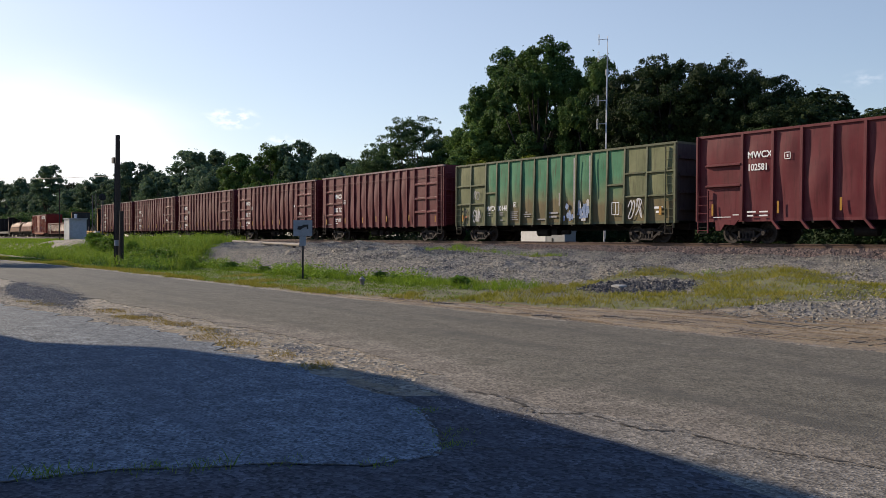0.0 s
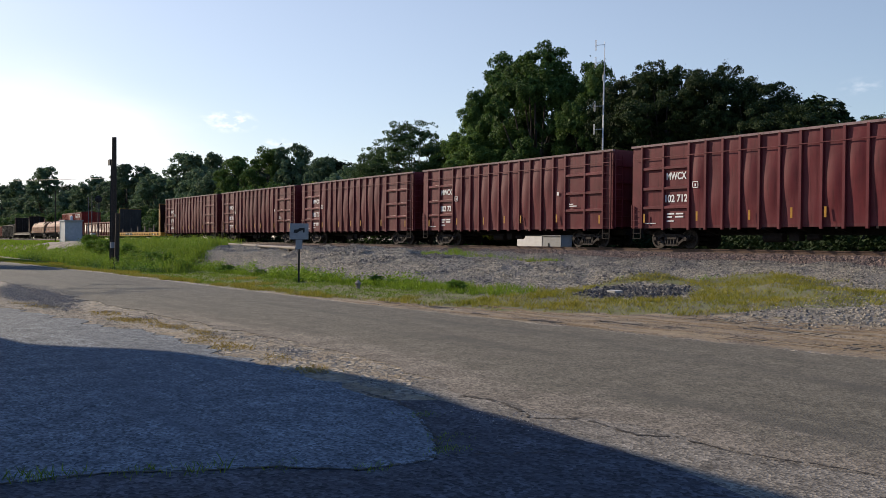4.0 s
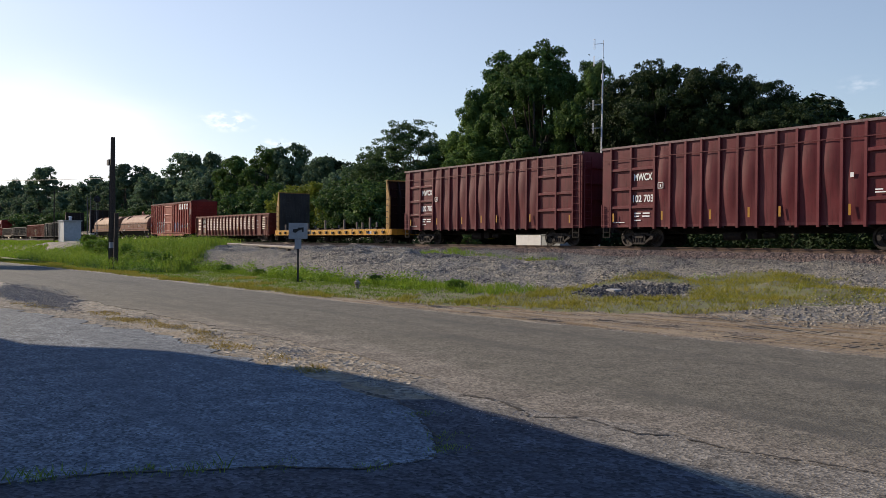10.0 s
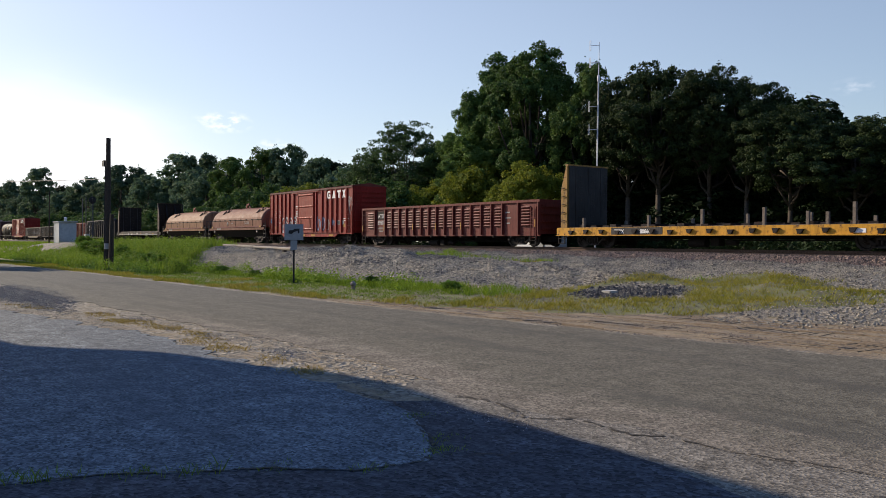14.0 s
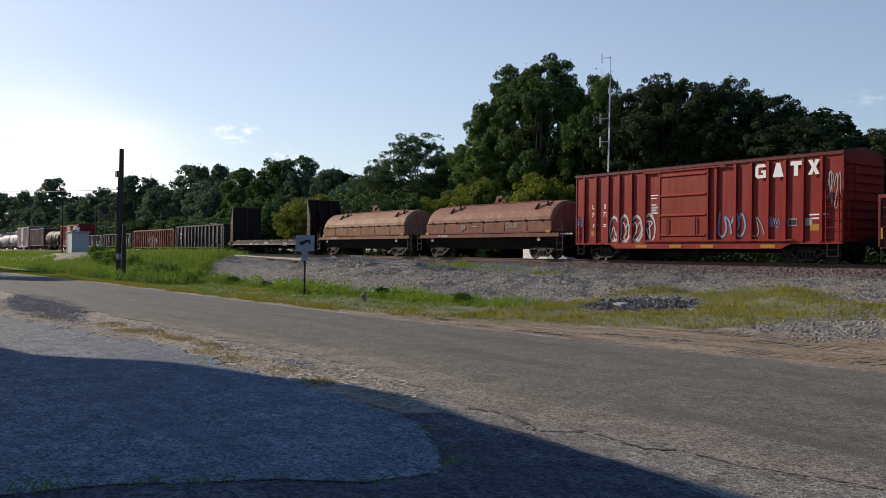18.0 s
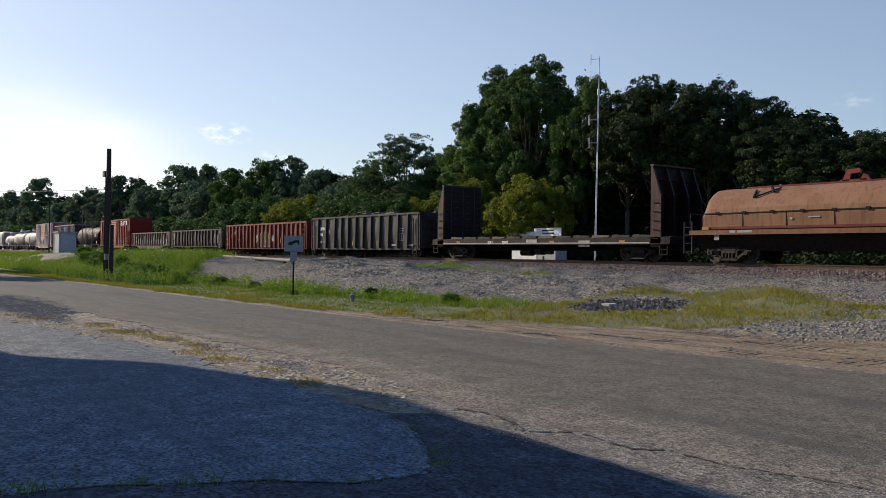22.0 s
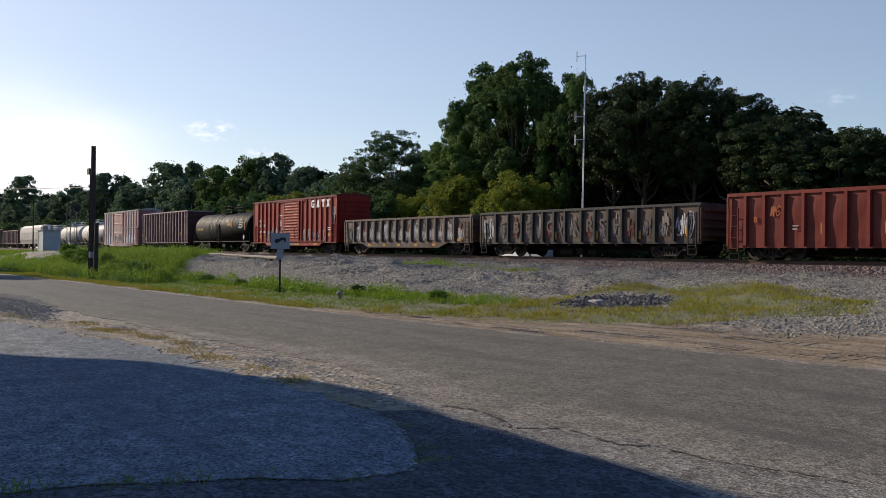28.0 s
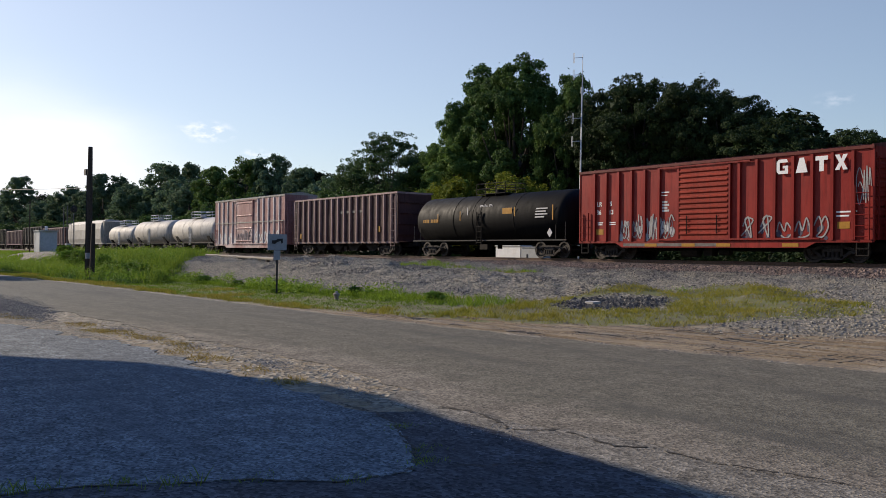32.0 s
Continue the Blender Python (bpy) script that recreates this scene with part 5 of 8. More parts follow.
def wheelset_mesh():
    f = Form()
    for s in (-1, 1):
        prof = [(-0.07, 0.0), (-0.07, 0.17), (-0.035, 0.2), (-0.02, 0.33), (-0.07, 0.36), (-0.07, 0.42), (0.05, 0.425), (0.07, 0.455), (0.085, 0.45), (0.085, 0.36), (0.03, 0.33), (0.02, 0.2), (0.07, 0.16), (0.07, 0.0)]
        f.turned([(-a * s * -1, r) for a, r in prof], (0, s * 0.755, 0), "y", 22)
        f.tube((0, s * 0.78, 0), (0, s * 1.13, 0), 0.075, n=10)
        for k in range(4):
            a = k * math.pi / 2
            f.tube((0.27 * math.cos(a), s * 0.79, 0.27 * math.sin(a)), (0.27 * math.cos(a), s * 0.80, 0.27 * math.sin(a)), 0.04, n=6)
    f.tube((0, -0.75, 0), (0, 0.75, 0), 0.085, n=10)
    me = f.mesh("wheelset")
    me.materials.append(WHEEL)
    return me


def side_frame_mesh():
    """Cast truck side: arched top chord, sagging bottom chord, journal boxes, spring nest."""
    f = Form()
    y0, y1 = -0.07, 0.07
    f.prism([(-1.08, 0.10), (-0.8, 0.13), (-0.42, 0.22), (0.42, 0.22), (0.8, 0.13), (1.08, 0.10), (1.08, -0.02), (0.82, 0.0), (0.4, 0.1), (-0.4, 0.1), (-0.82, 0.0), (-1.08, -0.02)], "y", y0, y1)
    f.prism([(-0.85, 0.0), (-0.72, 0.03), (-0.3, -0.24), (0.3, -0.24), (0.72, 0.03), (0.85, 0.0), (0.36, -0.34), (-0.36, -0.34)], "y", y0, y1)
    for s in (-1, 1):
        f.box(s * 0.36 - 0.05, s * 0.36 + 0.05, y0, y1, -0.28, 0.14)
        f.box(s * 0.89 - 0.11, s * 0.89 + 0.11, y0 - 0.05, y1 + 0.03, -0.11, 0.08)
        f.tube((s * 0.89, y0 - 0.05, -0.01), (s * 0.89, y0 - 0.11, -0.01), 0.09, n=10)
        for k in (-0.17, 0.0, 0.17):
            f.tube((k, s * 0.03, -0.26), (k, s * 0.03, -0.03), 0.06, n=8)
    f.box(-0.3, 0.3, y0 - 0.02, y1 + 0.05, -0.03, 0.09)
    me = f.mesh("side_frame")
    me.materials.append(TRUCK)
    return me


def bolster_mesh():
    f = Form()
    f.prism([(-1.05, 0.0), (-0.5, -0.12), (0.5, -0.12), (1.05, 0.0), (1.05, 0.12), (0.5, 0.16), (-0.5, 0.16), (-1.05, 0.12)], "x", -0.2, 0.2)
    f.tube((0, 0, 0.12), (0, 0, 0.3), 0.22, n=12)
    for s in (-1, 1):
        f.box(s * 0.42 - 0.04, s * 0.42 + 0.04, -0.85, 0.85, -0.12, 0.0)
    me = f.mesh("bolster")
    me.materials.append(UNDER)
    return me


WHEELSET, SIDE_FRAME, BOLSTER = wheelset_mesh(), side_frame_mesh(), bolster_mesh()
WHEELS = []


def trucks(car, length, inset):
    """Two four-wheel trucks, whose wheelsets turn."""
    for x in (inset, length - inset):
        t = part("truck", BOLSTER, None, car, "dusty cast-steel truck", (x, 0, 0.46))
        for s in (-1, 1):
            part("side_frame", SIDE_FRAME, None, t, at=Matrix.Translation((0, s * 1.0, 0.0)) @ Matrix.Rotation(0 if s < 0 else math.pi, 4, "Z"))
            WHEELS.append((part("wheelset", WHEELSET, None, t, at=(s * 0.89, 0, -0.005)), s * 0.89))


def couplers(car, length):
    for x, s in ((0, -1), (length, 1)):
        f = Form()
        f.box(min(x, x + s * 0.45), max(x, x + s * 0.45), -0.1, 0.1, 0.72, 0.94)
        f.prism([(x + s * 0.4, -0.18), (x + s * 0.66, -0.2), (x + s * 0.66, 0.02), (x + s * 0.52, 0.06), (x + s * 0.55, 0.2), (x + s * 0.4, 0.18)], "z", 0.68, 0.98)
        f.tube((x + s * 0.1, 0.3, 0.75), (x + s * 0.6, 0.25, 0.45), 0.03, n=6)
        part("coupler", f, UNDER, car)


def underframe(car, length, z, depth=0.35, half=0.35):
    f = Form()
    f.box(0.1, length - 0.1, -half, half, z - depth, z)
    for k in range(int(length // 1.6)):
        x = 0.8 + k * 1.6
        f.prism([(-1.42, z), (1.42, z), (1.42, z - 0.08), (half, z - depth * 0.8), (-half, z - depth * 0.8), (-1.42, z - 0.08)], "x", x - 0.05, x + 0.05)
    part("underframe", f, UNDER, car)
    g = Form()
    m = length * 0.5
    g.tube((m - 1.6, -0.75, z - 0.42), (m - 0.7, -0.75, z - 0.42), 0.2, n=12)
    g.box(m - 0.35, m + 0.1, -0.95, -0.55, z - 0.55, z - 0.22)
    g.tube((m + 0.4, -0.8, z - 0.4), (m + 0.95, -0.8, z - 0.4), 0.13, n=10)
    g.tube((1.6, -0.6, z - 0.3), (length - 1.6, -0.6, z - 0.3), 0.025, n=6)
    part("brake_gear", g, UNDER, car, "grimy brake cylinder and reservoir")


def ladder(car, x, y, z0, z1, width=0.42, rungs=None, material=None, axis="x"):
    f = Form()
    n = rungs or max(2, int((z1 - z0) / 0.38))
    for k in range(n):
        z = z0 + (z1 - z0) * (k + 0.3) / n
        if axis == "x":
            f.tube((x, y, z), (x + width, y, z), 0.014, n=6)
        else:
            f.tube((x, y, z), (x, y + width, z), 0.014, n=6)
    if axis == "x":
        f.box(x - 0.03, x, y - 0.01, y + 0.06, z0, z1)
        f.box(x + width, x + width + 0.03, y - 0.01, y + 0.06, z0, z1)
    else:
        f.box(x - 0.02, x + 0.02, y - 0.03, y, z0, z1)
        f.box(x - 0.02, x + 0.02, y + width, y + width + 0.03, z0, z1)
    part("ladder", f, material, car)


def sill_steps(car, length, z, material):
    for x in (0.12, length - 0.62):
        f = Form()
        for k in (x, x + 0.45):
            f.box(k, k + 0.05, -1.48, -1.44, z - 0.5, z)
        f.box(x, x + 0.5, -1.5, -1.42, z - 0.5, z - 0.46)
        f.box(x, x + 0.5, -1.5, -1.42, z - 0.25, z - 0.22)
        part("sill_step", f, material, car)


def letters(car, text, x, z, size, y, material=None, name="lettering", wide=1.0, width=None):
    """Flat characters on the near side, from the built-in font."""
    cu = bpy.data.curves.new("lettering", "FONT")
    cu.body, cu.size, cu.extrude = text, size, 0.0
    cu.offset = size * 0.025
    ob = bpy.data.objects.new("lettering", cu)
    scene.collection.objects.link(ob)
    bpy.context.view_layer.update()
    me = bpy.data.meshes.new_from_object(ob.evaluated_get(bpy.context.evaluated_depsgraph_get()))
    bpy.data.objects.remove(ob)
    me.name = name
    if width:
        reach = [v.co.x for v in me.vertices]
        wide = width / (max(reach) - min(reach))
        x -= min(reach) * wide
    me.materials.clear()
    me.materials.append(material or WHITE_PAINT)
    return part(name, me, None, car, at=Matrix.Translation((x, y, z)) @ Matrix.Rotation(math.pi / 2, 4, "X") @ Matrix.Diagonal((wide, 1, 1, 1)))


def bars(car, rows, y, material=None, name="stencil"):
    """Unreadable small writing as plain bars: x, z, length, height."""
    for x, z, a, h in rows:
        part(name, Form().box(x, x + a, y, y + 0.004, z, z + h), material or WHITE_PAINT, car)


def tape(car, places, y, w=0.1, h=0.38):
    for x, z in places:
        part("reflector", Form().box(x, x + w, y - 0.004, y, z, z + h), YELLOW_TAPE, car, "yellow reflective strip")


STROKES = [
    [(0.0, 0.05), (0.12, 0.95), (0.28, 0.1), (0.42, 1.0), (0.58, 0.08), (0.75, 0.9), (0.95, 0.3)], [(0.9, 0.75), (0.5, 1.0), (0.08, 0.55), (0.4, 0.05), (0.85, 0.3), (0.55, 0.55), (0.3, 0.4)],
    [(0.0, 0.6), (0.3, 1.0), (0.5, 0.5), (0.2, 0.1), (0.6, 0.0), (0.9, 0.5), (0.7, 0.95), (0.45, 0.6)], [(0.05, 0.2), (0.9, 0.85), (0.3, 0.9), (0.75, 0.05), (0.55, 1.05), (0.1, 0.45)],
    [(0.0, 0.3), (0.25, 0.75), (0.5, 0.3), (0.75, 0.75), (1.0, 0.3), (0.6, 0.05), (0.2, 0.12)], [(0.15, 1.0), (0.05, 0.3), (0.35, 0.0), (0.6, 0.35), (0.5, 0.9), (0.8, 0.6), (0.95, 0.0)],
]


def scrawl(car, x0, x1, z0, z1, y, k, material, letters_n=6, thick=0.06):
    """Sprayed joined strokes, plain shapes that spell nothing."""
    r = random.Random(k)
    f = Form()
    w = (x1 - x0) / letters_n
    for i in range(letters_n):
        raw = r.choice(STROKES)
        tilt = r.uniform(-0.2, 0.25)
        ctrl = [(x0 + (i - 0.05 + (a + tilt * (b - 0.5)) * 1.05) * w, z0 + (z1 - z0) * min(1.05, max(-0.02, b + r.uniform(-0.08, 0.08)))) for a, b in raw]
        pts = []
        for j in range(len(ctrl) - 1):
            p0, p1, p2, p3 = (Vector(ctrl[max(0, min(len(ctrl) - 1, q))]) for q in (j - 1, j, j + 1, j + 2))
            for s in range(5):
                t = s / 5
                pts.append(0.5 * (2 * p1 + (p2 - p0) * t + (2 * p0 - 5 * p1 + 4 * p2 - p3) * t * t + (3 * p1 - p0 - 3 * p2 + p3) * t**3))
        for a, b in zip(pts, pts[1:]):
            d = b - a
            if d.length < 1e-4:
                continue
            d.normalize()
            n = Vector((-d.y, d.x)) * thick * 0.5
            a, b = a - d * thick * 0.25, b + d * thick * 0.25
            lift = y - 0.0003 * (len(f.f) % 40)
            f.add([(a.x - n.x, lift, a.y - n.y), (b.x - n.x, lift, b.y - n.y), (b.x + n.x, lift, b.y + n.y), (a.x + n.x, lift, a.y + n.y)], [(0, 1, 2, 3)])
    tagged(part("graffiti", f, material, car, "sprayed strokes of paint"), kind="stuff")


GRAF_WHITE = surface("spray_white", (0.32, 0.31, 0.30), (0.46, 0.45, 0.44), 6, 0.7, 0.0, 0.05)
GRAF_BLUE = surface("spray_blue", (0.09, 0.14, 0.25), (0.22, 0.27, 0.36), 5, 0.7, 0.0, 0.05)
GRAF_DARK = surface("spray_dark", (0.05, 0.04, 0.06), (0.09, 0.07, 0.09), 5, 0.7, 0.0, 0.05)
GRAF_ORANGE = surface("spray_orange", (0.20, 0.055, 0.02), (0.30, 0.09, 0.03), 6, 0.7, 0.0, 0.05)
GRAF_YELLOW = surface("spray_yellow", (0.22, 0.17, 0.04), (0.34, 0.27, 0.07), 6, 0.7, 0.0, 0.05)
GRAF_PURPLE = surface("spray_purple", (0.08, 0.035, 0.085), (0.14, 0.06, 0.14), 6, 0.7, 0.0, 0.05)
GRAF_BLACK = surface("spray_black", (0.008, 0.008, 0.009), (0.02, 0.019, 0.02), 6, 0.7, 0.0, 0.05)
SCRAP_GREY = surface("grey_scrap_board", (0.075, 0.068, 0.06), (0.16, 0.145, 0.13), 6, 0.85, 0.0, 0.4)
GRAF_FADED = surface("spray_faded", (0.075, 0.065, 0.058), (0.15, 0.135, 0.122), 5, 0.7, 0.0, 0.05)
GRAF_PALE = surface("spray_pale", (0.2, 0.19, 0.18), (0.3, 0.285, 0.27), 5, 0.7, 0.0, 0.05)


def blotch(car, x0, x1, z0, z1, y, k, material, n=14):
    """Filled uneven patches of sprayed paint."""
    r = random.Random(k)
    f = Form()
    for i in range(n):
        cx, cz = x0 + (x1 - x0) * (i + r.random()) / n, r.uniform(z0, z1)
        rx, rz = (x1 - x0) / n * r.uniform(0.4, 0.85), (z1 - z0) * r.uniform(0.2, 0.5)
        ring = [(cx + math.cos(a * 0.698) * rx * r.uniform(0.7, 1.1), min(z1 + 0.1, max(z0 - 0.05, cz + math.sin(a * 0.698) * rz * r.uniform(0.7, 1.1)))) for a in range(9)]
        f.add([(a, y - 0.0005 * i, b) for a, b in ring], [tuple(range(9))])
    tagged(part("graffiti", f, material, car, "filled patches of sprayed paint"), kind="stuff")


def block_piece(car, x0, x1, z0, z1, y, k):
    """A black sprayed block with a notch and a pale outline."""
    w, h = x1 - x0, z1 - z0
    shape = ([(0.3, 0.0), (1.0, 0.0), (0.96, 0.3), (0.9, 0.34), (0.92, 1.0), (0.55, 0.96), (0.05, 0.72), (0.1, 0.6), (0.4, 0.62), (0.36, 0.3), (0.2, 0.26)],
             [(0.02, 0.0), (1.0, 0.02), (0.98, 0.3), (0.6, 0.36), (0.95, 0.62), (0.9, 0.92), (0.5, 1.0), (0.1, 0.94), (0.04, 0.66), (0.4, 0.62), (0.05, 0.36)],
             [(0.1, 0.0), (0.95, 0.0), (0.98, 0.24), (0.8, 0.32), (1.0, 0.5), (0.86, 0.94), (0.6, 1.0), (0.55, 0.6), (0.42, 0.62), (0.38, 0.98), (0.04, 0.94), (0.1, 0.4)])[k]
    ring = [(x0 + a * w, z0 + b * h) for a, b in shape]
    part("graffiti", Form().prism(ring, "y", y, y + 0.003), GRAF_BLACK, car, "black sprayed block")
    f = Form()
    for (a, c), (b, d) in zip(ring, ring[1:] + ring[:1]):
        t = Vector((b - a, d - c)).normalized() * 0.02
        f.add([(a - t.x + t.y, y - 0.003, c - t.y - t.x), (b + t.x + t.y, y - 0.003, d + t.y - t.x), (b + t.x - t.y, y - 0.003, d + t.y + t.x), (a - t.x - t.y, y - 0.003, c - t.y + t.x)], [(0, 1, 2, 3)])
    part("graffiti", f, GRAF_YELLOW if k else GRAF_PALE, car, "pale sprayed outline")


def rib_mesh(name, z0, z1, w, d0, d1, material):
    """An outside post, d0 deep at the foot and d1 at the top."""
    f = Form()
    f.add([(-w / 2, 0, z0), (w / 2, 0, z0), (w / 2, -d0, z0), (-w / 2, -d0, z0), (-w / 2, 0, z1), (w / 2, 0, z1), (w / 2, -d1, z1), (-w / 2, -d1, z1)],
          [(0, 3, 2, 1), (4, 5, 6, 7), (0, 1, 5, 4), (1, 2, 6, 5), (2, 3, 7, 6), (3, 0, 4, 7)])
    me = f.mesh(name)
    me.materials.append(material)
    return me


def panel_sheet(xs, z0, z1, y, bulge, flat=None, rows=12):
    """A side sheet between posts, bulged by its old loads."""
    f = Form()
    cols = []
    for a, b in zip(xs, xs[1:]):
        n = 5
        cols += [(a + (b - a) * i / n, i / n) for i in range(n)]
    cols.append((xs[-1], 0.0))
    r = random.Random(int(xs[-1] * 100) + int(z1 * 10))
    wave = [r.uniform(0.2, 1.0) for _ in xs]
    pts, k = [], -1
    for x, s in cols:
        k += 1 if s == 0 else 0
        for j in range(rows + 1):
            t = j / rows
            d = (0.2 if flat and not flat[0] < x < flat[1] else 1.0) * bulge * math.sin(math.pi * s) * math.sin(math.pi * t) * (0.55 + 0.45 * math.sin(5.2 * t + 7 * wave[min(k, len(wave) - 1)]))
            pts.append((x, y - d, z0 + (z1 - z0) * t))
    m = rows + 1
    faces = [(i * m + j, (i + 1) * m + j, (i + 1) * m + j + 1, i * m + j + 1) for i in range(len(cols) - 1) for j in range(rows)]
    return f.add(pts, faces)


def gondola_shell(car, L, zb, zt, half, mat, trim, ribs, bulge=0.05, inset=0.0, chord=0.1, end_mat=None, flat=None, rim=None):
    """Sheets on both sides, ends, floor, top chord all round and bottom sill."""
    xs = sorted({0.0, L, *ribs})
    near = panel_sheet(xs, zb, zt - chord, -half + inset, bulge, flat)
    part("side_panel", near, mat, car, round_=True)
    far = Form().box(0, L, half - inset - 0.02, half - inset, zb, zt - chord)
    part("side_panel", far, mat, car)
    for x, s in ((0, 1), (L, -1)):
        e = Form().box(min(x, x + s * 0.03), max(x, x + s * 0.03), -half + inset, half - inset, zb, zt - chord)
        for k in range(4):
            z = zb + (zt - zb) * (k + 0.6) / 4.6
            e.box(min(x, x - s * 0.09), max(x, x - s * 0.09), -half + 0.1, half - 0.1, z, z + 0.14)
        part("end_panel", e, end_mat or mat, car)
    part("floor_plate", Form().box(0.03, L - 0.03, -half + 0.08, half - 0.08, zb + 0.05, zb + 0.12), UNDER, car)
    for s in (-1, 1):
        part("top_chord", Form().box(-0.04, L + 0.04, s * half - 0.07 if s < 0 else half - 0.09, s * half + 0.09 if s < 0 else half + 0.07, zt - chord, zt), rim or trim, car)
        part("side_sill", Form().box(0, L, min(s * half, s * (half - 0.1)), max(s * half, s * (half - 0.1)), zb - 0.12, zb), trim, car)
    for x in (0.0, L - 0.08):
        part("end_chord", Form().box(x, x + 0.08, -half + 0.09, half - 0.09, zt - chord, zt), trim, car)


def post_ribs(car, ribs, me, half, both=True, name="side_post"):
    for x in ribs:
        part(name, me, None, car, at=(x, -half, 0))
        if both:
            part(name, me, None, car, at=Matrix.Translation((x, half, 0)) @ Matrix.Rotation(math.pi, 4, "Z"))


def common(car, L, z, inset=1.75, depth=0.35):
    underframe(car, L, z, depth)
    trucks(car, L, inset)
    couplers(car, L)
    sill_steps(car, L, z, UNDER)


def high_gondola(left, number, k):
    """Tall maroon gondola: two wide braced bays at each end, narrow ribbed bays between."""
    L, zb, zt, half = 16.9, 1.06, 4.86, 1.40
    car = car_thing("gondola_car", "tall maroon high-sided gondola with ribbed sides", left, "rail car")
    ribs = [3.4, 4.32, 5.21, 6.08, 7.02, 7.96, 8.9, 9.8, 10.72, 11.65, 12.6, 13.54]
    wide = [0.66, 1.94, 15.0, 16.3]
    gondola_shell(car, L, zb, zt, half, MAROON, MAROON_TRIM, ribs + wide, 0.085, flat=(3.5, 13.4), rim=SUNLIT_RIM)
    post_ribs(car, ribs + wide[1:3], RIB_HIGH, half)
    post_ribs(car, [wide[0], wide[3]], RIB_END, half)
    for a, b in ((0.72, 1.88), (2.0, 3.34), (13.6, 14.94), (15.06, 16.24)):
        for z in (1.9, 2.78, 3.72):
            part("side_brace", Form().prism([(-half, z - 0.09), (-half - 0.095, z - 0.06), (-half - 0.095, z + 0.05), (-half, z + 0.09)], "x", a, b), MAROON_TRIM, car)
    part("side_seam", Form().box(0.1, L - 0.1, -half - 0.118, -half - 0.1, 4.2, 4.235), MAROON_TRIM, car)
    ladder(car, 0.06, -half - 0.1, 0.95, 2.05, 0.5, 4, MAROON_TRIM)
    ladder(car, L - 0.58, -half - 0.1, 0.95, 4.7, 0.5, 10, MAROON_TRIM)
    ladder(car, L + 0.1, -half + 0.1, 0.95, 4.6, 0.45, 10, MAROON_TRIM, "y")
    letters(car, "MWCX", 2.1, 3.16, 0.46, -half - 0.024, width=1.14)
    letters(car, number[:3] + " " + number[3:], 2.04, 2.14, 0.46, -half - 0.024, width=1.27)
    bars(car, [(2.14, 1.56, 0.42, 0.07), (2.66, 1.56, 0.42, 0.07), (2.14, 1.42, 0.3, 0.07), (2.62, 1.42, 0.46, 0.07), (2.14, 1.24, 0.4, 0.05), (0.8, 1.16, 0.7, 0.03)], -half - 0.026)
    bars(car, [(3.62, 2.72, 0.32, 0.03), (3.62, 2.98, 0.32, 0.03), (3.62, 2.72, 0.03, 0.29), (3.91, 2.72, 0.03, 0.29), (3.74, 2.79, 0.08, 0.12)], -half - 0.085, name="emblem")
    tape(car, [(0.8, 1.2), (3.85, 1.25), (6.55, 1.25), (8.5, 1.3), (9.95, 1.3), (12.9, 1.3), (16.05, 1.2)], -half - 0.115, 0.1, 0.42)
    if k % 2:
        bars(car, [(12.95, 2.72, 0.14, 0.18)], -half - 0.1, name="tag_plate")
        bars(car, [(13.9, 2.2, 0.3, 0.05), (13.9, 2.1, 0.55, 0.05)], -half - 0.09)
    common(car, L, zb - 0.12, 2.1, 0.3)
    return car


RIB_HIGH = rib_mesh("side_post", 0.86, 4.78, 0.11, 0.115, 0.1, MAROON_TRIM)
RIB_END = rib_mesh("side_post", 0.94, 4.78, 0.09, 0.12, 0.12, MAROON_TRIM)


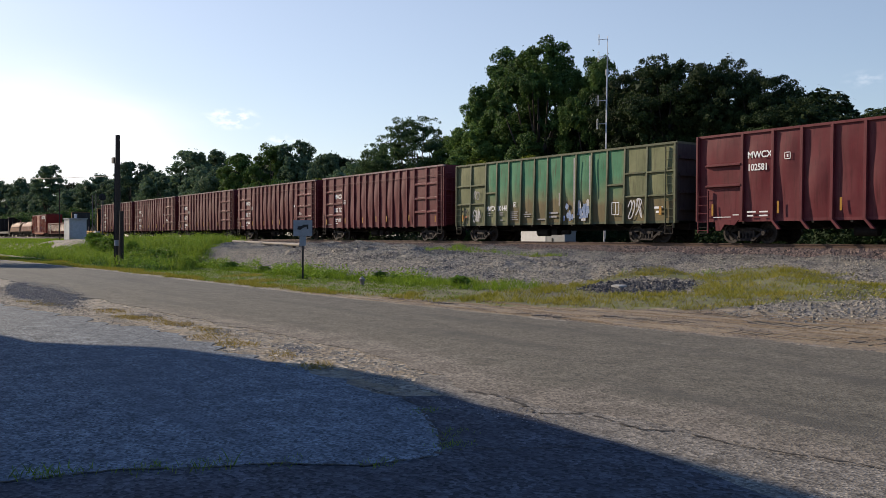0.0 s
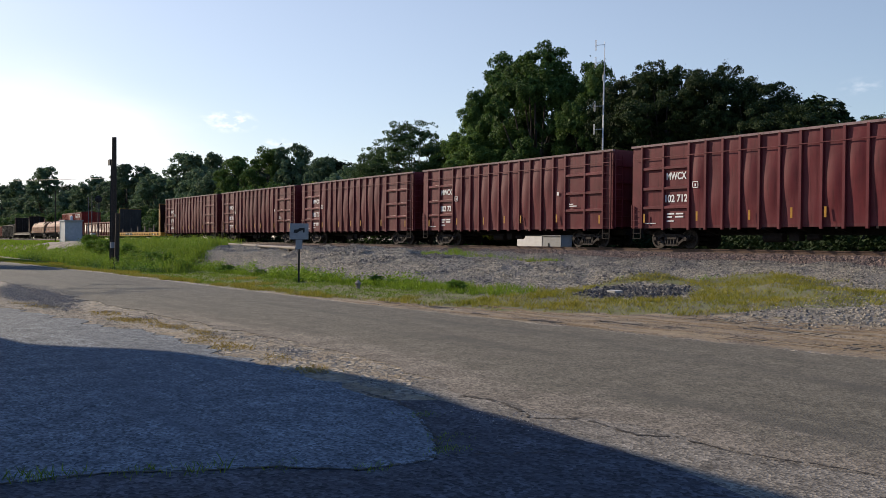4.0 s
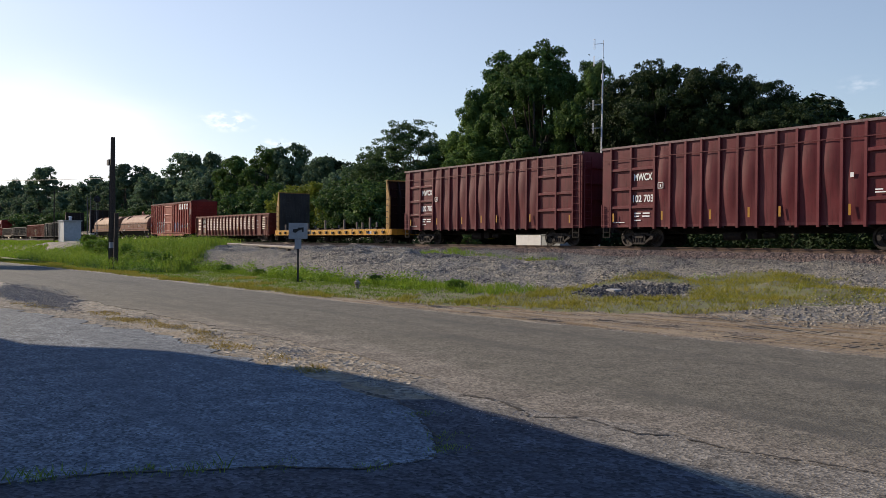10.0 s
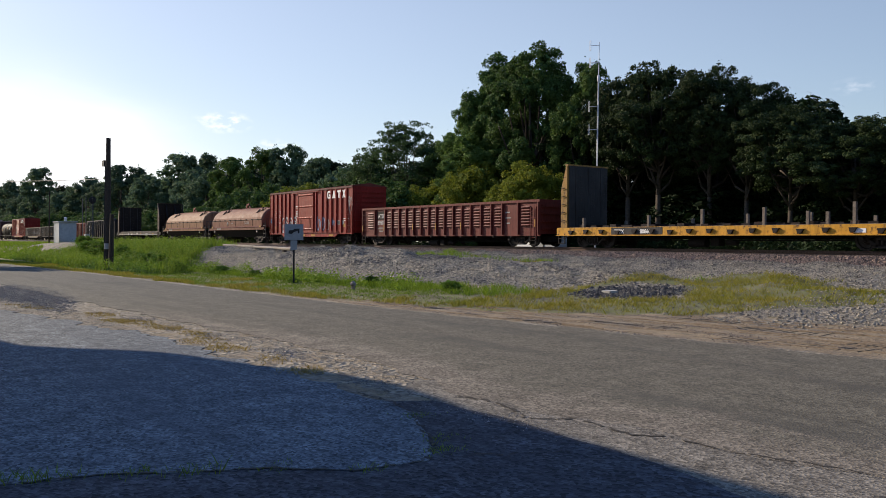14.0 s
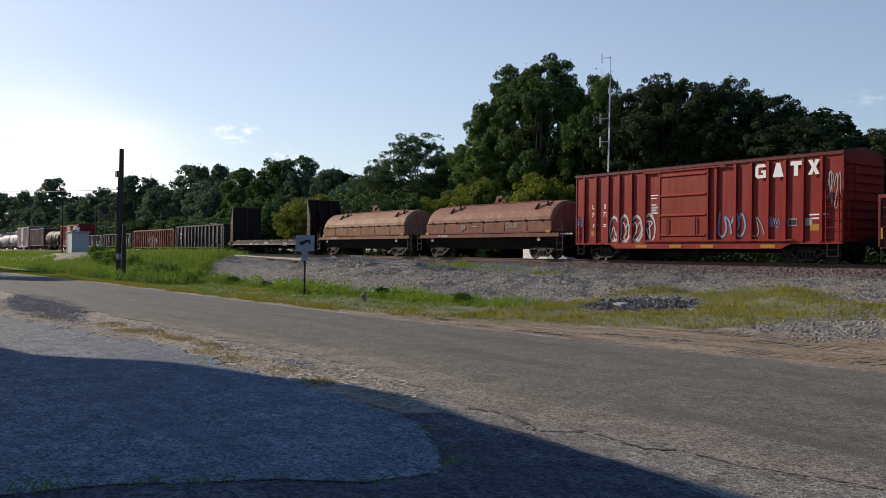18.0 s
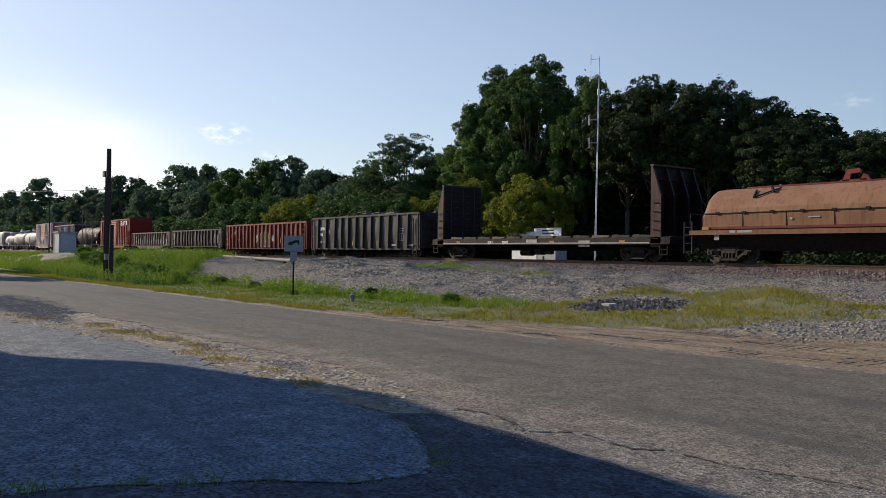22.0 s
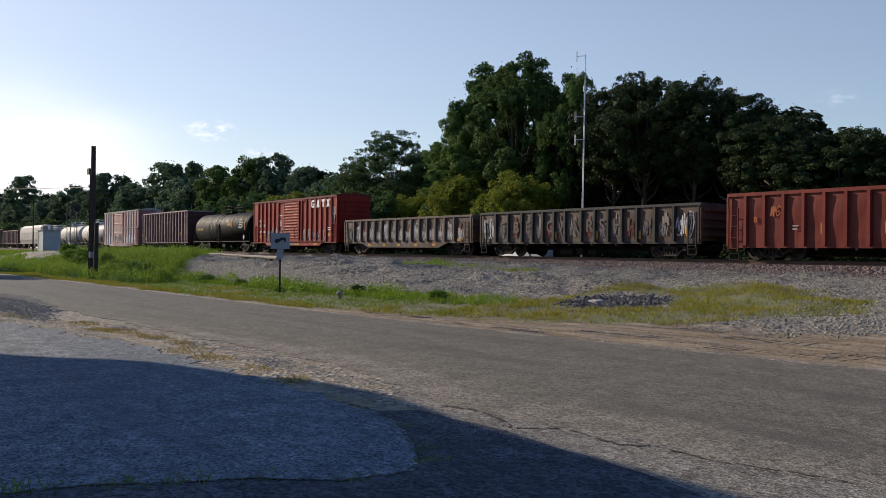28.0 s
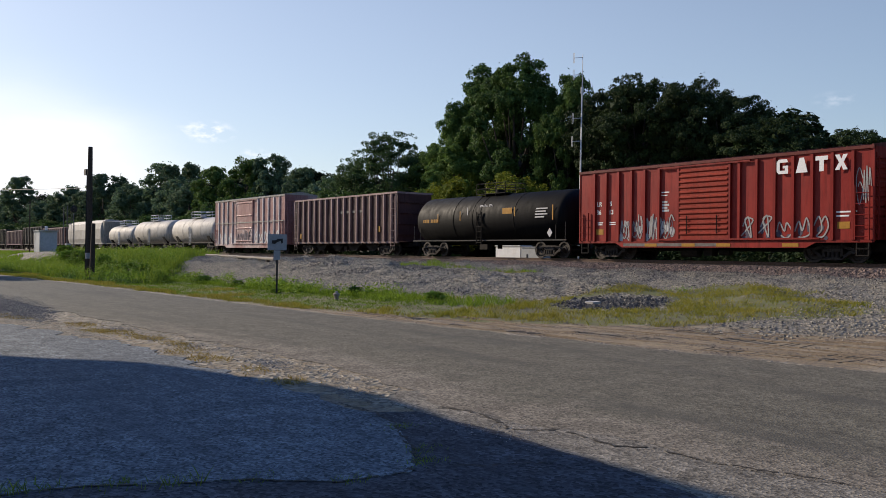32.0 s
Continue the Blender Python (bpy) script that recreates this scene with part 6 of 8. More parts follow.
def wide_gondola(left):
    """Maroon gondola with widely set posts that end in slanted feet."""
    L, zb, zt, half = 17.2, 1.05, 4.72, 1.36
    car = car_thing("gondola_car", "dark red high-sided gondola with wide panels and slanted post feet", left, "rail car")
    posts = [2.35, 3.81, 5.11, 6.4, 7.72, 9.05, 10.4, 11.7, 13.0, 14.4]
    gondola_shell(car, L, zb, zt, half, MAROON, MAROON_TRIM, posts, 0.09)
    rib = rib_mesh("side_post", 0.98, 4.64, 0.12, 0.15, 0.11, MAROON_TRIM)
    post_ribs(car, posts, rib, half)
    foot = Form().prism([(-0.06, 1.0), (0.06, 1.0), (0.42, 0.6), (0.28, 0.6)], "y", -0.22, -0.1).mesh("post_foot")
    foot.materials.append(MAROON_TRIM)
    for x in posts[1:-1]:
        part("post_foot", foot, None, car, at=(x, -half + 0.04, 0))
    for z in (2.48, 3.37):
        part("side_brace", Form().prism([(-half, z - 0.08), (-half - 0.16, z - 0.03), (-half - 0.16, z + 0.03), (-half, z + 0.08)], "x", 0.5, 2.3), MAROON_TRIM, car)
    part("corner_post", Form().box(0, 0.08, -half - 0.16, -half, 0.95, 4.7), MAROON_TRIM, car)
    part("skirt", Form().prism([(1.0, 1.0), (2.2, 1.0), (2.0, 0.78), (1.5, 0.82), (1.3, 0.55), (1.05, 0.55)], "y", -half - 0.12, -half - 0.06), MAROON, car)
    ladder(car, 0.12, -half - 0.14, 0.45, 2.3, 0.5, 5, MAROON_TRIM)
    letters(car, "MWCX", 2.62, 3.58, 0.38, -half - 0.1, wide=0.95)
    letters(car, "102581", 2.62, 3.06, 0.38, -half - 0.1, wide=0.86)
    bars(car, [(2.62, 1.3, 0.42, 0.06), (3.2, 1.3, 0.42, 0.06), (2.62, 1.14, 0.3, 0.06), (3.2, 1.14, 0.4, 0.06), (0.9, 1.12, 0.9, 0.03), (1.9, 1.2, 0.3, 0.04)], -half - 0.1)
    bars(car, [(4.35, 3.42, 0.28, 0.03), (4.35, 3.68, 0.28, 0.03), (4.35, 3.42, 0.03, 0.29), (4.6, 3.42, 0.03, 0.29), (4.46, 3.5, 0.07, 0.12)], -half - 0.1, name="emblem")
    tape(car, [(0.82, 1.2), (4.05, 1.25), (6.75, 1.3), (9.5, 1.3), (12.2, 1.3)], -half - 0.12, 0.09, 0.5)
    common(car, L, zb - 0.12, 2.3, 0.3)


def green_gondola(left):
    L, zb, zt, half = 17.3, 1.04, 4.66, 1.34
    car = car_thing("gondola_car", "old green and olive high-sided gondola with tapered posts and graffiti", left, "rail car")
    posts = [1.5, 2.98, 4.03, 5.13, 6.24, 7.38, 8.46, 9.56, 10.68, 11.82, 12.92, 14.1, 15.52]
    # end panels take dark paint: shade on the ends is put into the colour
    gondola_shell(car, L, zb, zt, half, GREEN_CAR, OLIVE_TRIM, posts, 0.05, end_mat=GREY_CAR)
    rib = rib_mesh("side_post", 0.92, 4.58, 0.1, 0.17, 0.06, OLIVE_TRIM)
    post_ribs(car, posts, rib, half)
    for a, b in ((0.1, 1.45), (1.55, 2.93), (14.15, 15.47), (15.57, 17.2)):
        for z in (2.22, 3.33):
            part("side_brace", Form().prism([(-half, z - 0.07), (-half - 0.11, z - 0.03), (-half - 0.11, z + 0.03), (-half, z + 0.07)], "x", a, b), OLIVE_TRIM, car)
    for a, b in ((3.03, 3.98), (12.97, 14.05)):
        part("side_brace", Form().prism([(-half, 2.75), (-half - 0.11, 2.8), (-half - 0.11, 2.86), (-half, 2.9)], "x", a, b), OLIVE_TRIM, car)
    for x in (0.0, L - 0.08):
        part("corner_post", Form().box(x, x + 0.08, -half - 0.14, -half, 0.92, 4.6), OLIVE_TRIM, car)
    ladder(car, 0.1, -half - 0.12, 0.7, 2.2, 0.45, 4, OLIVE_TRIM)
    ladder(car, L - 0.6, -half - 0.12, 0.7, 4.5, 0.48, 10, OLIVE_TRIM)
    y = -half - 0.075
    bars(car, [(10.62, 1.25, 0.1, 3.1), (11.76, 2.4, 0.1, 2.0), (9.5, 1.9, 0.08, 0.7)], -half - 0.176, GRAF_PALE, "paint_drip")
    blotch(car, 9.75, 10.55, 1.15, 2.0, y, 4, GRAF_BLUE, 5)
    blotch(car, 10.85, 11.7, 1.15, 2.1, y, 5, GRAF_WHITE, 5)
    scrawl(car, 10.9, 11.7, 1.2, 1.95, y - 0.004, 6, GRAF_BLUE, 2, 0.1)
    scrawl(car, 14.35, 15.3, 1.2, 2.1, y, 7, GRAF_WHITE, 2, 0.06)
    scrawl(car, 1.7, 2.5, 1.15, 1.9, y, 8, GRAF_WHITE, 2, 0.05)
    scrawl(car, 1.8, 2.4, 2.5, 3.0, y, 9, GRAF_PALE, 2, 0.04)
    letters(car, "MWCX", 3.08, 1.78, 0.4, -half - 0.06, width=0.86)
    letters(car, "10148", 4.14, 1.78, 0.4, -half - 0.06, width=0.9)
    bars(car, [(3.15, 1.62, 0.3, 0.06), (3.15, 1.5, 0.28, 0.06), (4.3, 1.62, 0.34, 0.06), (4.3, 1.5, 0.3, 0.06), (4.35, 1.2, 0.25, 0.06)]
         + [(5.3, 1.66 - 0.11 * i, 0.66 - 0.1 * (i % 2), 0.045) for i in range(5)] + [(6.6, 1.62, 0.2, 0.05), (6.42, 1.5, 0.7, 0.05), (6.55, 1.38, 0.45, 0.05), (7.6, 1.2, 0.7, 0.06)], -half - 0.06, GRAF_PALE)
    bars(car, [(5.55, 1.95, 0.24, 0.025), (5.55, 2.2, 0.24, 0.025), (5.55, 1.95, 0.025, 0.27), (5.77, 1.95, 0.025, 0.27), (5.63, 2.03, 0.07, 0.1)], -half - 0.06, name="emblem")
    blotch(car, 0.7, 1.3, 1.15, 1.55, y, 14, GRAF_ORANGE, 4)
    scrawl(car, 0.55, 1.35, 1.1, 1.9, y - 0.004, 15, GRAF_BLACK, 2, 0.05)
    bars(car, [(8.6, 1.5, 0.7, 0.1), (8.6, 1.3, 0.6, 0.1)], -half - 0.06, GRAF_PALE)
    bars(car, [(13.25, 1.35, 0.5, 0.03), (13.25, 1.95, 0.5, 0.03), (13.25, 1.35, 0.03, 0.6), (13.72, 1.35, 0.03, 0.6), (13.5, 1.35, 0.03, 0.6)], y, name="emblem")
    tape(car, [(0.62, 1.2), (16.3, 1.3)], -half - 0.1, 0.16, 0.4)
    bars(car, [(16.0, 1.6, 0.5, 0.1), (16.1, 1.4, 0.3, 0.1)], y)
    common(car, L, zb - 0.12, 2.1, 0.3)


PALE_PANEL = paint("bleached_panel", (0.15, 0.125, 0.105), (0.22, 0.19, 0.165), wear=(0.52, 0.7), rust=(0.09, 0.04, 0.025))
OLIVE_TRIM = paint("olive_trim", (0.075, 0.082, 0.045), (0.125, 0.132, 0.075), wear=(0.55, 0.75))


def flat_deck(car, L, z0, z1, mat):
    part("deck", Form().box(0.05, L - 0.05, -1.32, 1.32, z1 - 0.07, z1 + 0.02), DECK_WOOD, car, "weathered plank deck")
    for s in (-1, 1):
        y = s * 1.42
        f = Form().box(0, L, y - 0.05, y + 0.05, z0, z1)
        f.box(0, L, y - 0.12, y + 0.12, z0, z0 + 0.04)
        part("side_sill", f, mat, car)
    for x in (0.0, L - 0.12):
        part("end_sill", Form().box(x, x + 0.12, -1.37, 1.37, z0, z1), mat, car)


def bulkhead(car, x, s, z0, z1, depth, frame_mat, face_mat):
    """Upright end wall, open braced frame outside and boarded face inside; s points to the deck."""
    t = part("bulkhead", Form().box(min(x, x + s * 0.06), max(x, x + s * 0.06), -1.36, 1.36, z0, z1), face_mat, car, "boarded bulkhead wall")
    knee = z0 + 0.62 * (z1 - z0)
    # only the near brace keeps frame_mat; shade on the rest is in face_mat
    for y in (-1.42, -0.5, 0.5, 1.42):
        part("bulkhead_brace", Form().prism([(x, z1), (x - s * 0.08, z1), (x - s * depth, knee), (x - s * depth, z0), (x, z0)], "y", y - 0.05, y + 0.05), frame_mat if y < -1 else face_mat, t)
    part("bulkhead_cap", Form().box(min(x + s * 0.07, x - s * 0.16), max(x + s * 0.07, x - s * 0.16), -1.47, 1.47, z1, z1 + 0.08), frame_mat, t)
    f = Form()
    for k in range(5):
        z = z0 + (z1 - z0) * (k + 1) / 6
        f.box(min(x, x - s * 0.1), max(x, x - s * 0.1), -1.36, 1.36, z, z + 0.08)
    part("bulkhead_rail", f, face_mat, t)
    for k in range(5):
        z = z0 + 0.35 + k * 0.42
        part("rung", Form().tube((x - s * depth * 0.15, -1.52, z + 0.04), (x - s * depth * 0.85, -1.52, z), 0.018, n=6), UNDER, t)
    g = Form()
    for y in (-0.9, 0.0, 0.9):
        g.box(min(x + s * 0.06, x + s * 0.09), max(x + s * 0.06, x + s * 0.09), y - 0.02, y + 0.02, z0, z1 - 0.05)
        for k in range(9):
            z = z0 + 0.3 + k * (z1 - z0 - 0.5) / 9
            g.box(min(x + s * 0.06, x + s * 0.085), max(x + s * 0.06, x + s * 0.085), y + 0.2, y + 0.5, z, z + 0.03)
    part("bulkhead_strips", g, GREY_CAR, t)


def yellow_flat(left):
    L, z0, z1 = 19.45, 0.60, 1.02
    car = car_thing("bulkhead_flat_car", "yellow bulkhead flat car, empty, with stake posts on its deck", left, "rail car")
    flat_deck(car, L, z0, z1, YELLOW)
    bulkhead(car, 0.75, 1, z1, 4.25, 0.45, YELLOW_DULL, GREY_CAR)
    # right wall, inner braces and rails dark: their shade is put into colour
    bulkhead(car, L - 0.75, -1, z1, 4.35, 0.45, YELLOW_DULL, DARK_FLAT)
    for x, h in ((1.75, 0.5), (6.05, 0.55), (9.12, 0.75), (12.23, 0.75), (14.19, 0.55), (15.02, 0.5), (16.1, 0.85)):
        part("stake", Form().box(x, x + 0.12, -1.34, -1.22, z1, z1 + h), DECK_WOOD, car)
        part("stake", Form().box(x + 0.5, x + 0.62, 1.22, 1.34, z1, z1 + h * 0.8), DECK_WOOD, car)
    pocket = Form().prism([(-0.16, 0.86), (0.16, 0.86), (0.05, 0.68), (-0.1, 0.66)], "y", -1.56, -1.47).mesh("stake_pocket")
    pocket.materials.append(DARK_FLAT)
    for k in range(17):
        part("stake_pocket", pocket, None, car, at=(1.1 + k * 1.08, 0, 0.04 if k % 3 else 0.0))
    f = Form()
    for k in range(24):
        x = 1.4 + k * 0.7 + 0.2 * math.sin(k * 7.1)
        f.box(x, x + 0.4, -1.2 + 0.2 * math.sin(k * 3.3), 1.0, z1 + 0.02, z1 + 0.1 + 0.05 * (k % 3 == 0))
    part("deck_riser", f, DARK_FLAT, car, "dark worn timber risers across the deck")
    part("dark_patch", Form().box(3.9, 7.1, -1.476, -1.471, z0 + 0.06, z1 - 0.02), GREY_CAR, car)
    letters(car, "TTPX", 4.1, 0.72, 0.26, -1.482)
    letters(car, "80860", 5.75, 0.72, 0.26, -1.482)
    bars(car, [(16.2, 0.7, 0.5, 0.16)], -1.48)
    common(car, L, z0 + 0.1, 2.2, 0.25)


def dark_flat(left):
    L, z0, z1 = 19.1, 0.82, 1.16
    car = car_thing("bulkhead_flat_car", "dark rusty bulkhead flat car, empty, with lumber strips along its deck", left, "rail car")
    flat_deck(car, L, z0, z1, DARK_FLAT)
    bulkhead(car, 1.15, 1, z0 - 0.1, 4.48, 0.6, RUST_FRAME, DARK_FLAT)
    bulkhead(car, L - 1.15, -1, z0 - 0.1, 4.48, 0.6, RUST_FRAME, DARK_FLAT)
    part("deck_edge", Form().box(1.2, L - 1.2, -1.482, -1.472, z0 + 0.02, z0 + 0.1), GRAF_PALE, car)
    for k in range(12):
        x = 1.9 + k * 1.35
        part("deck_strap", Form().prism([(x, z1), (x + 1.15, z1 + 0.02), (x + 1.2, z1 + 0.1), (x + 0.05, z1 + 0.13)], "y", -1.4, -1.24), GREY_CAR if k % 3 else DECK_WOOD, car)
        part("deck_riser", Form().box(x, x + 0.25, -1.2, 1.2, z1 + 0.02, z1 + 0.14), DECK_WOOD, car)
    letters(car, "IDRY", 5.7, 0.86, 0.22, -1.49)
    letters(car, "70002", 7.0, 0.86, 0.22, -1.49)
    bars(car, [(13.2, 0.72, 0.8, 0.3)], -1.488, GRAF_PALE)
    bars(car, [(9.1, 0.9, 0.9, 0.2)], -1.488, GRAF_PALE)
    tape(car, [(2.6, 0.9), (11.0, 0.9), (16.0, 0.9)], -1.475, 0.35, 0.12)
    common(car, L, z0, 2.3, 0.3)


RUST_FRAME = paint("rusty_frame", (0.026, 0.015, 0.012), (0.05, 0.027, 0.02), wear=(0.56, 0.72), rust=(0.11, 0.045, 0.02))


def plain_gondola(left, right, zb, zt, mat, trim, posts, label, depth=0.14, belly=0.0, bulge=0.04, chord=0.12, taper=0.0):
    L, half = right - left, 1.42
    car = car_thing("gondola_car", label, left, "rail car")
    gondola_shell(car, L, zb, zt, half - 0.06, mat, trim, posts, bulge, chord=chord)
    rib = rib_mesh("side_post", zb - 0.02, zt - chord, 0.13, depth - taper, depth, trim)
    post_ribs(car, posts, rib, half - 0.06)
    for x in (0.0, L - 0.08):
        part("corner_post", Form().box(x, x + 0.08, -half - 0.08, -half, zb - 0.05, zt - chord), trim, car)
    if belly:
        part("belly_sill", Form().prism([(2.4, zb - 0.12), (L - 2.4, zb - 0.12), (L - 3.3, zb - 0.12 - belly), (3.3, zb - 0.12 - belly)], "y", -half - 0.04, -half + 0.06), mat, car)
    ladder(car, 0.1, -half - 0.07, zb - 0.3, zt - 0.6, 0.42, 4, trim)
    ladder(car, L - 0.6, -half - 0.07, zb - 0.3, zt - 0.4, 0.42, 5, trim)
    common(car, L, zb - 0.12, 1.9, 0.3)
    return car, L, half


def louver_gondola(left):
    """Low red gondola whose panels are pressed in stacked horizontal corrugations."""
    posts = [1.74, 3.14, 4.02, 4.97, 5.82, 6.72, 7.6, 8.49, 9.36, 10.26, 11.19, 12.08, 12.99, 13.99, 14.98, 15.98, 17.38]
    L, zb, zt, half = 19.12, 0.72, 2.6, 1.3
    car = car_thing("gondola_car", "low red gondola with pressed corrugated side panels", left, "rail car")
    gondola_shell(car, L, zb, zt, half, OXIDE, OXIDE, posts, 0.01, chord=0.14)
    rib = rib_mesh("side_post", zb - 0.05, zt - 0.14, 0.09, 0.13, 0.13, OXIDE)
    post_ribs(car, posts, rib, half)
    # one pressed louver, a metre long, rounded off at both ends
    press = Form()
    rows = [(0.0, 0.25), (0.05, 0.8), (0.14, 1.0), (0.86, 1.0), (0.95, 0.8), (1.0, 0.25)]
    pts = [(x, y * k, z * k) for x, k in rows for y, z in ((0.01, -0.06), (-0.09, -0.045), (-0.1, -0.02), (-0.06, 0.03), (0.01, 0.07))]
    press.add(pts, [(5 * i + j, 5 * i + 5 + j, 5 * i + 6 + j, 5 * i + 1 + j) for i in range(5) for j in range(4)] + [(0, 1, 2, 3, 4), (29, 28, 27, 26, 25)])
    press = press.mesh("corrugation")
    press.materials.append(OXIDE)
    for a, b in [(0.72, 1.62)] + [(p + 0.24, q - 0.07) for p, q in zip(posts[1:-2], posts[2:-1])] + [(17.6, 18.4)]:
        for k in range(7):
            part("corrugation", press, None, car, at=Matrix.Translation((a, -half - 0.005, 1.22 + k * 0.165)) @ Matrix.Diagonal((b - a, 1, 1, 1)))
    part("paint_patch", Form().box(1.98, 3.04, -half - 0.024, -half - 0.012, 1.76, 2.34), UNDER, car)
    letters(car, "ATSF", 2.1, 1.87, 0.41, -half - 0.03, GRAF_WHITE, width=0.88)
    letters(car, "69507", 2.07, 1.42, 0.38, -half - 0.022, GRAF_WHITE, width=0.94)
    bars(car, [(2.2, 1.22, 0.6, 0.035), (2.1, 1.12, 0.8, 0.035), (2.2, 1.02, 0.7, 0.035), (2.25, 0.92, 0.5, 0.035)], -half - 0.02, GRAF_PALE)
    bars(car, [(16.2, 1.9, 0.4, 0.08), (16.2, 1.6, 0.5, 0.06), (16.3, 1.3, 0.3, 0.06)], -half - 0.02, GRAF_PALE)
    ladder(car, L - 0.6, -half - 0.13, zb - 0.3, zt - 0.4, 0.42, 5, OXIDE)
    for z in (1.05, 1.4, 1.75, 2.1):
        part("grab_iron", Form().box(0.14, 0.6, -half - 0.1, -half - 0.075, z, z + 0.025).box(0.14, 0.165, -half - 0.09, -half, z, z + 0.025).box(0.575, 0.6, -half - 0.09, -half, z, z + 0.025), OXIDE, car)
    tape(car, [(0.1, 0.95), (3.02, 1.0), (6.66, 1.0), (9.3, 1.0), (12.02, 1.0), (18.82, 1.1)], -half - 0.134, 0.08, 0.42)
    for x in (0.0, L - 0.08):
        part("corner_post", Form().box(x, x + 0.08, -half - 0.13, -half, zb - 0.05, zt - 0.14), OXIDE, car)
    common(car, L, zb - 0.12, 1.9, 0.3)


def boxcar(left, L, number, style, ribs, door, zb, zt, mat, door_mat, label, roof_mat):
    half = 1.44
    car = car_thing("boxcar", label, left, "rail car")
    side = Form().box(0, L, -half, half, zb, zt)
    part("body", side, mat, car)
    rib = rib_mesh("side_post", zb, zt - 0.14, 0.12, 0.09, 0.09, WORN_WHITE if style == "pink" else mat)
    post_ribs(car, ribs, rib, half)
    for s in (-1, 1):
        part("eave", Form().box(-0.05, L + 0.05, s * half - 0.06, s * half + 0.06, zt - 0.1, zt + 0.02), roof_mat, car)
        part("side_sill", Form().box(0, L, s * half - 0.05, s * half + 0.05, zb - 0.1, zb), mat, car)
    part("deep_sill", Form().prism([(2.4, zb - 0.1), (L - 2.2, zb - 0.1), (L - 2.6, zb - 0.3), (2.8, zb - 0.3)], "y", -half - 0.05, -half + 0.03), mat, car)
    rf = Form()
    for k in range(int(L / 0.95)):
        x = k * L / int(L / 0.95)
        rf.prism([(-half, zt), (half, zt), (half, zt + 0.03), (0, zt + 0.22), (-half, zt + 0.03)], "x", x, x + L / int(L / 0.95) - 0.06)
        rf.prism([(-half, zt), (half, zt), (half, zt + 0.06), (0, zt + 0.26), (-half, zt + 0.06)], "x", x + L / int(L / 0.95) - 0.06, x + L / int(L / 0.95))
    part("roof", rf, roof_mat, car)
    for x, s in ((0, -1), (L, 1)):
        e = Form()
        for k in range(9):
            z = zb + 0.2 + k * (zt - zb - 0.3) / 9
            e.prism([(-half + 0.1, z), (half - 0.1, z), (half - 0.1, z + 0.2), (-half + 0.1, z + 0.2)], "x", min(x, x + s * 0.07), max(x, x + s * 0.07))
        part("end_corrugation", e, mat, car)
        part("corner_post", Form().box(min(x, x + s * 0.05), max(x, x + s * 0.05), -half - 0.03, -half + 0.06, zb - 0.1, zt), mat, car)
    d0, d1 = door
    dr = part("door", Form().box(d0, d1, -half - 0.075, -half, zb + 0.06, zt - 0.2), door_mat, car)
    slat = Form().prism([(0.0, -0.07), (-0.05, -0.02), (-0.05, 0.03), (0.0, 0.07)], "x", d0 + 0.08, d1 - 0.08).mesh("door_corrugation")
    slat.materials.append(door_mat)
    n = 13
    for k in range(n):
        if style in ("pink", "plain") and k % 4:
            continue
        part("door_corrugation", slat, None, dr, at=(0, -half - 0.075, zb + 0.3 + k * (zt - zb - 0.7) / (n - 1)))
    for x in (d0, d1):
        part("door_post", Form().box(x - 0.05, x + 0.05, -half - 0.1, -half, zb, zt - 0.14), mat, car)
    for z in (zb + 0.02, zt - 0.2):
        part("door_track", Form().box(max(0.2, d0 - 1.0), min(L - 0.2, d1 + 1.0) if z > 2 else L - 2.0, -half - 0.13, -half - 0.06, z, z + 0.07), mat, car)
    for x in (d0 + 0.5, d1 - 0.6):
        part("door_lock_bar", Form().tube((x, -half - 0.12, zb + 0.3), (x, -half - 0.12, zb + 1.1), 0.02, n=6), UNDER, dr)
    ladder(car, 0.1, -half - 0.1, zb, zb + 1.4, 0.5, 4, mat)
    ladder(car, L - 0.62, -half - 0.1, zb, zb + 2.0, 0.5, 5, mat)
    ladder(car, L + 0.12, -half + 0.2, zb, zt - 0.4, 0.45, 9, mat, "y")
    common(car, L, zb - 0.1, 1.75, 0.35)
    return car, half


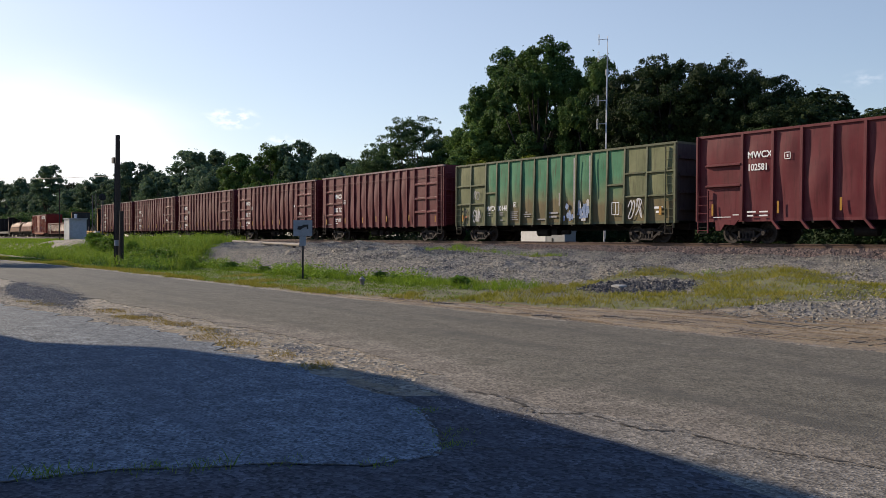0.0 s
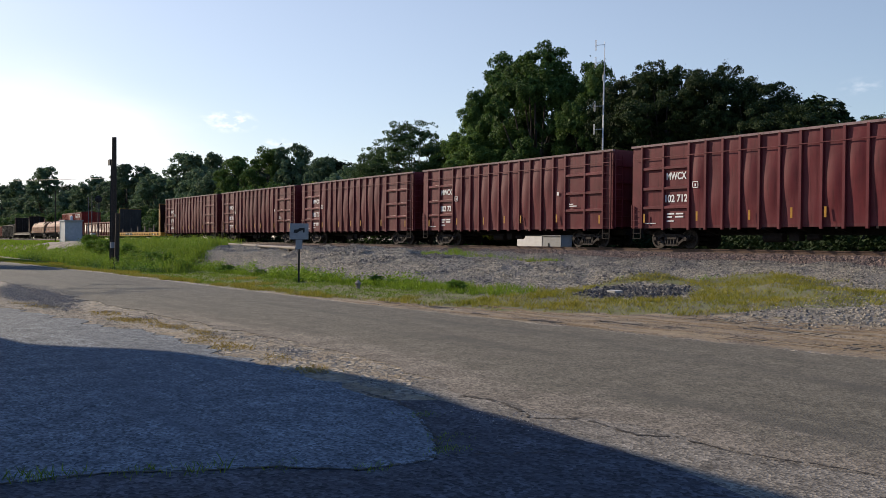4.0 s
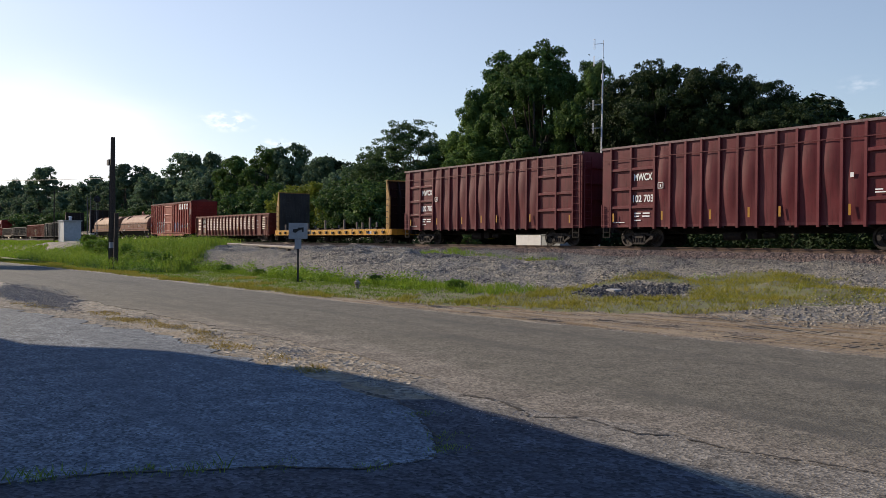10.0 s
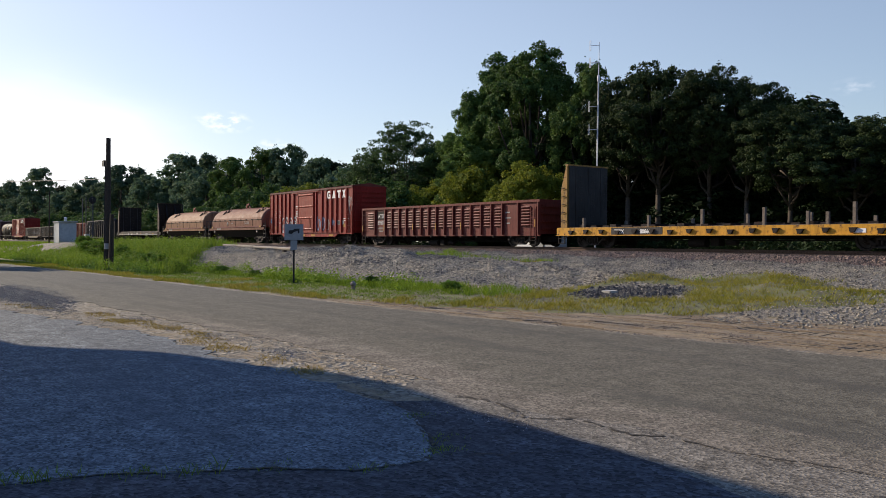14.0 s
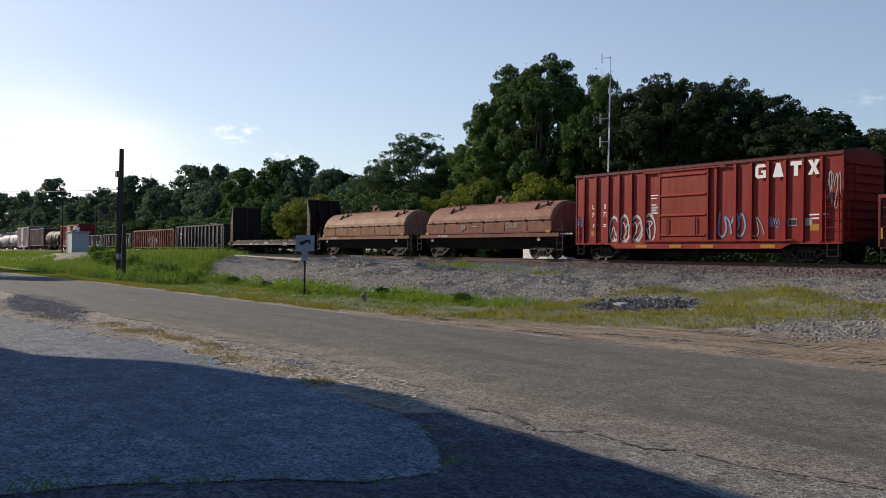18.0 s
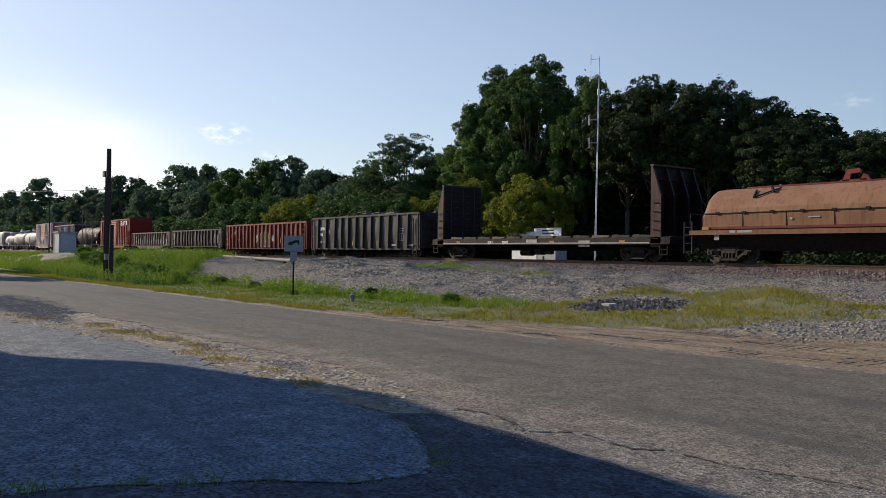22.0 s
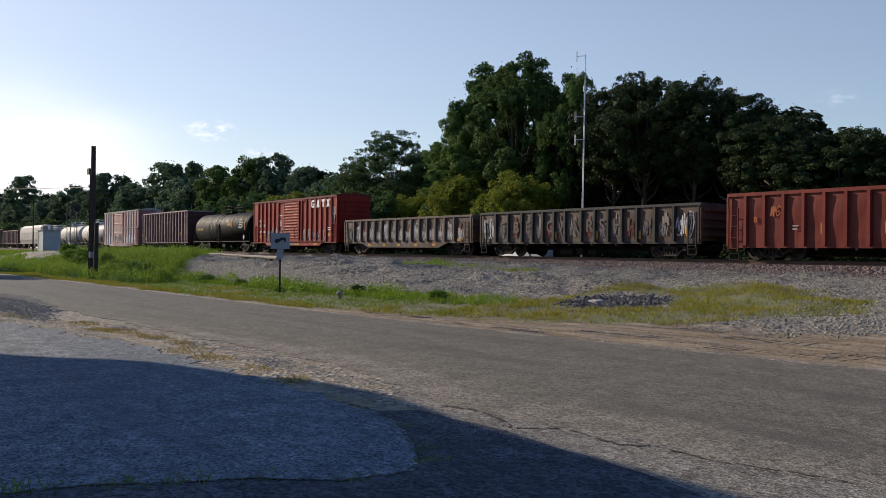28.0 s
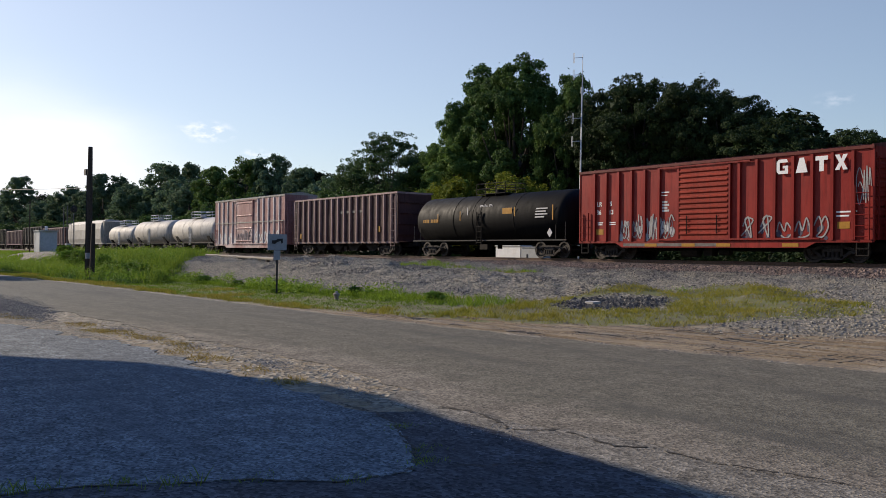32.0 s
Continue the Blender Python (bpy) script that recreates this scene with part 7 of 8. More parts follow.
def block_letters(car, xs, z, h, y):
    """The owner's big white mark as four plain blocks."""
    for i, x in enumerate(xs):
        w = 0.5
        if i == 0:
            f = Form().prism([(x, z + 0.1), (x + 0.1, z), (x + w, z), (x + w, z + 0.32), (x + 0.27, z + 0.32), (x + 0.27, z + 0.22), (x + 0.36, z + 0.22), (x + 0.36, z + 0.13), (x + 0.16, z + 0.13), (x + 0.14, z + 0.15),
                              (x + 0.14, z + h - 0.15), (x + 0.16, z + h - 0.13), (x + w, z + h - 0.13), (x + w - 0.06, z + h), (x + 0.1, z + h), (x, z + h - 0.1)], "y", y - 0.004, y)
        elif i == 1:
            f = Form().prism([(x, z), (x + w, z), (x + 0.34, z + h), (x + 0.16, z + h)], "y", y - 0.004, y)
        elif i == 2:
            f = Form().prism([(x + 0.16, z), (x + 0.34, z), (x + 0.34, z + h - 0.16), (x + w, z + h - 0.16), (x + w, z + h), (x, z + h), (x, z + h - 0.16), (x + 0.16, z + h - 0.16)], "y", y - 0.004, y)
        else:
            f = Form().prism([(x, z), (x + 0.18, z), (x + 0.25, z + h * 0.3), (x + w - 0.18, z), (x + w, z), (x + 0.34, z + h / 2), (x + w, z + h), (x + w - 0.18, z + h), (x + 0.25, z + h * 0.7), (x + 0.18, z + h), (x, z + h), (x + 0.16, z + h / 2)], "y", y - 0.004, y)
        part("emblem", f, WHITE_PAINT, car, "bold white block mark")


def red_boxcar(left, L, number, k):
    ribs = [1.0, 1.76, 2.56, 3.36, 4.16, 5.0, 9.2, 10.02, 10.84, 11.64, 12.44, 13.26, 14.06]
    ribs = [r * L / 14.8 for r in ribs]
    door = (6.1 * L / 14.8, 8.75 * L / 14.8)
    if k == 1:
        ribs, door = [0.57, 1.43, 2.27, 3.02, 3.84, 4.7, 8.78, 9.78, 10.57, 11.37, 12.16, 12.95, 13.75], (5.62, 8.35)
    car, half = boxcar(left, L, number, "red" if k == 0 else "plain", ribs, door, 0.88, 4.32, BOX_RED, BOX_ORANGE, "red boxcar with ribbed sides, corrugated sliding door and graffiti", OXIDE)
    y = -half - 0.004
    q = L / 14.8
    block_letters(car, [10.95 * q, 11.78 * q, 12.6 * q, 13.38 * q], 3.5, 0.58, -half - 0.095)
    letters(car, "LR", 1.14 * q, 2.58, 0.3, y - 0.004)
    letters(car, "S", 1.98 * q, 2.58, 0.3, y - 0.004)
    letters(car, number[:2], 1.12 * q, 2.18, 0.3, y - 0.004)
    letters(car, number[2:], 1.92 * q, 2.18, 0.3, y - 0.004)
    bars(car, [(1.2 * q, 1.75, 0.35, 0.05), (1.95 * q, 1.75, 0.4, 0.05), (1.2 * q, 1.66, 0.3, 0.05), (1.95 * q, 1.66, 0.4, 0.05), (13.4 * q, 1.9, 0.8, 0.06), (13.4 * q, 1.75, 0.5, 0.06),
               (5.1 * q, 3.05, 0.45, 0.05), (5.1 * q, 2.92, 0.35, 0.04), (6.25 * q, 2.95, 0.3, 0.2), (8.0 * q, 2.9, 0.4, 0.03)], y - 0.004)
    r = random.Random(k)
    bars(car, [(5.15 * q, 2.2 + i * 0.13, 0.4 - 0.1 * (i % 2), 0.09) for i in range(4)], y - 0.005, GRAF_WHITE, "sprayed_tag")
    if k == 0:
        blotch(car, 2.7 * q, 5.9 * q, 0.9, 1.7, y - 0.002, 31 + k, GRAF_WHITE, 11)
        scrawl(car, 2.7 * q, 5.9 * q, 0.95, 2.05, y - 0.005, 33 + k, GRAF_PALE, 9, 0.06)
        scrawl(car, 2.8 * q, 5.8 * q, 1.0, 1.9, y - 0.007, 34 + k, GRAF_DARK, 8, 0.03)
        for j, a in enumerate((9.3, 10.12, 10.94, 11.74, 12.54)):
            blotch(car, a * q, (a + 0.6) * q, 0.92, 1.35 + 0.12 * (j % 2), y - 0.002, 240 + j, GRAF_DARK, 3)
            scrawl(car, a * q, (a + 0.62) * q, 0.95, 1.8 + 0.1 * (j % 2), y - 0.008, 250 + j, GRAF_PALE, 1, 0.06)
        bars(car, [(2.9, 0.63, 5.2, 0.14)], -half - 0.056, GRAF_FADED, "sprayed_edge")
    else:
        f = Form()
        for i, (a, b) in enumerate(((2.32, 3.0), (3.0, 3.7), (3.72, 4.55), (4.55, 5.35))):
            ring = [(math.cos(0.5236 * j), math.sin(0.5236 * j)) for j in range(13)]
            mx, rx, mz, rz = (a + b) / 2, (b - a) / 2, 1.5, 0.62 + 0.05 * (i % 2)
            for (c, e), (c2, e2) in zip(ring, ring[1:]):
                lift = y - 0.004 - 0.0006 * i
                f.add([(mx + rx * c * v, lift, mz + rz * max(-0.95, e * 1.15) * v) for c, e, v in ((c, e, 1.0), (c2, e2, 1.0), (c2, e2, 0.8), (c, e, 0.8))], [(0, 1, 2, 3)])
        part("graffiti", f, GRAF_WHITE, car, "pale outlined bubble letters of spray paint")
        scrawl(car, 2.5, 5.2, 1.0, 1.9, y - 0.009, 34, GRAF_WHITE, 4, 0.06)
        scrawl(car, 8.9, 10.35, 1.12, 2.1, y - 0.005, 38, GRAF_BLUE, 2, 0.09)
        scrawl(car, 10.5, 11.2, 1.1, 1.95, y - 0.005, 42, GRAF_PALE, 1, 0.05)
        scrawl(car, 11.45, 11.9, 1.45, 1.9, y - 0.005, 43, GRAF_BLUE, 2, 0.03)
        bars(car, [(12.27, 1.5, 0.42, 0.3), (13.05, 1.5, 0.3, 0.3)], y - 0.006, GRAF_PALE, "placard")
        bars(car, [(12.31, 1.55, 0.34, 0.2)], y - 0.012, GRAF_BLACK, "placard_print")
        scrawl(car, 0.1, 0.45, 1.7, 2.1, y - 0.006, 44, GRAF_BLUE, 1, 0.12)
    scrawl(car, 14.15 * q, 14.75 * q, 2.2, 3.6, y - 0.004, 39 + k, GRAF_PALE, 2, 0.035)
    tape(car, [(1.1 * q, 1.2), (13.45 * q, 1.3)], y - 0.006, 0.48, 0.26)
    tape(car, [(4.2 * q, 0.62), (6.3 * q, 0.62), (8.1 * q, 0.62), (11.2 * q, 0.62)], -half - 0.06, 0.7, 0.14)


def coil_car(left, L, k):
    """Trough car for steel coils under one long round hood."""
    car = car_thing("coil_car", "steel coil car under a faded brown rounded hood", left, "rail car")
    zd, a, b = 1.42, 0.95, L - 1.0
    section = [(-1.38, 1.5), (-1.4, 2.05), (-1.34, 2.35), (-1.16, 2.72), (-0.86, 3.0), (-0.5, 3.2), (0, 3.27), (0.5, 3.2), (0.86, 3.0), (1.16, 2.72), (1.34, 2.35), (1.4, 2.05), (1.38, 1.5)]
    f = Form()
    n = len(section)
    rings = [(a, 0.9), (a + 0.12, 0.985), (a + 0.3, 1.0)] + [(a + 0.3 + (b - a - 0.6) * i / 12, 1.0) for i in range(1, 12)] + [(b - 0.3, 1.0), (b - 0.12, 0.985), (b, 0.9)]
    pts = []
    for x, s in rings:
        pts += [(x, y * (s if z > 2.1 else 1), 1.5 + (z - 1.5) * s) for y, z in section]
    faces = [(i * n + j, (i + 1) * n + j, (i + 1) * n + j + 1, i * n + j + 1) for i in range(len(rings) - 1) for j in range(n - 1)]
    faces += [tuple(range(n)), tuple((len(rings) - 1) * n + j for j in range(n - 1, -1, -1))]
    hood = part("hood", f.add(pts, faces), (COIL_BROWN, COIL_TAN)[k], car, ("red-brown riveted hood", "faded tan riveted hood")[k], round_=False)
    part("hood_seam", Form().box(a + 0.08, b - 0.08, -1.425, -1.385, 2.12, 2.16), UNDER, hood)
    part("hood_foot", Form().box(a, b, -1.44, -1.36, 1.46, 1.56), OXIDE, hood)
    for i in range(9):
        x = a + 0.8 + i * (b - a - 1.6) / 8
        part("seam_clip", Form().box(x - 0.09, x + 0.09, -1.45, -1.4, 2.1, 2.2), UNDER, hood)
    for i in range(1, 6):
        x = a + i * (b - a) / 6
        part("hood_joint", Form().box(x - 0.012, x + 0.012, -1.408, -1.39, 1.56, 2.1), UNDER, hood)
    ridge = Form().box(a + 1.4, b - 1.4, -0.22, 0.22, 3.25, 3.31)
    part("ridge_walk", ridge, OXIDE, hood)
    m = (a + b) / 2
    br = Form()
    br.prism([(m - 0.65, 3.28), (m - 0.42, 3.28), (m - 0.2, 3.75), (m + 0.3, 3.78), (m + 0.36, 3.62), (m - 0.05, 3.58), (m - 0.12, 3.28)], "y", -0.2, -0.1)
    br.prism([(m + 0.3, 3.28), (m + 0.75, 3.28), (m + 0.6, 3.5), (m + 0.45, 3.55)], "y", -0.2, -0.1)
    br.box(m - 0.5, m + 0.6, -0.2, 0.2, 3.28, 3.36)
    part("lifting_bracket", br, OXIDE_LIGHT, hood)
    for x in (a + 2.3, b - 1.7):
        g = Form()
        g.tube((x, -0.8, 3.1), (x + 0.12, -1.18, 2.78), 0.045, n=6)
        g.tube((x + 0.12, -1.18, 2.78), (x + 1.15, -0.75, 3.16), 0.03, n=6)
        g.tube((x + 0.7, -0.8, 3.25), (x + 0.95, -0.98, 2.98), 0.06, n=6)
        part("hood_handle", g, UNDER, hood)
    for y in (-1.42, 1.42):
        g = Form().box(0.3, L - 0.3, y - 0.05, y + 0.05, zd - 0.16, zd)
        g.box(0.3, L - 0.3, y - 0.1, y + 0.1, zd - 0.2, zd - 0.16)
        part("side_sill", g, (COIL_BROWN, COIL_TAN)[k], car)
    part("well", Form().prism([(-1.35, zd - 0.1), (1.35, zd - 0.1), (0.8, 0.55), (-0.8, 0.55)], "x", 0.5, L - 0.5), UNDER, car)
    for x in (0.0, L - 0.45):
        part("end_platform", Form().box(x, x + 0.45, -1.35, 1.35, zd - 0.18, zd - 0.12), UNDER, car)
        g = Form()
        for y in (-1.32, -0.5, 0.5, 1.32):
            g.tube((x + 0.22, y, zd - 0.12), (x + 0.22, y, zd + 0.75), 0.018, n=6)
        g.tube((x + 0.22, -1.32, zd + 0.75), (x + 0.22, 1.32, zd + 0.75), 0.018, n=6)
        part("hand_rail", g, GREY_CAR, car)
        ladder(car, x, -1.45, 0.4, zd + 0.4, 0.4, 4, GREY_CAR)
    tape(car, [(0.98, 1.44), (L - 1.35, 1.44)], -1.475, 0.35, 0.14)
    for x in (1.6, L - 2.1):
        bars(car, [(x, 1.0, 0.25, 0.22)], -1.44, GRAF_PALE, "placard")
    bars(car, [(6.0, 1.86, 0.5, 0.05), (5.2, 1.8, 0.12, 0.08)], -1.42, GRAF_PALE)
    if k == 0:
        scrawl(car, 4.9, 5.3, 1.7, 2.0, -1.42, 51, GRAF_PALE, 1, 0.05)
        scrawl(car, 9.3, 10.4, 1.75, 2.0, -1.42, 52, GRAF_PALE, 4, 0.03)
    bars(car, [(2.4, 1.3, 0.3, 0.1), (2.8, 1.3, 0.7, 0.1)], -1.476, GRAF_PALE)
    trucks(car, L, 2.1)
    couplers(car, L)


def tank_car(left, right, mat, z_mid, radius, label, k):
    L = right - left
    car = car_thing("tank_car", label, left, "rail car")
    r = radius
    prof = [(0.15, 0.0), (0.18, r * 0.4), (0.3, r * 0.72), (0.5, r * 0.92), (0.75, r), (L - 0.75, r), (L - 0.5, r * 0.92), (L - 0.3, r * 0.72), (L - 0.18, r * 0.4), (L - 0.15, 0.0)]
    tank = part("tank", Form().turned(prof, (0, 0, z_mid), "x", 40), mat, car, "" if k else "glossy black tank shell", round_=False)
    for p in tank.data.polygons:
        p.use_smooth = True
    for x in (L * 0.31, L * 0.44, L * 0.49, L * 0.7):
        part("tank_band", Form().turned([(x, r + 0.001), (x, r + 0.02), (x + 0.06, r + 0.02), (x + 0.06, r + 0.001)], (0, 0, z_mid), "x", 36), mat, tank)
    m = L / 2
    f = Form().turned([(z_mid + r - 0.1, 0.3), (z_mid + r + 0.28, 0.3), (z_mid + r + 0.3, 0.0)], (m, 0, 0), "z", 16)
    part("dome", f, mat, tank)
    g = Form()
    top = z_mid + r
    g.box(m - 1.3, m + 1.3, -0.75, 0.75, top + 0.0, top + 0.04)
    for x in (m - 1.3, m - 0.45, m + 0.45, m + 1.3):
        for y in (-0.75, 0.75):
            g.tube((x, y, top - 0.15), (x, y, top + 0.62), 0.02, n=6)
    for z in (0.32, 0.62):
        for y in (-0.75, 0.75):
            g.tube((m - 1.3, y, top + z), (m + 1.3, y, top + z), 0.02, n=6)
        for x in (m - 1.3, m + 1.3):
            g.tube((x, -0.75, top + z), (x, 0.75, top + z), 0.02, n=6)
    part("platform_rail", g, UNDER if k == 0 else GALV, car)
    ladder(car, m - 0.3, -r - 0.06, 0.75, z_mid + 0.4, 0.42, 6, UNDER if k == 0 else GALV)
    for x in (1.9, L - 1.9):
        part("saddle", Form().prism([(-1.25, z_mid - 0.55), (-0.6, z_mid - r * 0.92), (0.6, z_mid - r * 0.92), (1.25, z_mid - 0.55), (0.9, 0.95), (-0.9, 0.95)], "x", x - 0.35, x + 0.35), UNDER, car)
    g = Form().box(0, L, -0.3, 0.3, 0.7, 1.02)
    part("center_sill", g, UNDER, car)
    for y in (-1.4, 1.4):
        g = Form().box(0.1, L - 0.1, y - 0.03, y + 0.03, 0.93, 1.0)
        for x in (0.2, 0.9, L - 0.9, L - 0.2):
            g.tube((x, y, 1.0), (x, y, 1.9), 0.018, n=6)
        part("side_rail", g, GREY_CAR, car)
    valve = Form().tube((m, 0, z_mid - r), (m, 0, 0.5), 0.14, n=10)
    valve.box(m - 0.9, m - 0.2, -0.8, -0.4, 0.45, 0.75)
    part("outlet_valve", valve, UNDER, car)
    if k == 0:
        y = -r - 0.012
        yellow, white = YELLOW_TAPE, GRAF_WHITE
        bars(car, [(1.3 + 0.17 * i + (0.12 if i > 3 else 0), z_mid - 0.12, 0.12, 0.2) for i in range(9)], -r + 0.0, yellow, "number_bars")
        for x, z, w, h, m_ in ((2.85, 2.1, 0.07, 0.5, yellow), (5.08, 2.15, 0.07, 0.55, yellow), (5.75, 2.3, 0.06, 0.6, white), (8.95, 2.4, 0.82, 0.36, yellow), (9.95, 2.28, 0.1, 0.5, yellow), (11.7, 2.6, 0.9, 0.07, white), (11.7, 2.45, 0.8, 0.07, white), (11.7, 2.3, 0.95, 0.07, white), (11.7, 2.15, 0.7, 0.07, white), (13.0, 2.0, 0.08, 0.8, yellow)):
            ang = (z + h / 2 - z_mid) / r
            bars(car, [(x, z, w, h)], -r * math.cos(ang) - 0.03, m_, "marking")
        part("placard", Form().prism([(12.6, 1.35), (12.8, 1.6), (13.0, 1.35), (12.8, 1.1)], "y", -1.47, -1.46), white, car)
        scrawl(car, 6.7, 7.9, 2.5, 3.0, -r * 0.86 - 0.03, 61, GRAF_WHITE, 3, 0.05)
    trucks(car, L, 1.75)
    couplers(car, L)


def hopper(left, right, zb, zt, mat, trim, posts, label, k=0):
    L, half = right - left, 1.42
    car = car_thing("hopper_car", label, left, "rail car")
    gondola_shell(car, L, zb, zt, half - 0.06, mat, trim, posts, 0.02, chord=0.12)
    rib = rib_mesh("side_post", zb, zt - 0.12, 0.14, 0.14, 0.14, trim)
    post_ribs(car, posts, rib, half - 0.06)
    for c in (0.25, 0.42, 0.58, 0.75):
        x = c * L
        part("hopper_chute", Form().prism([(x - 1.1, zb - 0.1), (x + 1.1, zb - 0.1), (x + 0.35, 0.32), (x - 0.35, 0.32)], "y", -1.0, 1.0), UNDER, car)
    for x in (0.0, L - 0.08):
        part("corner_post", Form().box(x, x + 0.08, -half - 0.06, -half, zb - 0.1, zt - 0.12), trim, car)
    ladder(car, 0.1, -half - 0.07, zb - 0.4, zt - 0.6, 0.42, 6, trim)
    ladder(car, L - 0.6, -half - 0.07, zb - 0.4, zt - 0.3, 0.42, 7, trim)
    common(car, L, zb - 0.1, 1.75, 0.25)
    return car, L, half


def covered_hopper(left, right):
    L = right - left
    car = car_thing("covered_hopper_car", "white rounded covered hopper car", left, "rail car")
    f = Form()
    f.prism([(-1.3, 1.0), (-1.5, 1.6), (-1.52, 2.9), (-1.35, 3.7), (-0.8, 4.12), (0.8, 4.12), (1.35, 3.7), (1.52, 2.9), (1.5, 1.6), (1.3, 1.0)], "x", 1.4, L - 1.4)
    part("body", f, TANK_WHITE, car)
    for x, s in ((1.4, -1), (L - 1.4, 1)):
        part("end_slope", Form().prism([(x, 4.0), (x + s * 0.9, 3.9), (x + s * 0.2, 1.1), (x, 1.0)], "y", -1.25, 1.25), TANK_WHITE, car)
        g = Form()
        for y in (-1.25, 1.25):
            g.tube((x + s * 1.2, y, 0.9), (x + s * 1.2, y, 4.0), 0.03, n=6)
        part("end_frame", g, TANK_WHITE, car)
    for k in range(4):
        x = 3.0 + k * (L - 6.0) / 3
        part("hopper_chute", Form().prism([(x - 1.4, 1.0), (x + 1.4, 1.0), (x + 0.4, 0.35), (x - 0.4, 0.35)], "y", -1.1, 1.1), GREY_CAR, car)
        part("roof_hatch", Form().box(x - 0.9, x + 0.9, -0.35, 0.35, 4.12, 4.22), TANK_WHITE, car)
    part("side_sill", Form().box(0, L, -1.45, 1.45, 0.88, 1.0), TANK_WHITE, car)
    common(car, L, 0.95, 1.75, 0.25)


# the train from its head to its tail; left ends along the line at the start of the clip
wide_gondola(-25.3)
green_gondola(-43.8)
for i, (s, number) in enumerate(((-62.1, "102712"), (-80.3, "102721"), (-98.45, "102727"), (-116.75, "102703"), (-135.1, "102707"))):
    high_gondola(s, number, i)
yellow_flat(-156.2)
louver_gondola(-176.87)
red_boxcar(-192.85, 14.6, "7977", 1)
coil_car(-208.1, 14.2, 0)
coil_car(-223.1, 14.2, 1)
dark_flat(-243.0)
car, L, half = plain_gondola(-260.0, -244.65, 0.62, 2.98, GREY_CAR, GREY_CAR, [1.08, 2.42, 3.82, 4.86, 5.91, 7.04, 8.13, 9.26, 10.44, 11.63, 12.82, 14.05], "dusty dark grey gondola heaped with scrap", 0.15, taper=-0.04)
letters(car, "OMNX", 1.32, 1.98, 0.34, -half - 0.0)
letters(car, "746", 1.32, 1.52, 0.34, -half - 0.0)
bars(car, [(2.8, 1.72, 0.22, 0.03), (2.8, 1.97, 0.22, 0.03), (2.8, 1.72, 0.03, 0.28), (2.99, 1.72, 0.03, 0.28), (2.87, 1.8, 0.1, 0.1), (1.32, 1.1, 0.35, 0.05), (1.32, 1.0, 0.3, 0.05), (1.85, 1.05, 0.35, 0.05), (12.95, 1.1, 0.5, 0.03), (12.95, 1.57, 0.5, 0.03), (12.95, 1.1, 0.03, 0.5), (13.42, 1.1, 0.03, 0.5), (13.18, 1.1, 0.03, 0.5), (12.95, 1.75, 0.15, 0.06), (13.25, 1.75, 0.2, 0.06), (12.95, 1.9, 0.15, 0.06), (13.25, 1.9, 0.2, 0.06), (11.9, 0.75, 0.6, 0.12), (14.1, 0.75, 0.7, 0.12)], -half - 0.0, GRAF_PALE)
tape(car, [(10.0, 0.8), (6.5, 0.8)], -half - 0.01, 0.1, 0.3)
r = random.Random(8)
for i in range(34):
    x, y, z = r.uniform(0.5, 14.2), r.uniform(-1.0, 1.0), 2.84 + r.uniform(0, 0.22)
    if i % 3 == 0:
        x, z = (6.2 + r.uniform(-0.5, 0.3), z + 0.16) if i % 2 else (9.4 + r.uniform(-0.9, 0.6), z + 0.16)
    a, b, c = r.uniform(0.4, 1.3), r.uniform(0.2, 0.6), r.uniform(0.03, 0.08)
    part("scrap_piece", Form().prism([(x, z), (x + a, z + r.uniform(-0.03, 0.06)), (x + a * 0.97, z + c + 0.05), (x + 0.04, z + c)], "y", y, y + b), SCRAP_GREY, car, "grey scrap metal")
car, L, half = plain_gondola(-278.4, -261.15, 0.62, 2.78, OXIDE_LIGHT, OXIDE_LIGHT, [0.88 + 0.863 * i for i in range(19)], "faded red low gondola with deep posts and block graffiti", 0.14, bulge=0.05, chord=0.14)
letters(car, "B", 1.25, 1.55, 0.32, -half - 0.012, GRAF_ORANGE)
scrawl(car, 2.05, 2.5, 1.75, 2.2, -half - 0.012, 72, GRAF_ORANGE, 2, 0.04)
bars(car, [(3.0, 1.35, 0.25, 0.05), (3.0, 1.22, 0.2, 0.05)], -half - 0.012, GRAF_PALE)
tape(car, [(4.18, 1.05), (6.65, 1.05), (12.4, 1.05)], -half - 0.012, 0.1, 0.42)
for i, (a, b) in enumerate(((7.96, 8.64), (8.78, 9.48), (9.6, 10.3))):
    block_piece(car, a, b, 0.68, 2.02 - 0.06 * i, -half - 0.016, i)
blotch(car, 10.1, 10.36, 1.0, 2.0, -half - 0.012, 177, GRAF_PURPLE, 4)
scrawl(car, 7.25, 7.72, 1.1, 1.75, -half - 0.012, 73, GRAF_WHITE, 3, 0.035)
scrawl(car, 10.55, 11.12, 1.1, 1.75, -half - 0.012, 74, GRAF_WHITE, 3, 0.035)
car, L, half = plain_gondola(-295.1, -279.8, 0.8, 2.48, RUST_BROWN, GREY_CAR, [1.39, 2.47, 3.6, 4.47, 5.27, 6.13, 6.95, 8.12, 9.03, 9.94, 10.8, 11.75, 12.81, 13.9], "rusty grey low gondola covered with graffiti", 0.16)
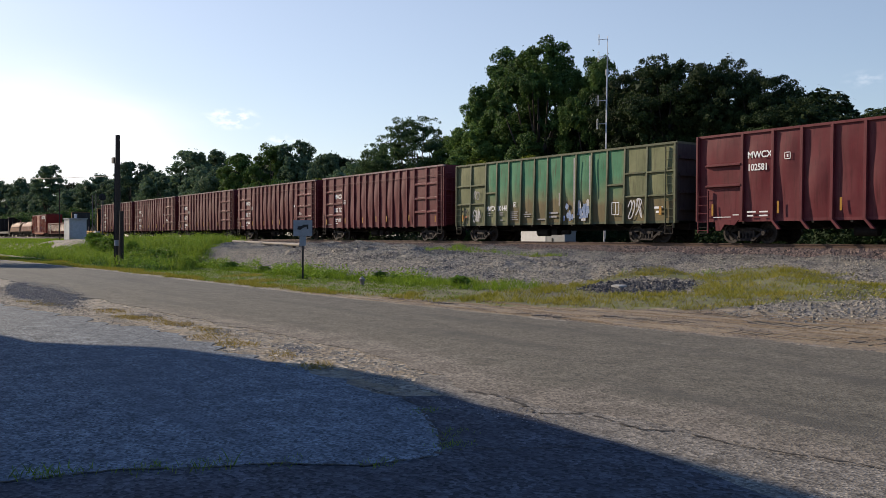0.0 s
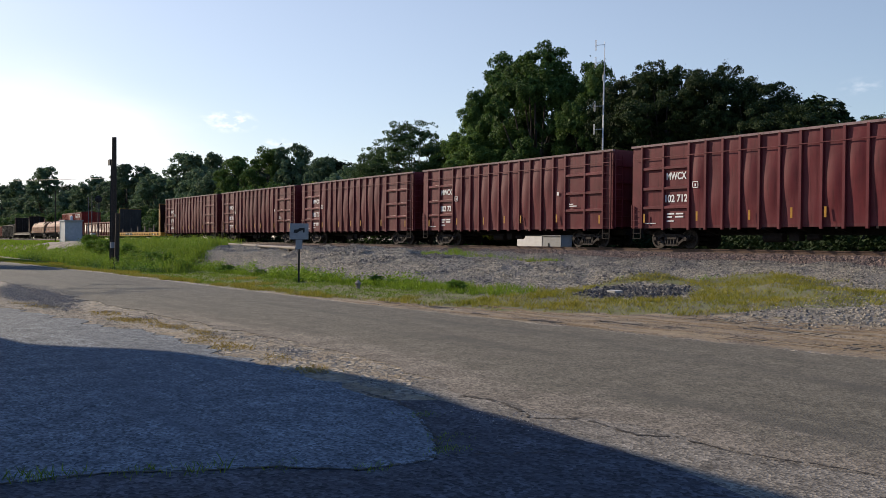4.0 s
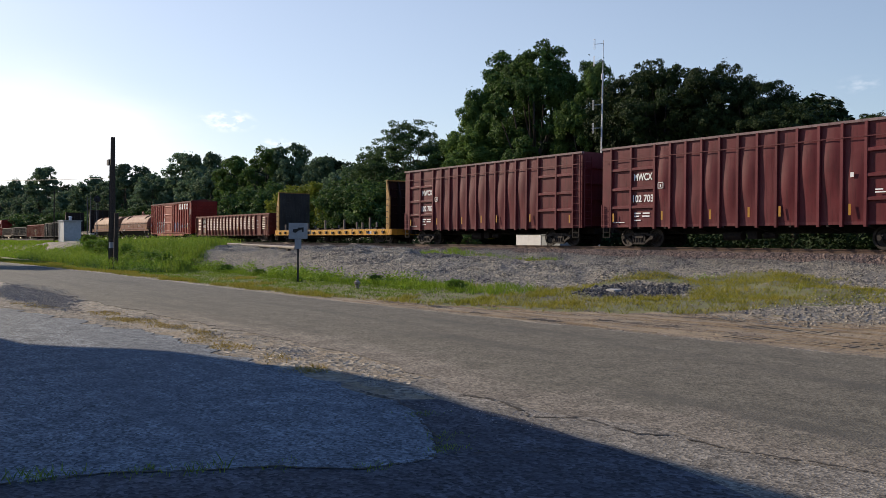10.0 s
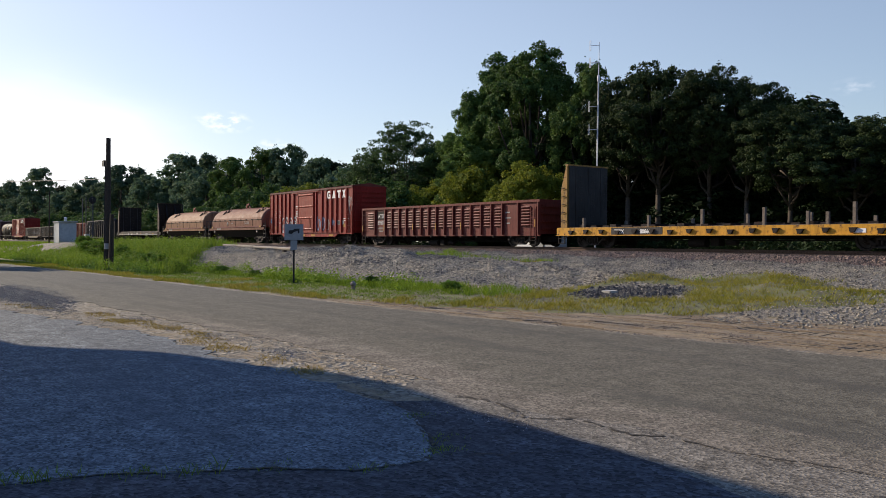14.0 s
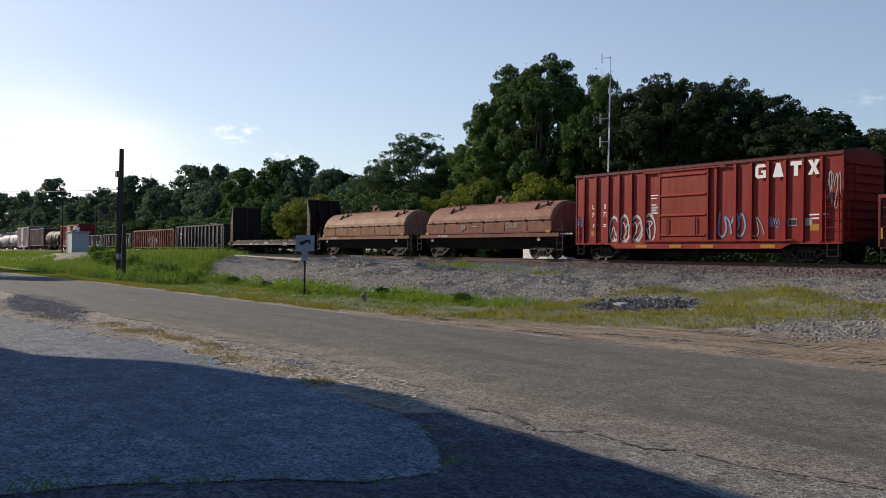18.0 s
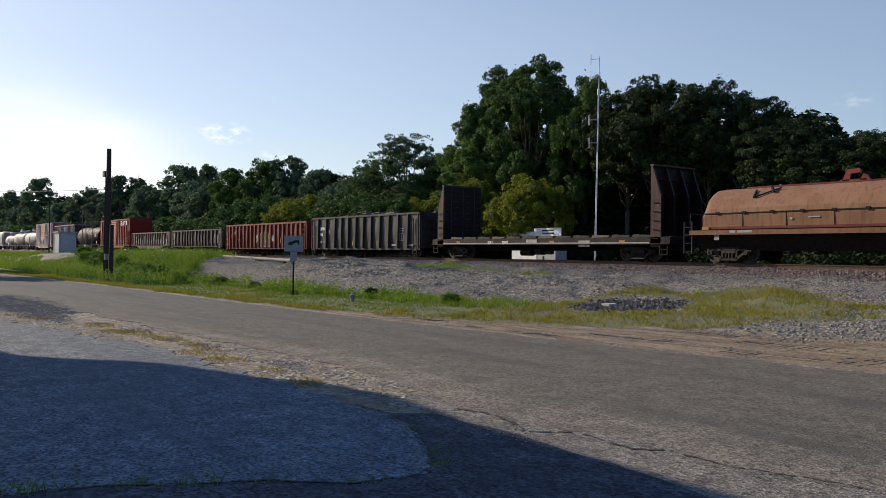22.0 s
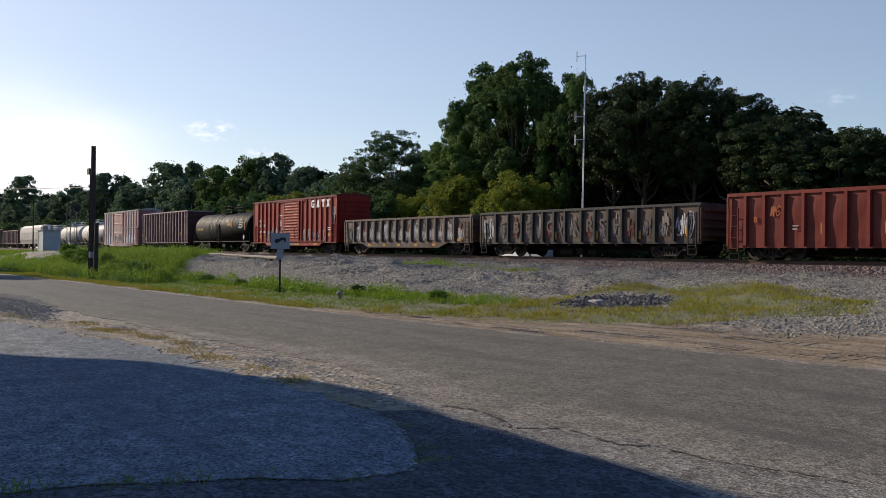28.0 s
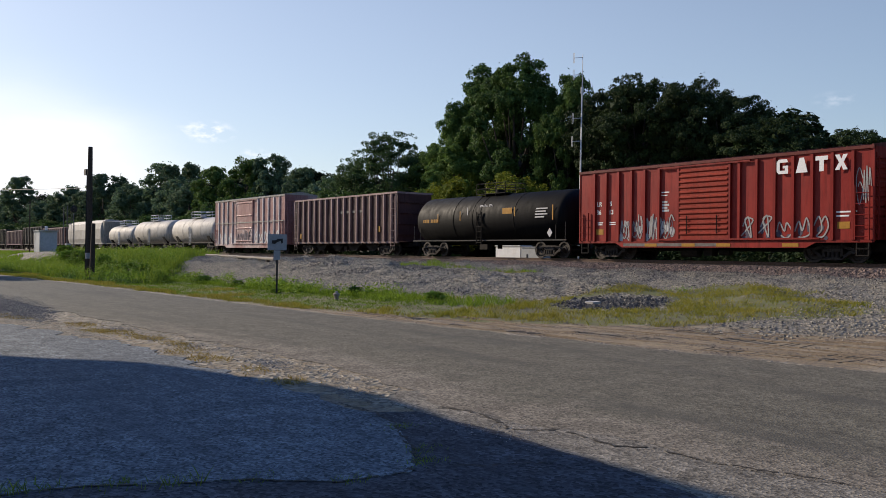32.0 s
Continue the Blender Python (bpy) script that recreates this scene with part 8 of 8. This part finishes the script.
for i, a in enumerate([1.55, 2.65, 3.75, 4.6, 5.4, 6.25, 7.1, 8.25, 9.15, 10.05, 10.95, 11.9, 12.95]):
    blotch(car, a + 0.1, a + 0.6, 1.05, 2.05, -half + 0.02, 160 + i, (PALE_PANEL, OXIDE, BROWN_GREY)[i % 3], 4)
    scrawl(car, a + 0.12, a + 0.62, 1.0, 1.55, -half + 0.005, 80 + i, (GRAF_FADED, OXIDE, GRAF_DARK)[i % 3], 2, 0.035)
for i, (a, b) in enumerate(((0.2, 1.2), (14.0, 15.0))):
    scrawl(car, a, b, 1.0, 2.0, -half + 0.005, 190 + i, GRAF_WHITE, 3, 0.05)
    scrawl(car, a, b, 1.3, 2.1, -half + 0.002, 192 + i, GRAF_PALE, 2, 0.04)
for c, a in zip("EBEGVARSHI", (1.75, 2.85, 3.85, 5.5, 6.35, 7.3, 8.4, 9.3, 10.2, 11.1)):
    letters(car, c, a, 1.3, 0.85, -half - 0.008, BROWN_GREY, "sprayed_letter")
tape(car, [(0.12, 0.95), (6.2, 0.9), (9.1, 0.9), (11.85, 0.9), (14.55, 1.0)], -half - 0.02, 0.14, 0.4)
car, L, half = plain_gondola(-310.9, -295.95, 0.86, 2.42, RUST_BROWN, BROWN_GREY, [1.35, 2.29, 3.14, 4.11, 5.03, 5.92, 6.82, 7.7, 8.63, 9.55, 10.41, 11.32, 12.27, 13.25], "rusty pale gondola with dropped belly sill and white graffiti", 0.15, 0.28)
for i, a in enumerate([0.25, 1.5, 2.4, 3.25, 4.2, 5.15, 6.02, 6.92, 7.8, 8.73, 9.65, 10.5, 11.42, 12.37, 13.5]):
    blotch(car, a + 0.1, a + 0.7, 1.0, 1.9, -half + 0.02, 90 + i, (PALE_PANEL, BROWN_GREY, OXIDE)[i % 3], 3)
    scrawl(car, a + 0.1, a + 0.68, 0.92, 1.32 + 0.15 * (i % 3), -half + 0.005, 110 + i, GRAF_WHITE if i % 3 else GRAF_PALE, 3, 0.022)
    scrawl(car, a + 0.12, a + 0.62, 1.1, 1.5 + 0.2 * (i % 2), -half + 0.002, 150 + i, GRAF_PALE if i % 3 else GRAF_WHITE, 2, 0.026)
    if i % 4 == 1:
        scrawl(car, a + 0.15, a + 0.6, 1.5, 2.05, -half, 210 + i, GRAF_WHITE, 2, 0.03)
tape(car, [(0.3, 0.85), (3.3, 0.55), (5.2, 0.55), (7.0, 0.55), (9.0, 0.55), (11.0, 0.55), (13.6, 0.85)], -half - 0.045, 0.34, 0.17)
red_boxcar(-326.95, 14.8, "3613", 0)
tank_car(-341.95, -327.85, TANK_BLACK, 2.2, 1.48, "black tank car with yellow markings", 0)
car, L, half = hopper(-358.65, -343.8, 0.95, 4.25, HOPPER_BROWN, HOPPER_LIT_TRIM, [0.72 + 0.9 * i for i in range(16)], "brown ribbed open hopper car")
bars(car, [(7.2, 3.0, 0.45, 0.16), (8.1, 3.0, 0.45, 0.16), (9.0, 3.0, 0.45, 0.16), (9.9, 3.0, 0.45, 0.16)], -half + 0.02, GRAF_FADED)
tape(car, [(0.9, 1.2), (12.5, 1.6)], -half - 0.0, 0.3, 0.4)
car, half = boxcar(-375.25, 14.85, "", "pink", [0.9, 1.95, 3.0, 4.15, 9.7, 10.75, 11.8, 12.85, 13.9], (5.1, 8.6), 0.78, 4.85, PINK_CAR, PINK_CAR, "faded pink and white boxcar with graffiti along its foot", TANK_WHITE)
part("belt_rail", Form().box(0.05, 14.8, -half - 0.11, -half - 0.08, 2.68, 2.76), TANK_WHITE, car)
blotch(car, 0.3, 5.2, 0.85, 1.7, -half - 0.006, 141, GRAF_WHITE, 12)
scrawl(car, 5.4, 8.6, 0.9, 2.0, -half - 0.085, 142, GRAF_DARK, 4, 0.12)
scrawl(car, 9.0, 14.0, 0.9, 1.9, -half - 0.006, 143, GRAF_WHITE, 6, 0.14)
tank_car(-388.55, -375.9, TANK_WHITE, 2.2, 1.33, "dusty white tank car", 1)
tank_car(-401.9, -389.1, TANK_WHITE, 2.2, 1.33, "dusty white tank car", 2)
tank_car(-413.3, -402.4, TANK_WHITE, 2.0, 1.2, "small grey-white tank car", 3)
covered_hopper(-434.6, -414.0)
for i in range(6):
    hopper(-451.2 - i * 16.2, -436.0 - i * 16.2, 0.95, 3.9 if i % 2 else 3.5, GREY_CAR if i % 2 else HOPPER_BROWN, GREY_CAR if i % 2 else HOPPER_LIT_TRIM, [1.3 + j * 1.38 for j in range(10)], "dark ribbed open hopper car")


# ---- things beside the line ----
def pole_with_lamp():
    x, y = -46.7, 11.6
    ob = thing("utility_pole", "dark weathered wooden utility pole with a short stub pole beside it", "pole", (x, y, terrain(x, y)))
    part("shaft", Form().tube((0, 0, -0.3), (0.06, 0, 6.85), 0.17, 0.11, 12), POLE_WOOD, ob)
    part("stub", Form().tube((0.42, 0.05, -0.3), (0.62, 0.05, 2.9), 0.14, 0.10, 10), POLE_WOOD, ob, "shorter dark pole leaning on it")
    part("lamp_box", Form().box(-0.62, -0.22, -0.15, 0.15, 5.42, 5.72).box(-0.25, 0.0, -0.04, 0.04, 5.52, 5.62), BLACK, ob, "small dark floodlight box")
    part("marker_band", Form().turned([(1.1, 0.17), (1.1, 0.18), (1.4, 0.175), (1.4, 0.165)], (0.02, 0, 0), "z", 12), SIGN_GREY, ob)
    part("conduit", Form().tube((-0.05, -0.17, 0.0), (0.0, -0.13, 5.4), 0.03, n=6), BLACK, ob)


def small_sign():
    x, y = -28.9, 13.7
    ob = thing("sign", "grey rectangular trackside sign with a black symbol on a steel post", "sign", (x, y, terrain(x, y)))
    turn = Matrix.Rotation(radians(62), 4, "Z")
    post = Form().tube((0, 0, -0.3), (0, 0, 1.62), 0.035, n=8)
    part("post", post, BLACK, ob)
    plate = part("plate", Form().box(-0.34, 0.34, -0.05, -0.03, 1.58, 2.16), SIGN_GREY, ob, at=turn)
    part("symbol", Form().prism([(-0.2, 1.82), (-0.18, 1.93), (-0.02, 1.95), (0.0, 1.99), (0.2, 2.0), (0.2, 1.84), (0.15, 1.82), (0.13, 1.92), (0.0, 1.87), (-0.08, 1.8)], "y", -0.056, -0.052), BLACK, plate)
    part("lower_plate", Form().box(-0.12, 0.12, -0.05, -0.03, 1.22, 1.57), SIGN_GREY, ob, at=turn)


def bungalow():
    x, y = -97.3, 19.85
    ob = thing("equipment_shed", "small pale grey railway equipment shed with a flat roof", "shed", (x, y, terrain(x, y) - 0.1))
    part("body", Form().box(-1.3, 1.3, -0.85, 0.85, 0, 2.4), SHED_GREY, ob)
    part("roof", Form().box(-1.4, 1.4, -0.95, 0.95, 2.4, 2.5), CABINET_GREY, ob)
    part("door", Form().box(1.304, 1.33, -0.6, 0.4, 0.15, 2.1), SHED_GREY, ob)
    part("vent", Form().turned([(2.58, 0.14), (2.9, 0.14), (2.95, 0.2), (3.05, 0.0)], (0.2, 0.0, -0.08), "z", 12), GALV, ob)
    p = thing("utility_pole", "thin dark post beside the equipment shed", "pole", (x - 1.8, y - 1.2, terrain(x, y)))
    part("shaft", Form().tube((0, 0, -0.2), (0, 0, 5.6), 0.07, 0.05, 8), POLE_WOOD, p)


def signal_mast(x, y, h, head=True):
    ob = thing("signal_mast", "railway signal mast with a dark round signal head", "signal", (x, y, terrain(x, y)))
    part("mast", Form().tube((0, 0, 0), (0, 0, h), 0.055, 0.045, 10), STEEL_DARK, ob)
    part("base", Form().box(-0.3, 0.3, -0.3, 0.3, -0.1, 0.5), CONCRETE, ob)
    if head:
        part("signal_head", Form().turned([(-0.12, 0.0), (-0.12, 0.42), (0.0, 0.45), (0.02, 0.0)], (0.15, 0, h - 0.6), "x", 20), BLACK, ob)
        part("lamp_hood", Form().tube((0.15, 0, h - 0.45), (0.5, 0, h - 0.45), 0.12, n=10).tube((0.15, 0, h - 0.75), (0.5, 0, h - 0.75), 0.12, n=10), BLACK, ob)
        part("mast_ladder", Form().tube((-0.4, -0.2, 0), (-0.12, -0.2, h - 1.0), 0.02, n=6).tube((-0.4, 0.2, 0), (-0.12, 0.2, h - 1.0), 0.02, n=6), STEEL_DARK, ob)
        part("case", Form().box(-0.4, 0.4, -0.9, -0.4, 0.2, 1.3), CABINET_GREY, ob)


def antenna():
    x, y = -44.8, 40.5
    ob = thing("antenna_mast", "tall thin radio mast with side dipole antennas, leaning slightly", "antenna", (x * 40.5 / 45, y, terrain(x, y)))
    lean = 0.016
    top = 14.4
    at = lambda z: (lean * z * 1.0, 0, z)
    part("mast", Form().tube(at(-0.2), at(11.3), 0.055, 0.045, 8), GALV, ob)
    part("upper_tube", Form().tube(at(11.2), at(top - 0.8), 0.025, 0.02, 6), GALV, ob)
    part("junction", Form().tube(at(11.05), at(11.45), 0.09, n=8), GALV, ob)
    for z, s in ((top - 1.0, -1), (top - 2.1, -1), (9.45, -1), (7.95, -1)):
        a = Vector(at(z))
        b = a + Vector((s * 0.55, -0.25, 0.02))
        g = Form().tube(a, b, 0.018, n=6)
        for d in (-0.05, 0.05):
            g.tube(b + Vector((d, 0, -0.32)), b + Vector((d, 0, 0.32)), 0.015, n=6)
        g.tube(b + Vector((-0.05, 0, 0.32)), b + Vector((0.05, 0, 0.32)), 0.015, n=6)
        g.tube(b + Vector((-0.05, 0, -0.32)), b + Vector((0.05, 0, -0.32)), 0.015, n=6)
        part("dipole", g, GALV, ob)
    part("cable", Form().tube((0.12, -0.03, 0.5), (0.22, -0.03, 9.8), 0.02, n=6), GALV, ob)


def relay_boxes():
    a = thing("relay_box", "low white concrete relay box behind the track", "box", (-45.3, 39.0, terrain(-45, 39)))
    part("body", Form().box(-1.65, 0.95, 0, 1.0, -0.1, 1.06), CABINET_WHITE, a)
    part("lid", Form().box(-1.7, 1.0, -0.05, 1.05, 1.06, 1.13), CABINET_WHITE, a)
    for x in (-1.0, 0.2):
        part("bolt", Form().tube((x, 0.4, 1.13), (x, 0.4, 1.26), 0.12, n=8), GALV, a)
    b = thing("relay_box", "low grey steel relay cabinet behind the track", "box", (-43.1, 39.0, terrain(-43, 39)))
    part("body", Form().box(-1.15, 0.65, 0, 1.0, -0.1, 1.0), CABINET_GREY, b)
    part("lid", Form().box(-1.18, 0.7, -0.05, 1.05, 1.0, 1.06), CABINET_GREY, b)
    part("latch", Form().box(-0.6, -0.5, -0.03, 0.0, 0.3, 0.55), BLACK, b)


def white_apparatus():
    """White trackside cylinder beside a small white board with two lines of writing."""
    x0, x1, x2, zb, zt, y = -49.12, -46.44, -43.63, 2.96, 3.51, 40.6
    g = terrain(x0, y)
    a = thing("track_apparatus", "white painted steel cylinder on short legs behind the track", "equipment", (x0, y, g))
    part("cylinder", Form().turned([(0, 0), (0, 0.1), (0.06, 0.16), (x1 - x0 - 0.06, 0.16), (x1 - x0, 0.1), (x1 - x0, 0)], (0, 0, zb + 0.16 - g), "x", 16), CABINET_WHITE, a, round_=True)
    for k in (0.25, 0.75):
        part("leg", Form().box((x1 - x0) * k - 0.04, (x1 - x0) * k + 0.04, -0.05, 0.05, 0, zb + 0.08 - g), STEEL_DARK, a)
    b = thing("sign", "small white trackside board with two lines of dark writing", "sign", (x1 + 0.03, y, g))
    w = x2 - x1 - 0.03
    part("board", Form().box(0, w, -0.03, 0.03, zb - g, zt - g), CABINET_WHITE, b)
    for k in (0.15, 0.85):
        part("post", Form().box(w * k - 0.04, w * k + 0.04, 0.032, 0.1, -0.1, zt - 0.1 - g), STEEL_DARK, b)
    for k in (0.58, 0.22):
        part("writing_bar", Form().box(w * 0.3, w * 0.75, -0.036, -0.032, zb - g + (zt - zb) * k, zb - g + (zt - zb) * (k + 0.2)), BLACK, b)


def barrier_log():
    ob = thing("guard_pole", "long pale fallen pole lying on short posts above the gravel bank", "pole", (-46.5, 19.5, 0))
    a, b = Vector((-7.4, 1.1, 1.3)), Vector((7.2, -1.0, 1.19))
    part("pole", Form().tube(a, b, 0.06, 0.085, 10), PALE_WOOD, ob)
    part("shadow_board", Form().tube(a.lerp(b, 0.55) + Vector((0, 0.2, -0.12)), b + Vector((0.2, 0.2, -0.22)), 0.07, n=8), TIE_WOOD, ob)
    for t in (0.1, 0.5, 0.92):
        p = a.lerp(b, t)
        part("rest", Form().box(p.x - 0.1, p.x + 0.1, p.y - 0.1, p.y + 0.1, terrain(p.x - 46.5, p.y + 19.5) - 0.1, p.z - 0.06), TIE_WOOD, ob)


def marker_stub():
    x, y = -23.95, 13.4
    ob = thing("marker_post", "small pale weathered marker post in the grass", "post", (x, y, terrain(x, y)))
    part("post", Form().turned([(-0.1, 0.07), (0.14, 0.065), (0.16, 0.1), (0.22, 0.1), (0.25, 0.055), (0.29, 0.04), (0.3, 0.0)], (0, 0, 0), "z", 12), PALE_WOOD, ob)
    part("cap", Form().tube((-0.11, 0, 0.16), (0.11, 0, 0.16), 0.03, n=8), PALE_WOOD, ob)


def concrete_slab():
    ob = thing("concrete_slab", "broken pale concrete slab on the rubble heap", "slab", (-16.35, 17.0, terrain(-16.35, 17.0) + 0.06))
    part("slab", Form().prism([(-0.2, -0.12), (0.12, -0.15), (0.21, 0.06), (0.04, 0.15), (-0.18, 0.08)], "z", -0.06, 0.015), CONCRETE, ob, at=Matrix.Rotation(0.05, 4, "X"))


def overhead_wire():
    ob = thing("overhead_wire", "thin dark overhead wire sagging across the sky", "wire")
    a, b = Vector((-155, 12.6, 11.7)), Vector((-46.8, 11.6, 4.75))
    f = Form()
    pts = [a.lerp(b, i / 16) - Vector((0, 0, 0.6 * math.sin(math.pi * i / 16))) for i in range(17)]
    for p, q in zip(pts, pts[1:]):
        f.tube(p, q, 0.014, n=6, caps=False)
    part("wire", f, BLACK, ob)


def building():
    """Unseen building beside and behind the camera, its roof outlined to shade the lot."""
    ob = thing("building", "unseen two-storey pale block building, wide rounded roof overhang shaped to shade the lot", "building", kind="structure")
    foot = [(-38, -30), (-38, -5.6), (-31.2, -3.6), (-29.13, -2.99), (-28.03, -2.8), (-27.14, -2.15), (-26.45, -1.49), (-25.9, -1.13), (-24.8, -0.8), (-24.1, -0.56), (-23.5, -0.15), (-22.3, 0.04), (-21.3, -0.05), (-20.5, -0.18), (-17.25, -0.17), (-12.0, -0.4), (-12.0, -30)]
    h = 7.0
    f = Form()
    part("wall", f.prism([(-36, -30), (-36, -9.5), (-24, -5.2), (-12.5, -4.8), (-12.5, -30)], "z", -0.1, h - 0.2), WALL_PLAIN, ob)
    part("roof", Form().prism(foot, "z", h - 0.2, h), ROOF_PLAIN, ob)


pole_with_lamp()
small_sign()
bungalow()
signal_mast(-117.7, 27.3, 6.3)
signal_mast(-121.1, 27.3, 6.2, False)
signal_mast(-123.0, 27.3, 6.2, False)
antenna()
relay_boxes()
white_apparatus()
barrier_log()
marker_stub()
concrete_slab()
overhead_wire()
building()


# ---- a flock that passes over the lot and draws its shadows across the road ----
FLOCK = []


def flock():
    """Dark birds in flight; each is placed by where its shadow lies on the road at seven seconds."""
    half_wing = [(0.0, 0.11), (0.4, 0.13), (0.78, 0.08), (1.08, 0.0), (0.76, -0.03), (0.4, -0.06), (0.0, -0.07)]
    for i, (x, y) in enumerate(BIRD_SHADOWS):
        bird = thing("bird", "dark bird gliding high above the parking lot with raised wings", "bird", (x, y, 14), group="flock of birds")
        part("body", Form().turned([(-0.3, 0.0), (-0.24, 0.035), (-0.05, 0.085), (0.12, 0.075), (0.2, 0.05), (0.27, 0.045), (0.31, 0.012), (0.36, 0.0)], (0, 0, 0), "x", 10), BLACK, bird, round_=True)
        part("tail", Form().prism([(-0.24, -0.03), (-0.46, -0.1), (-0.48, 0.1), (-0.24, 0.03)], "z", -0.008, 0.008), BLACK, bird)
        lift = radians(22 + 7 * (i % 4))
        for side in (-1, 1):
            f = Form().prism([(b, a) for a, b in half_wing], "z", -0.01, 0.01)
            part("wing", f, BLACK, bird, at=Matrix.Translation((0, side * 0.06, 0.02)) @ Matrix.Diagonal((1, side, 1, 1)) @ Matrix.Rotation(lift, 4, "X"))
        FLOCK.append((bird, x, y))


BIRD_SHADOWS = [(-6.78, 10.3), (-6.84, 9.54), (-5.59, 8.92), (-5.67, 7.81), (-4.78, 7.72), (-9.93, 9.4), (-7.7, 8.2)]
flock()


# ---- what moves ----
def travel(t):
    """How far the train has rolled to the right by t seconds; it slowly gathers speed."""
    return 8.0316 * t + 0.0712 * t**2 - 0.0017857 * t**3 + 0.000023493 * t**4


def motions():
    for ob, left in TRAIN:
        walk(ob, [(t, pose(left + travel(t), TRACK_Y, RAIL_Z)) for t in range(0, 33)])
    # the flock sweeps in, drifts over the road for two seconds and sweeps away again
    over = SUN_DIR * (14 / SUN_DIR.z)
    drift = ((0, -63.0), (3, -33.0), (5.2, -8.5), (6.0, -2.5), (7.0, 0.0), (7.5, 2.2), (8.2, 8.5), (11, 36.0), (32, 240.0))
    for bird, x, y in FLOCK:
        walk(bird, [(t, pose(x + over.x + d, y + over.y + 0.1 * d, 14, 0, 0, 5.7)) for t, d in drift])
    # every wheelset turns alike: key one front and one rear wheelset, the others take the same turning
    first = {}
    for ob, x in WHEELS:
        if x not in first:
            walk(ob, [(i / FPS, pose(x, 0, -0.005, 0, math.degrees(travel(i / FPS) / 0.42), 0)) for i in range(0, 32 * FPS + 1)])
            first[x] = ob.animation_data
        else:
            ob.rotation_mode = "QUATERNION"
            keys = ob.animation_data_create()
            keys.action, keys.action_slot = first[x].action, first[x].action_slot


motions()
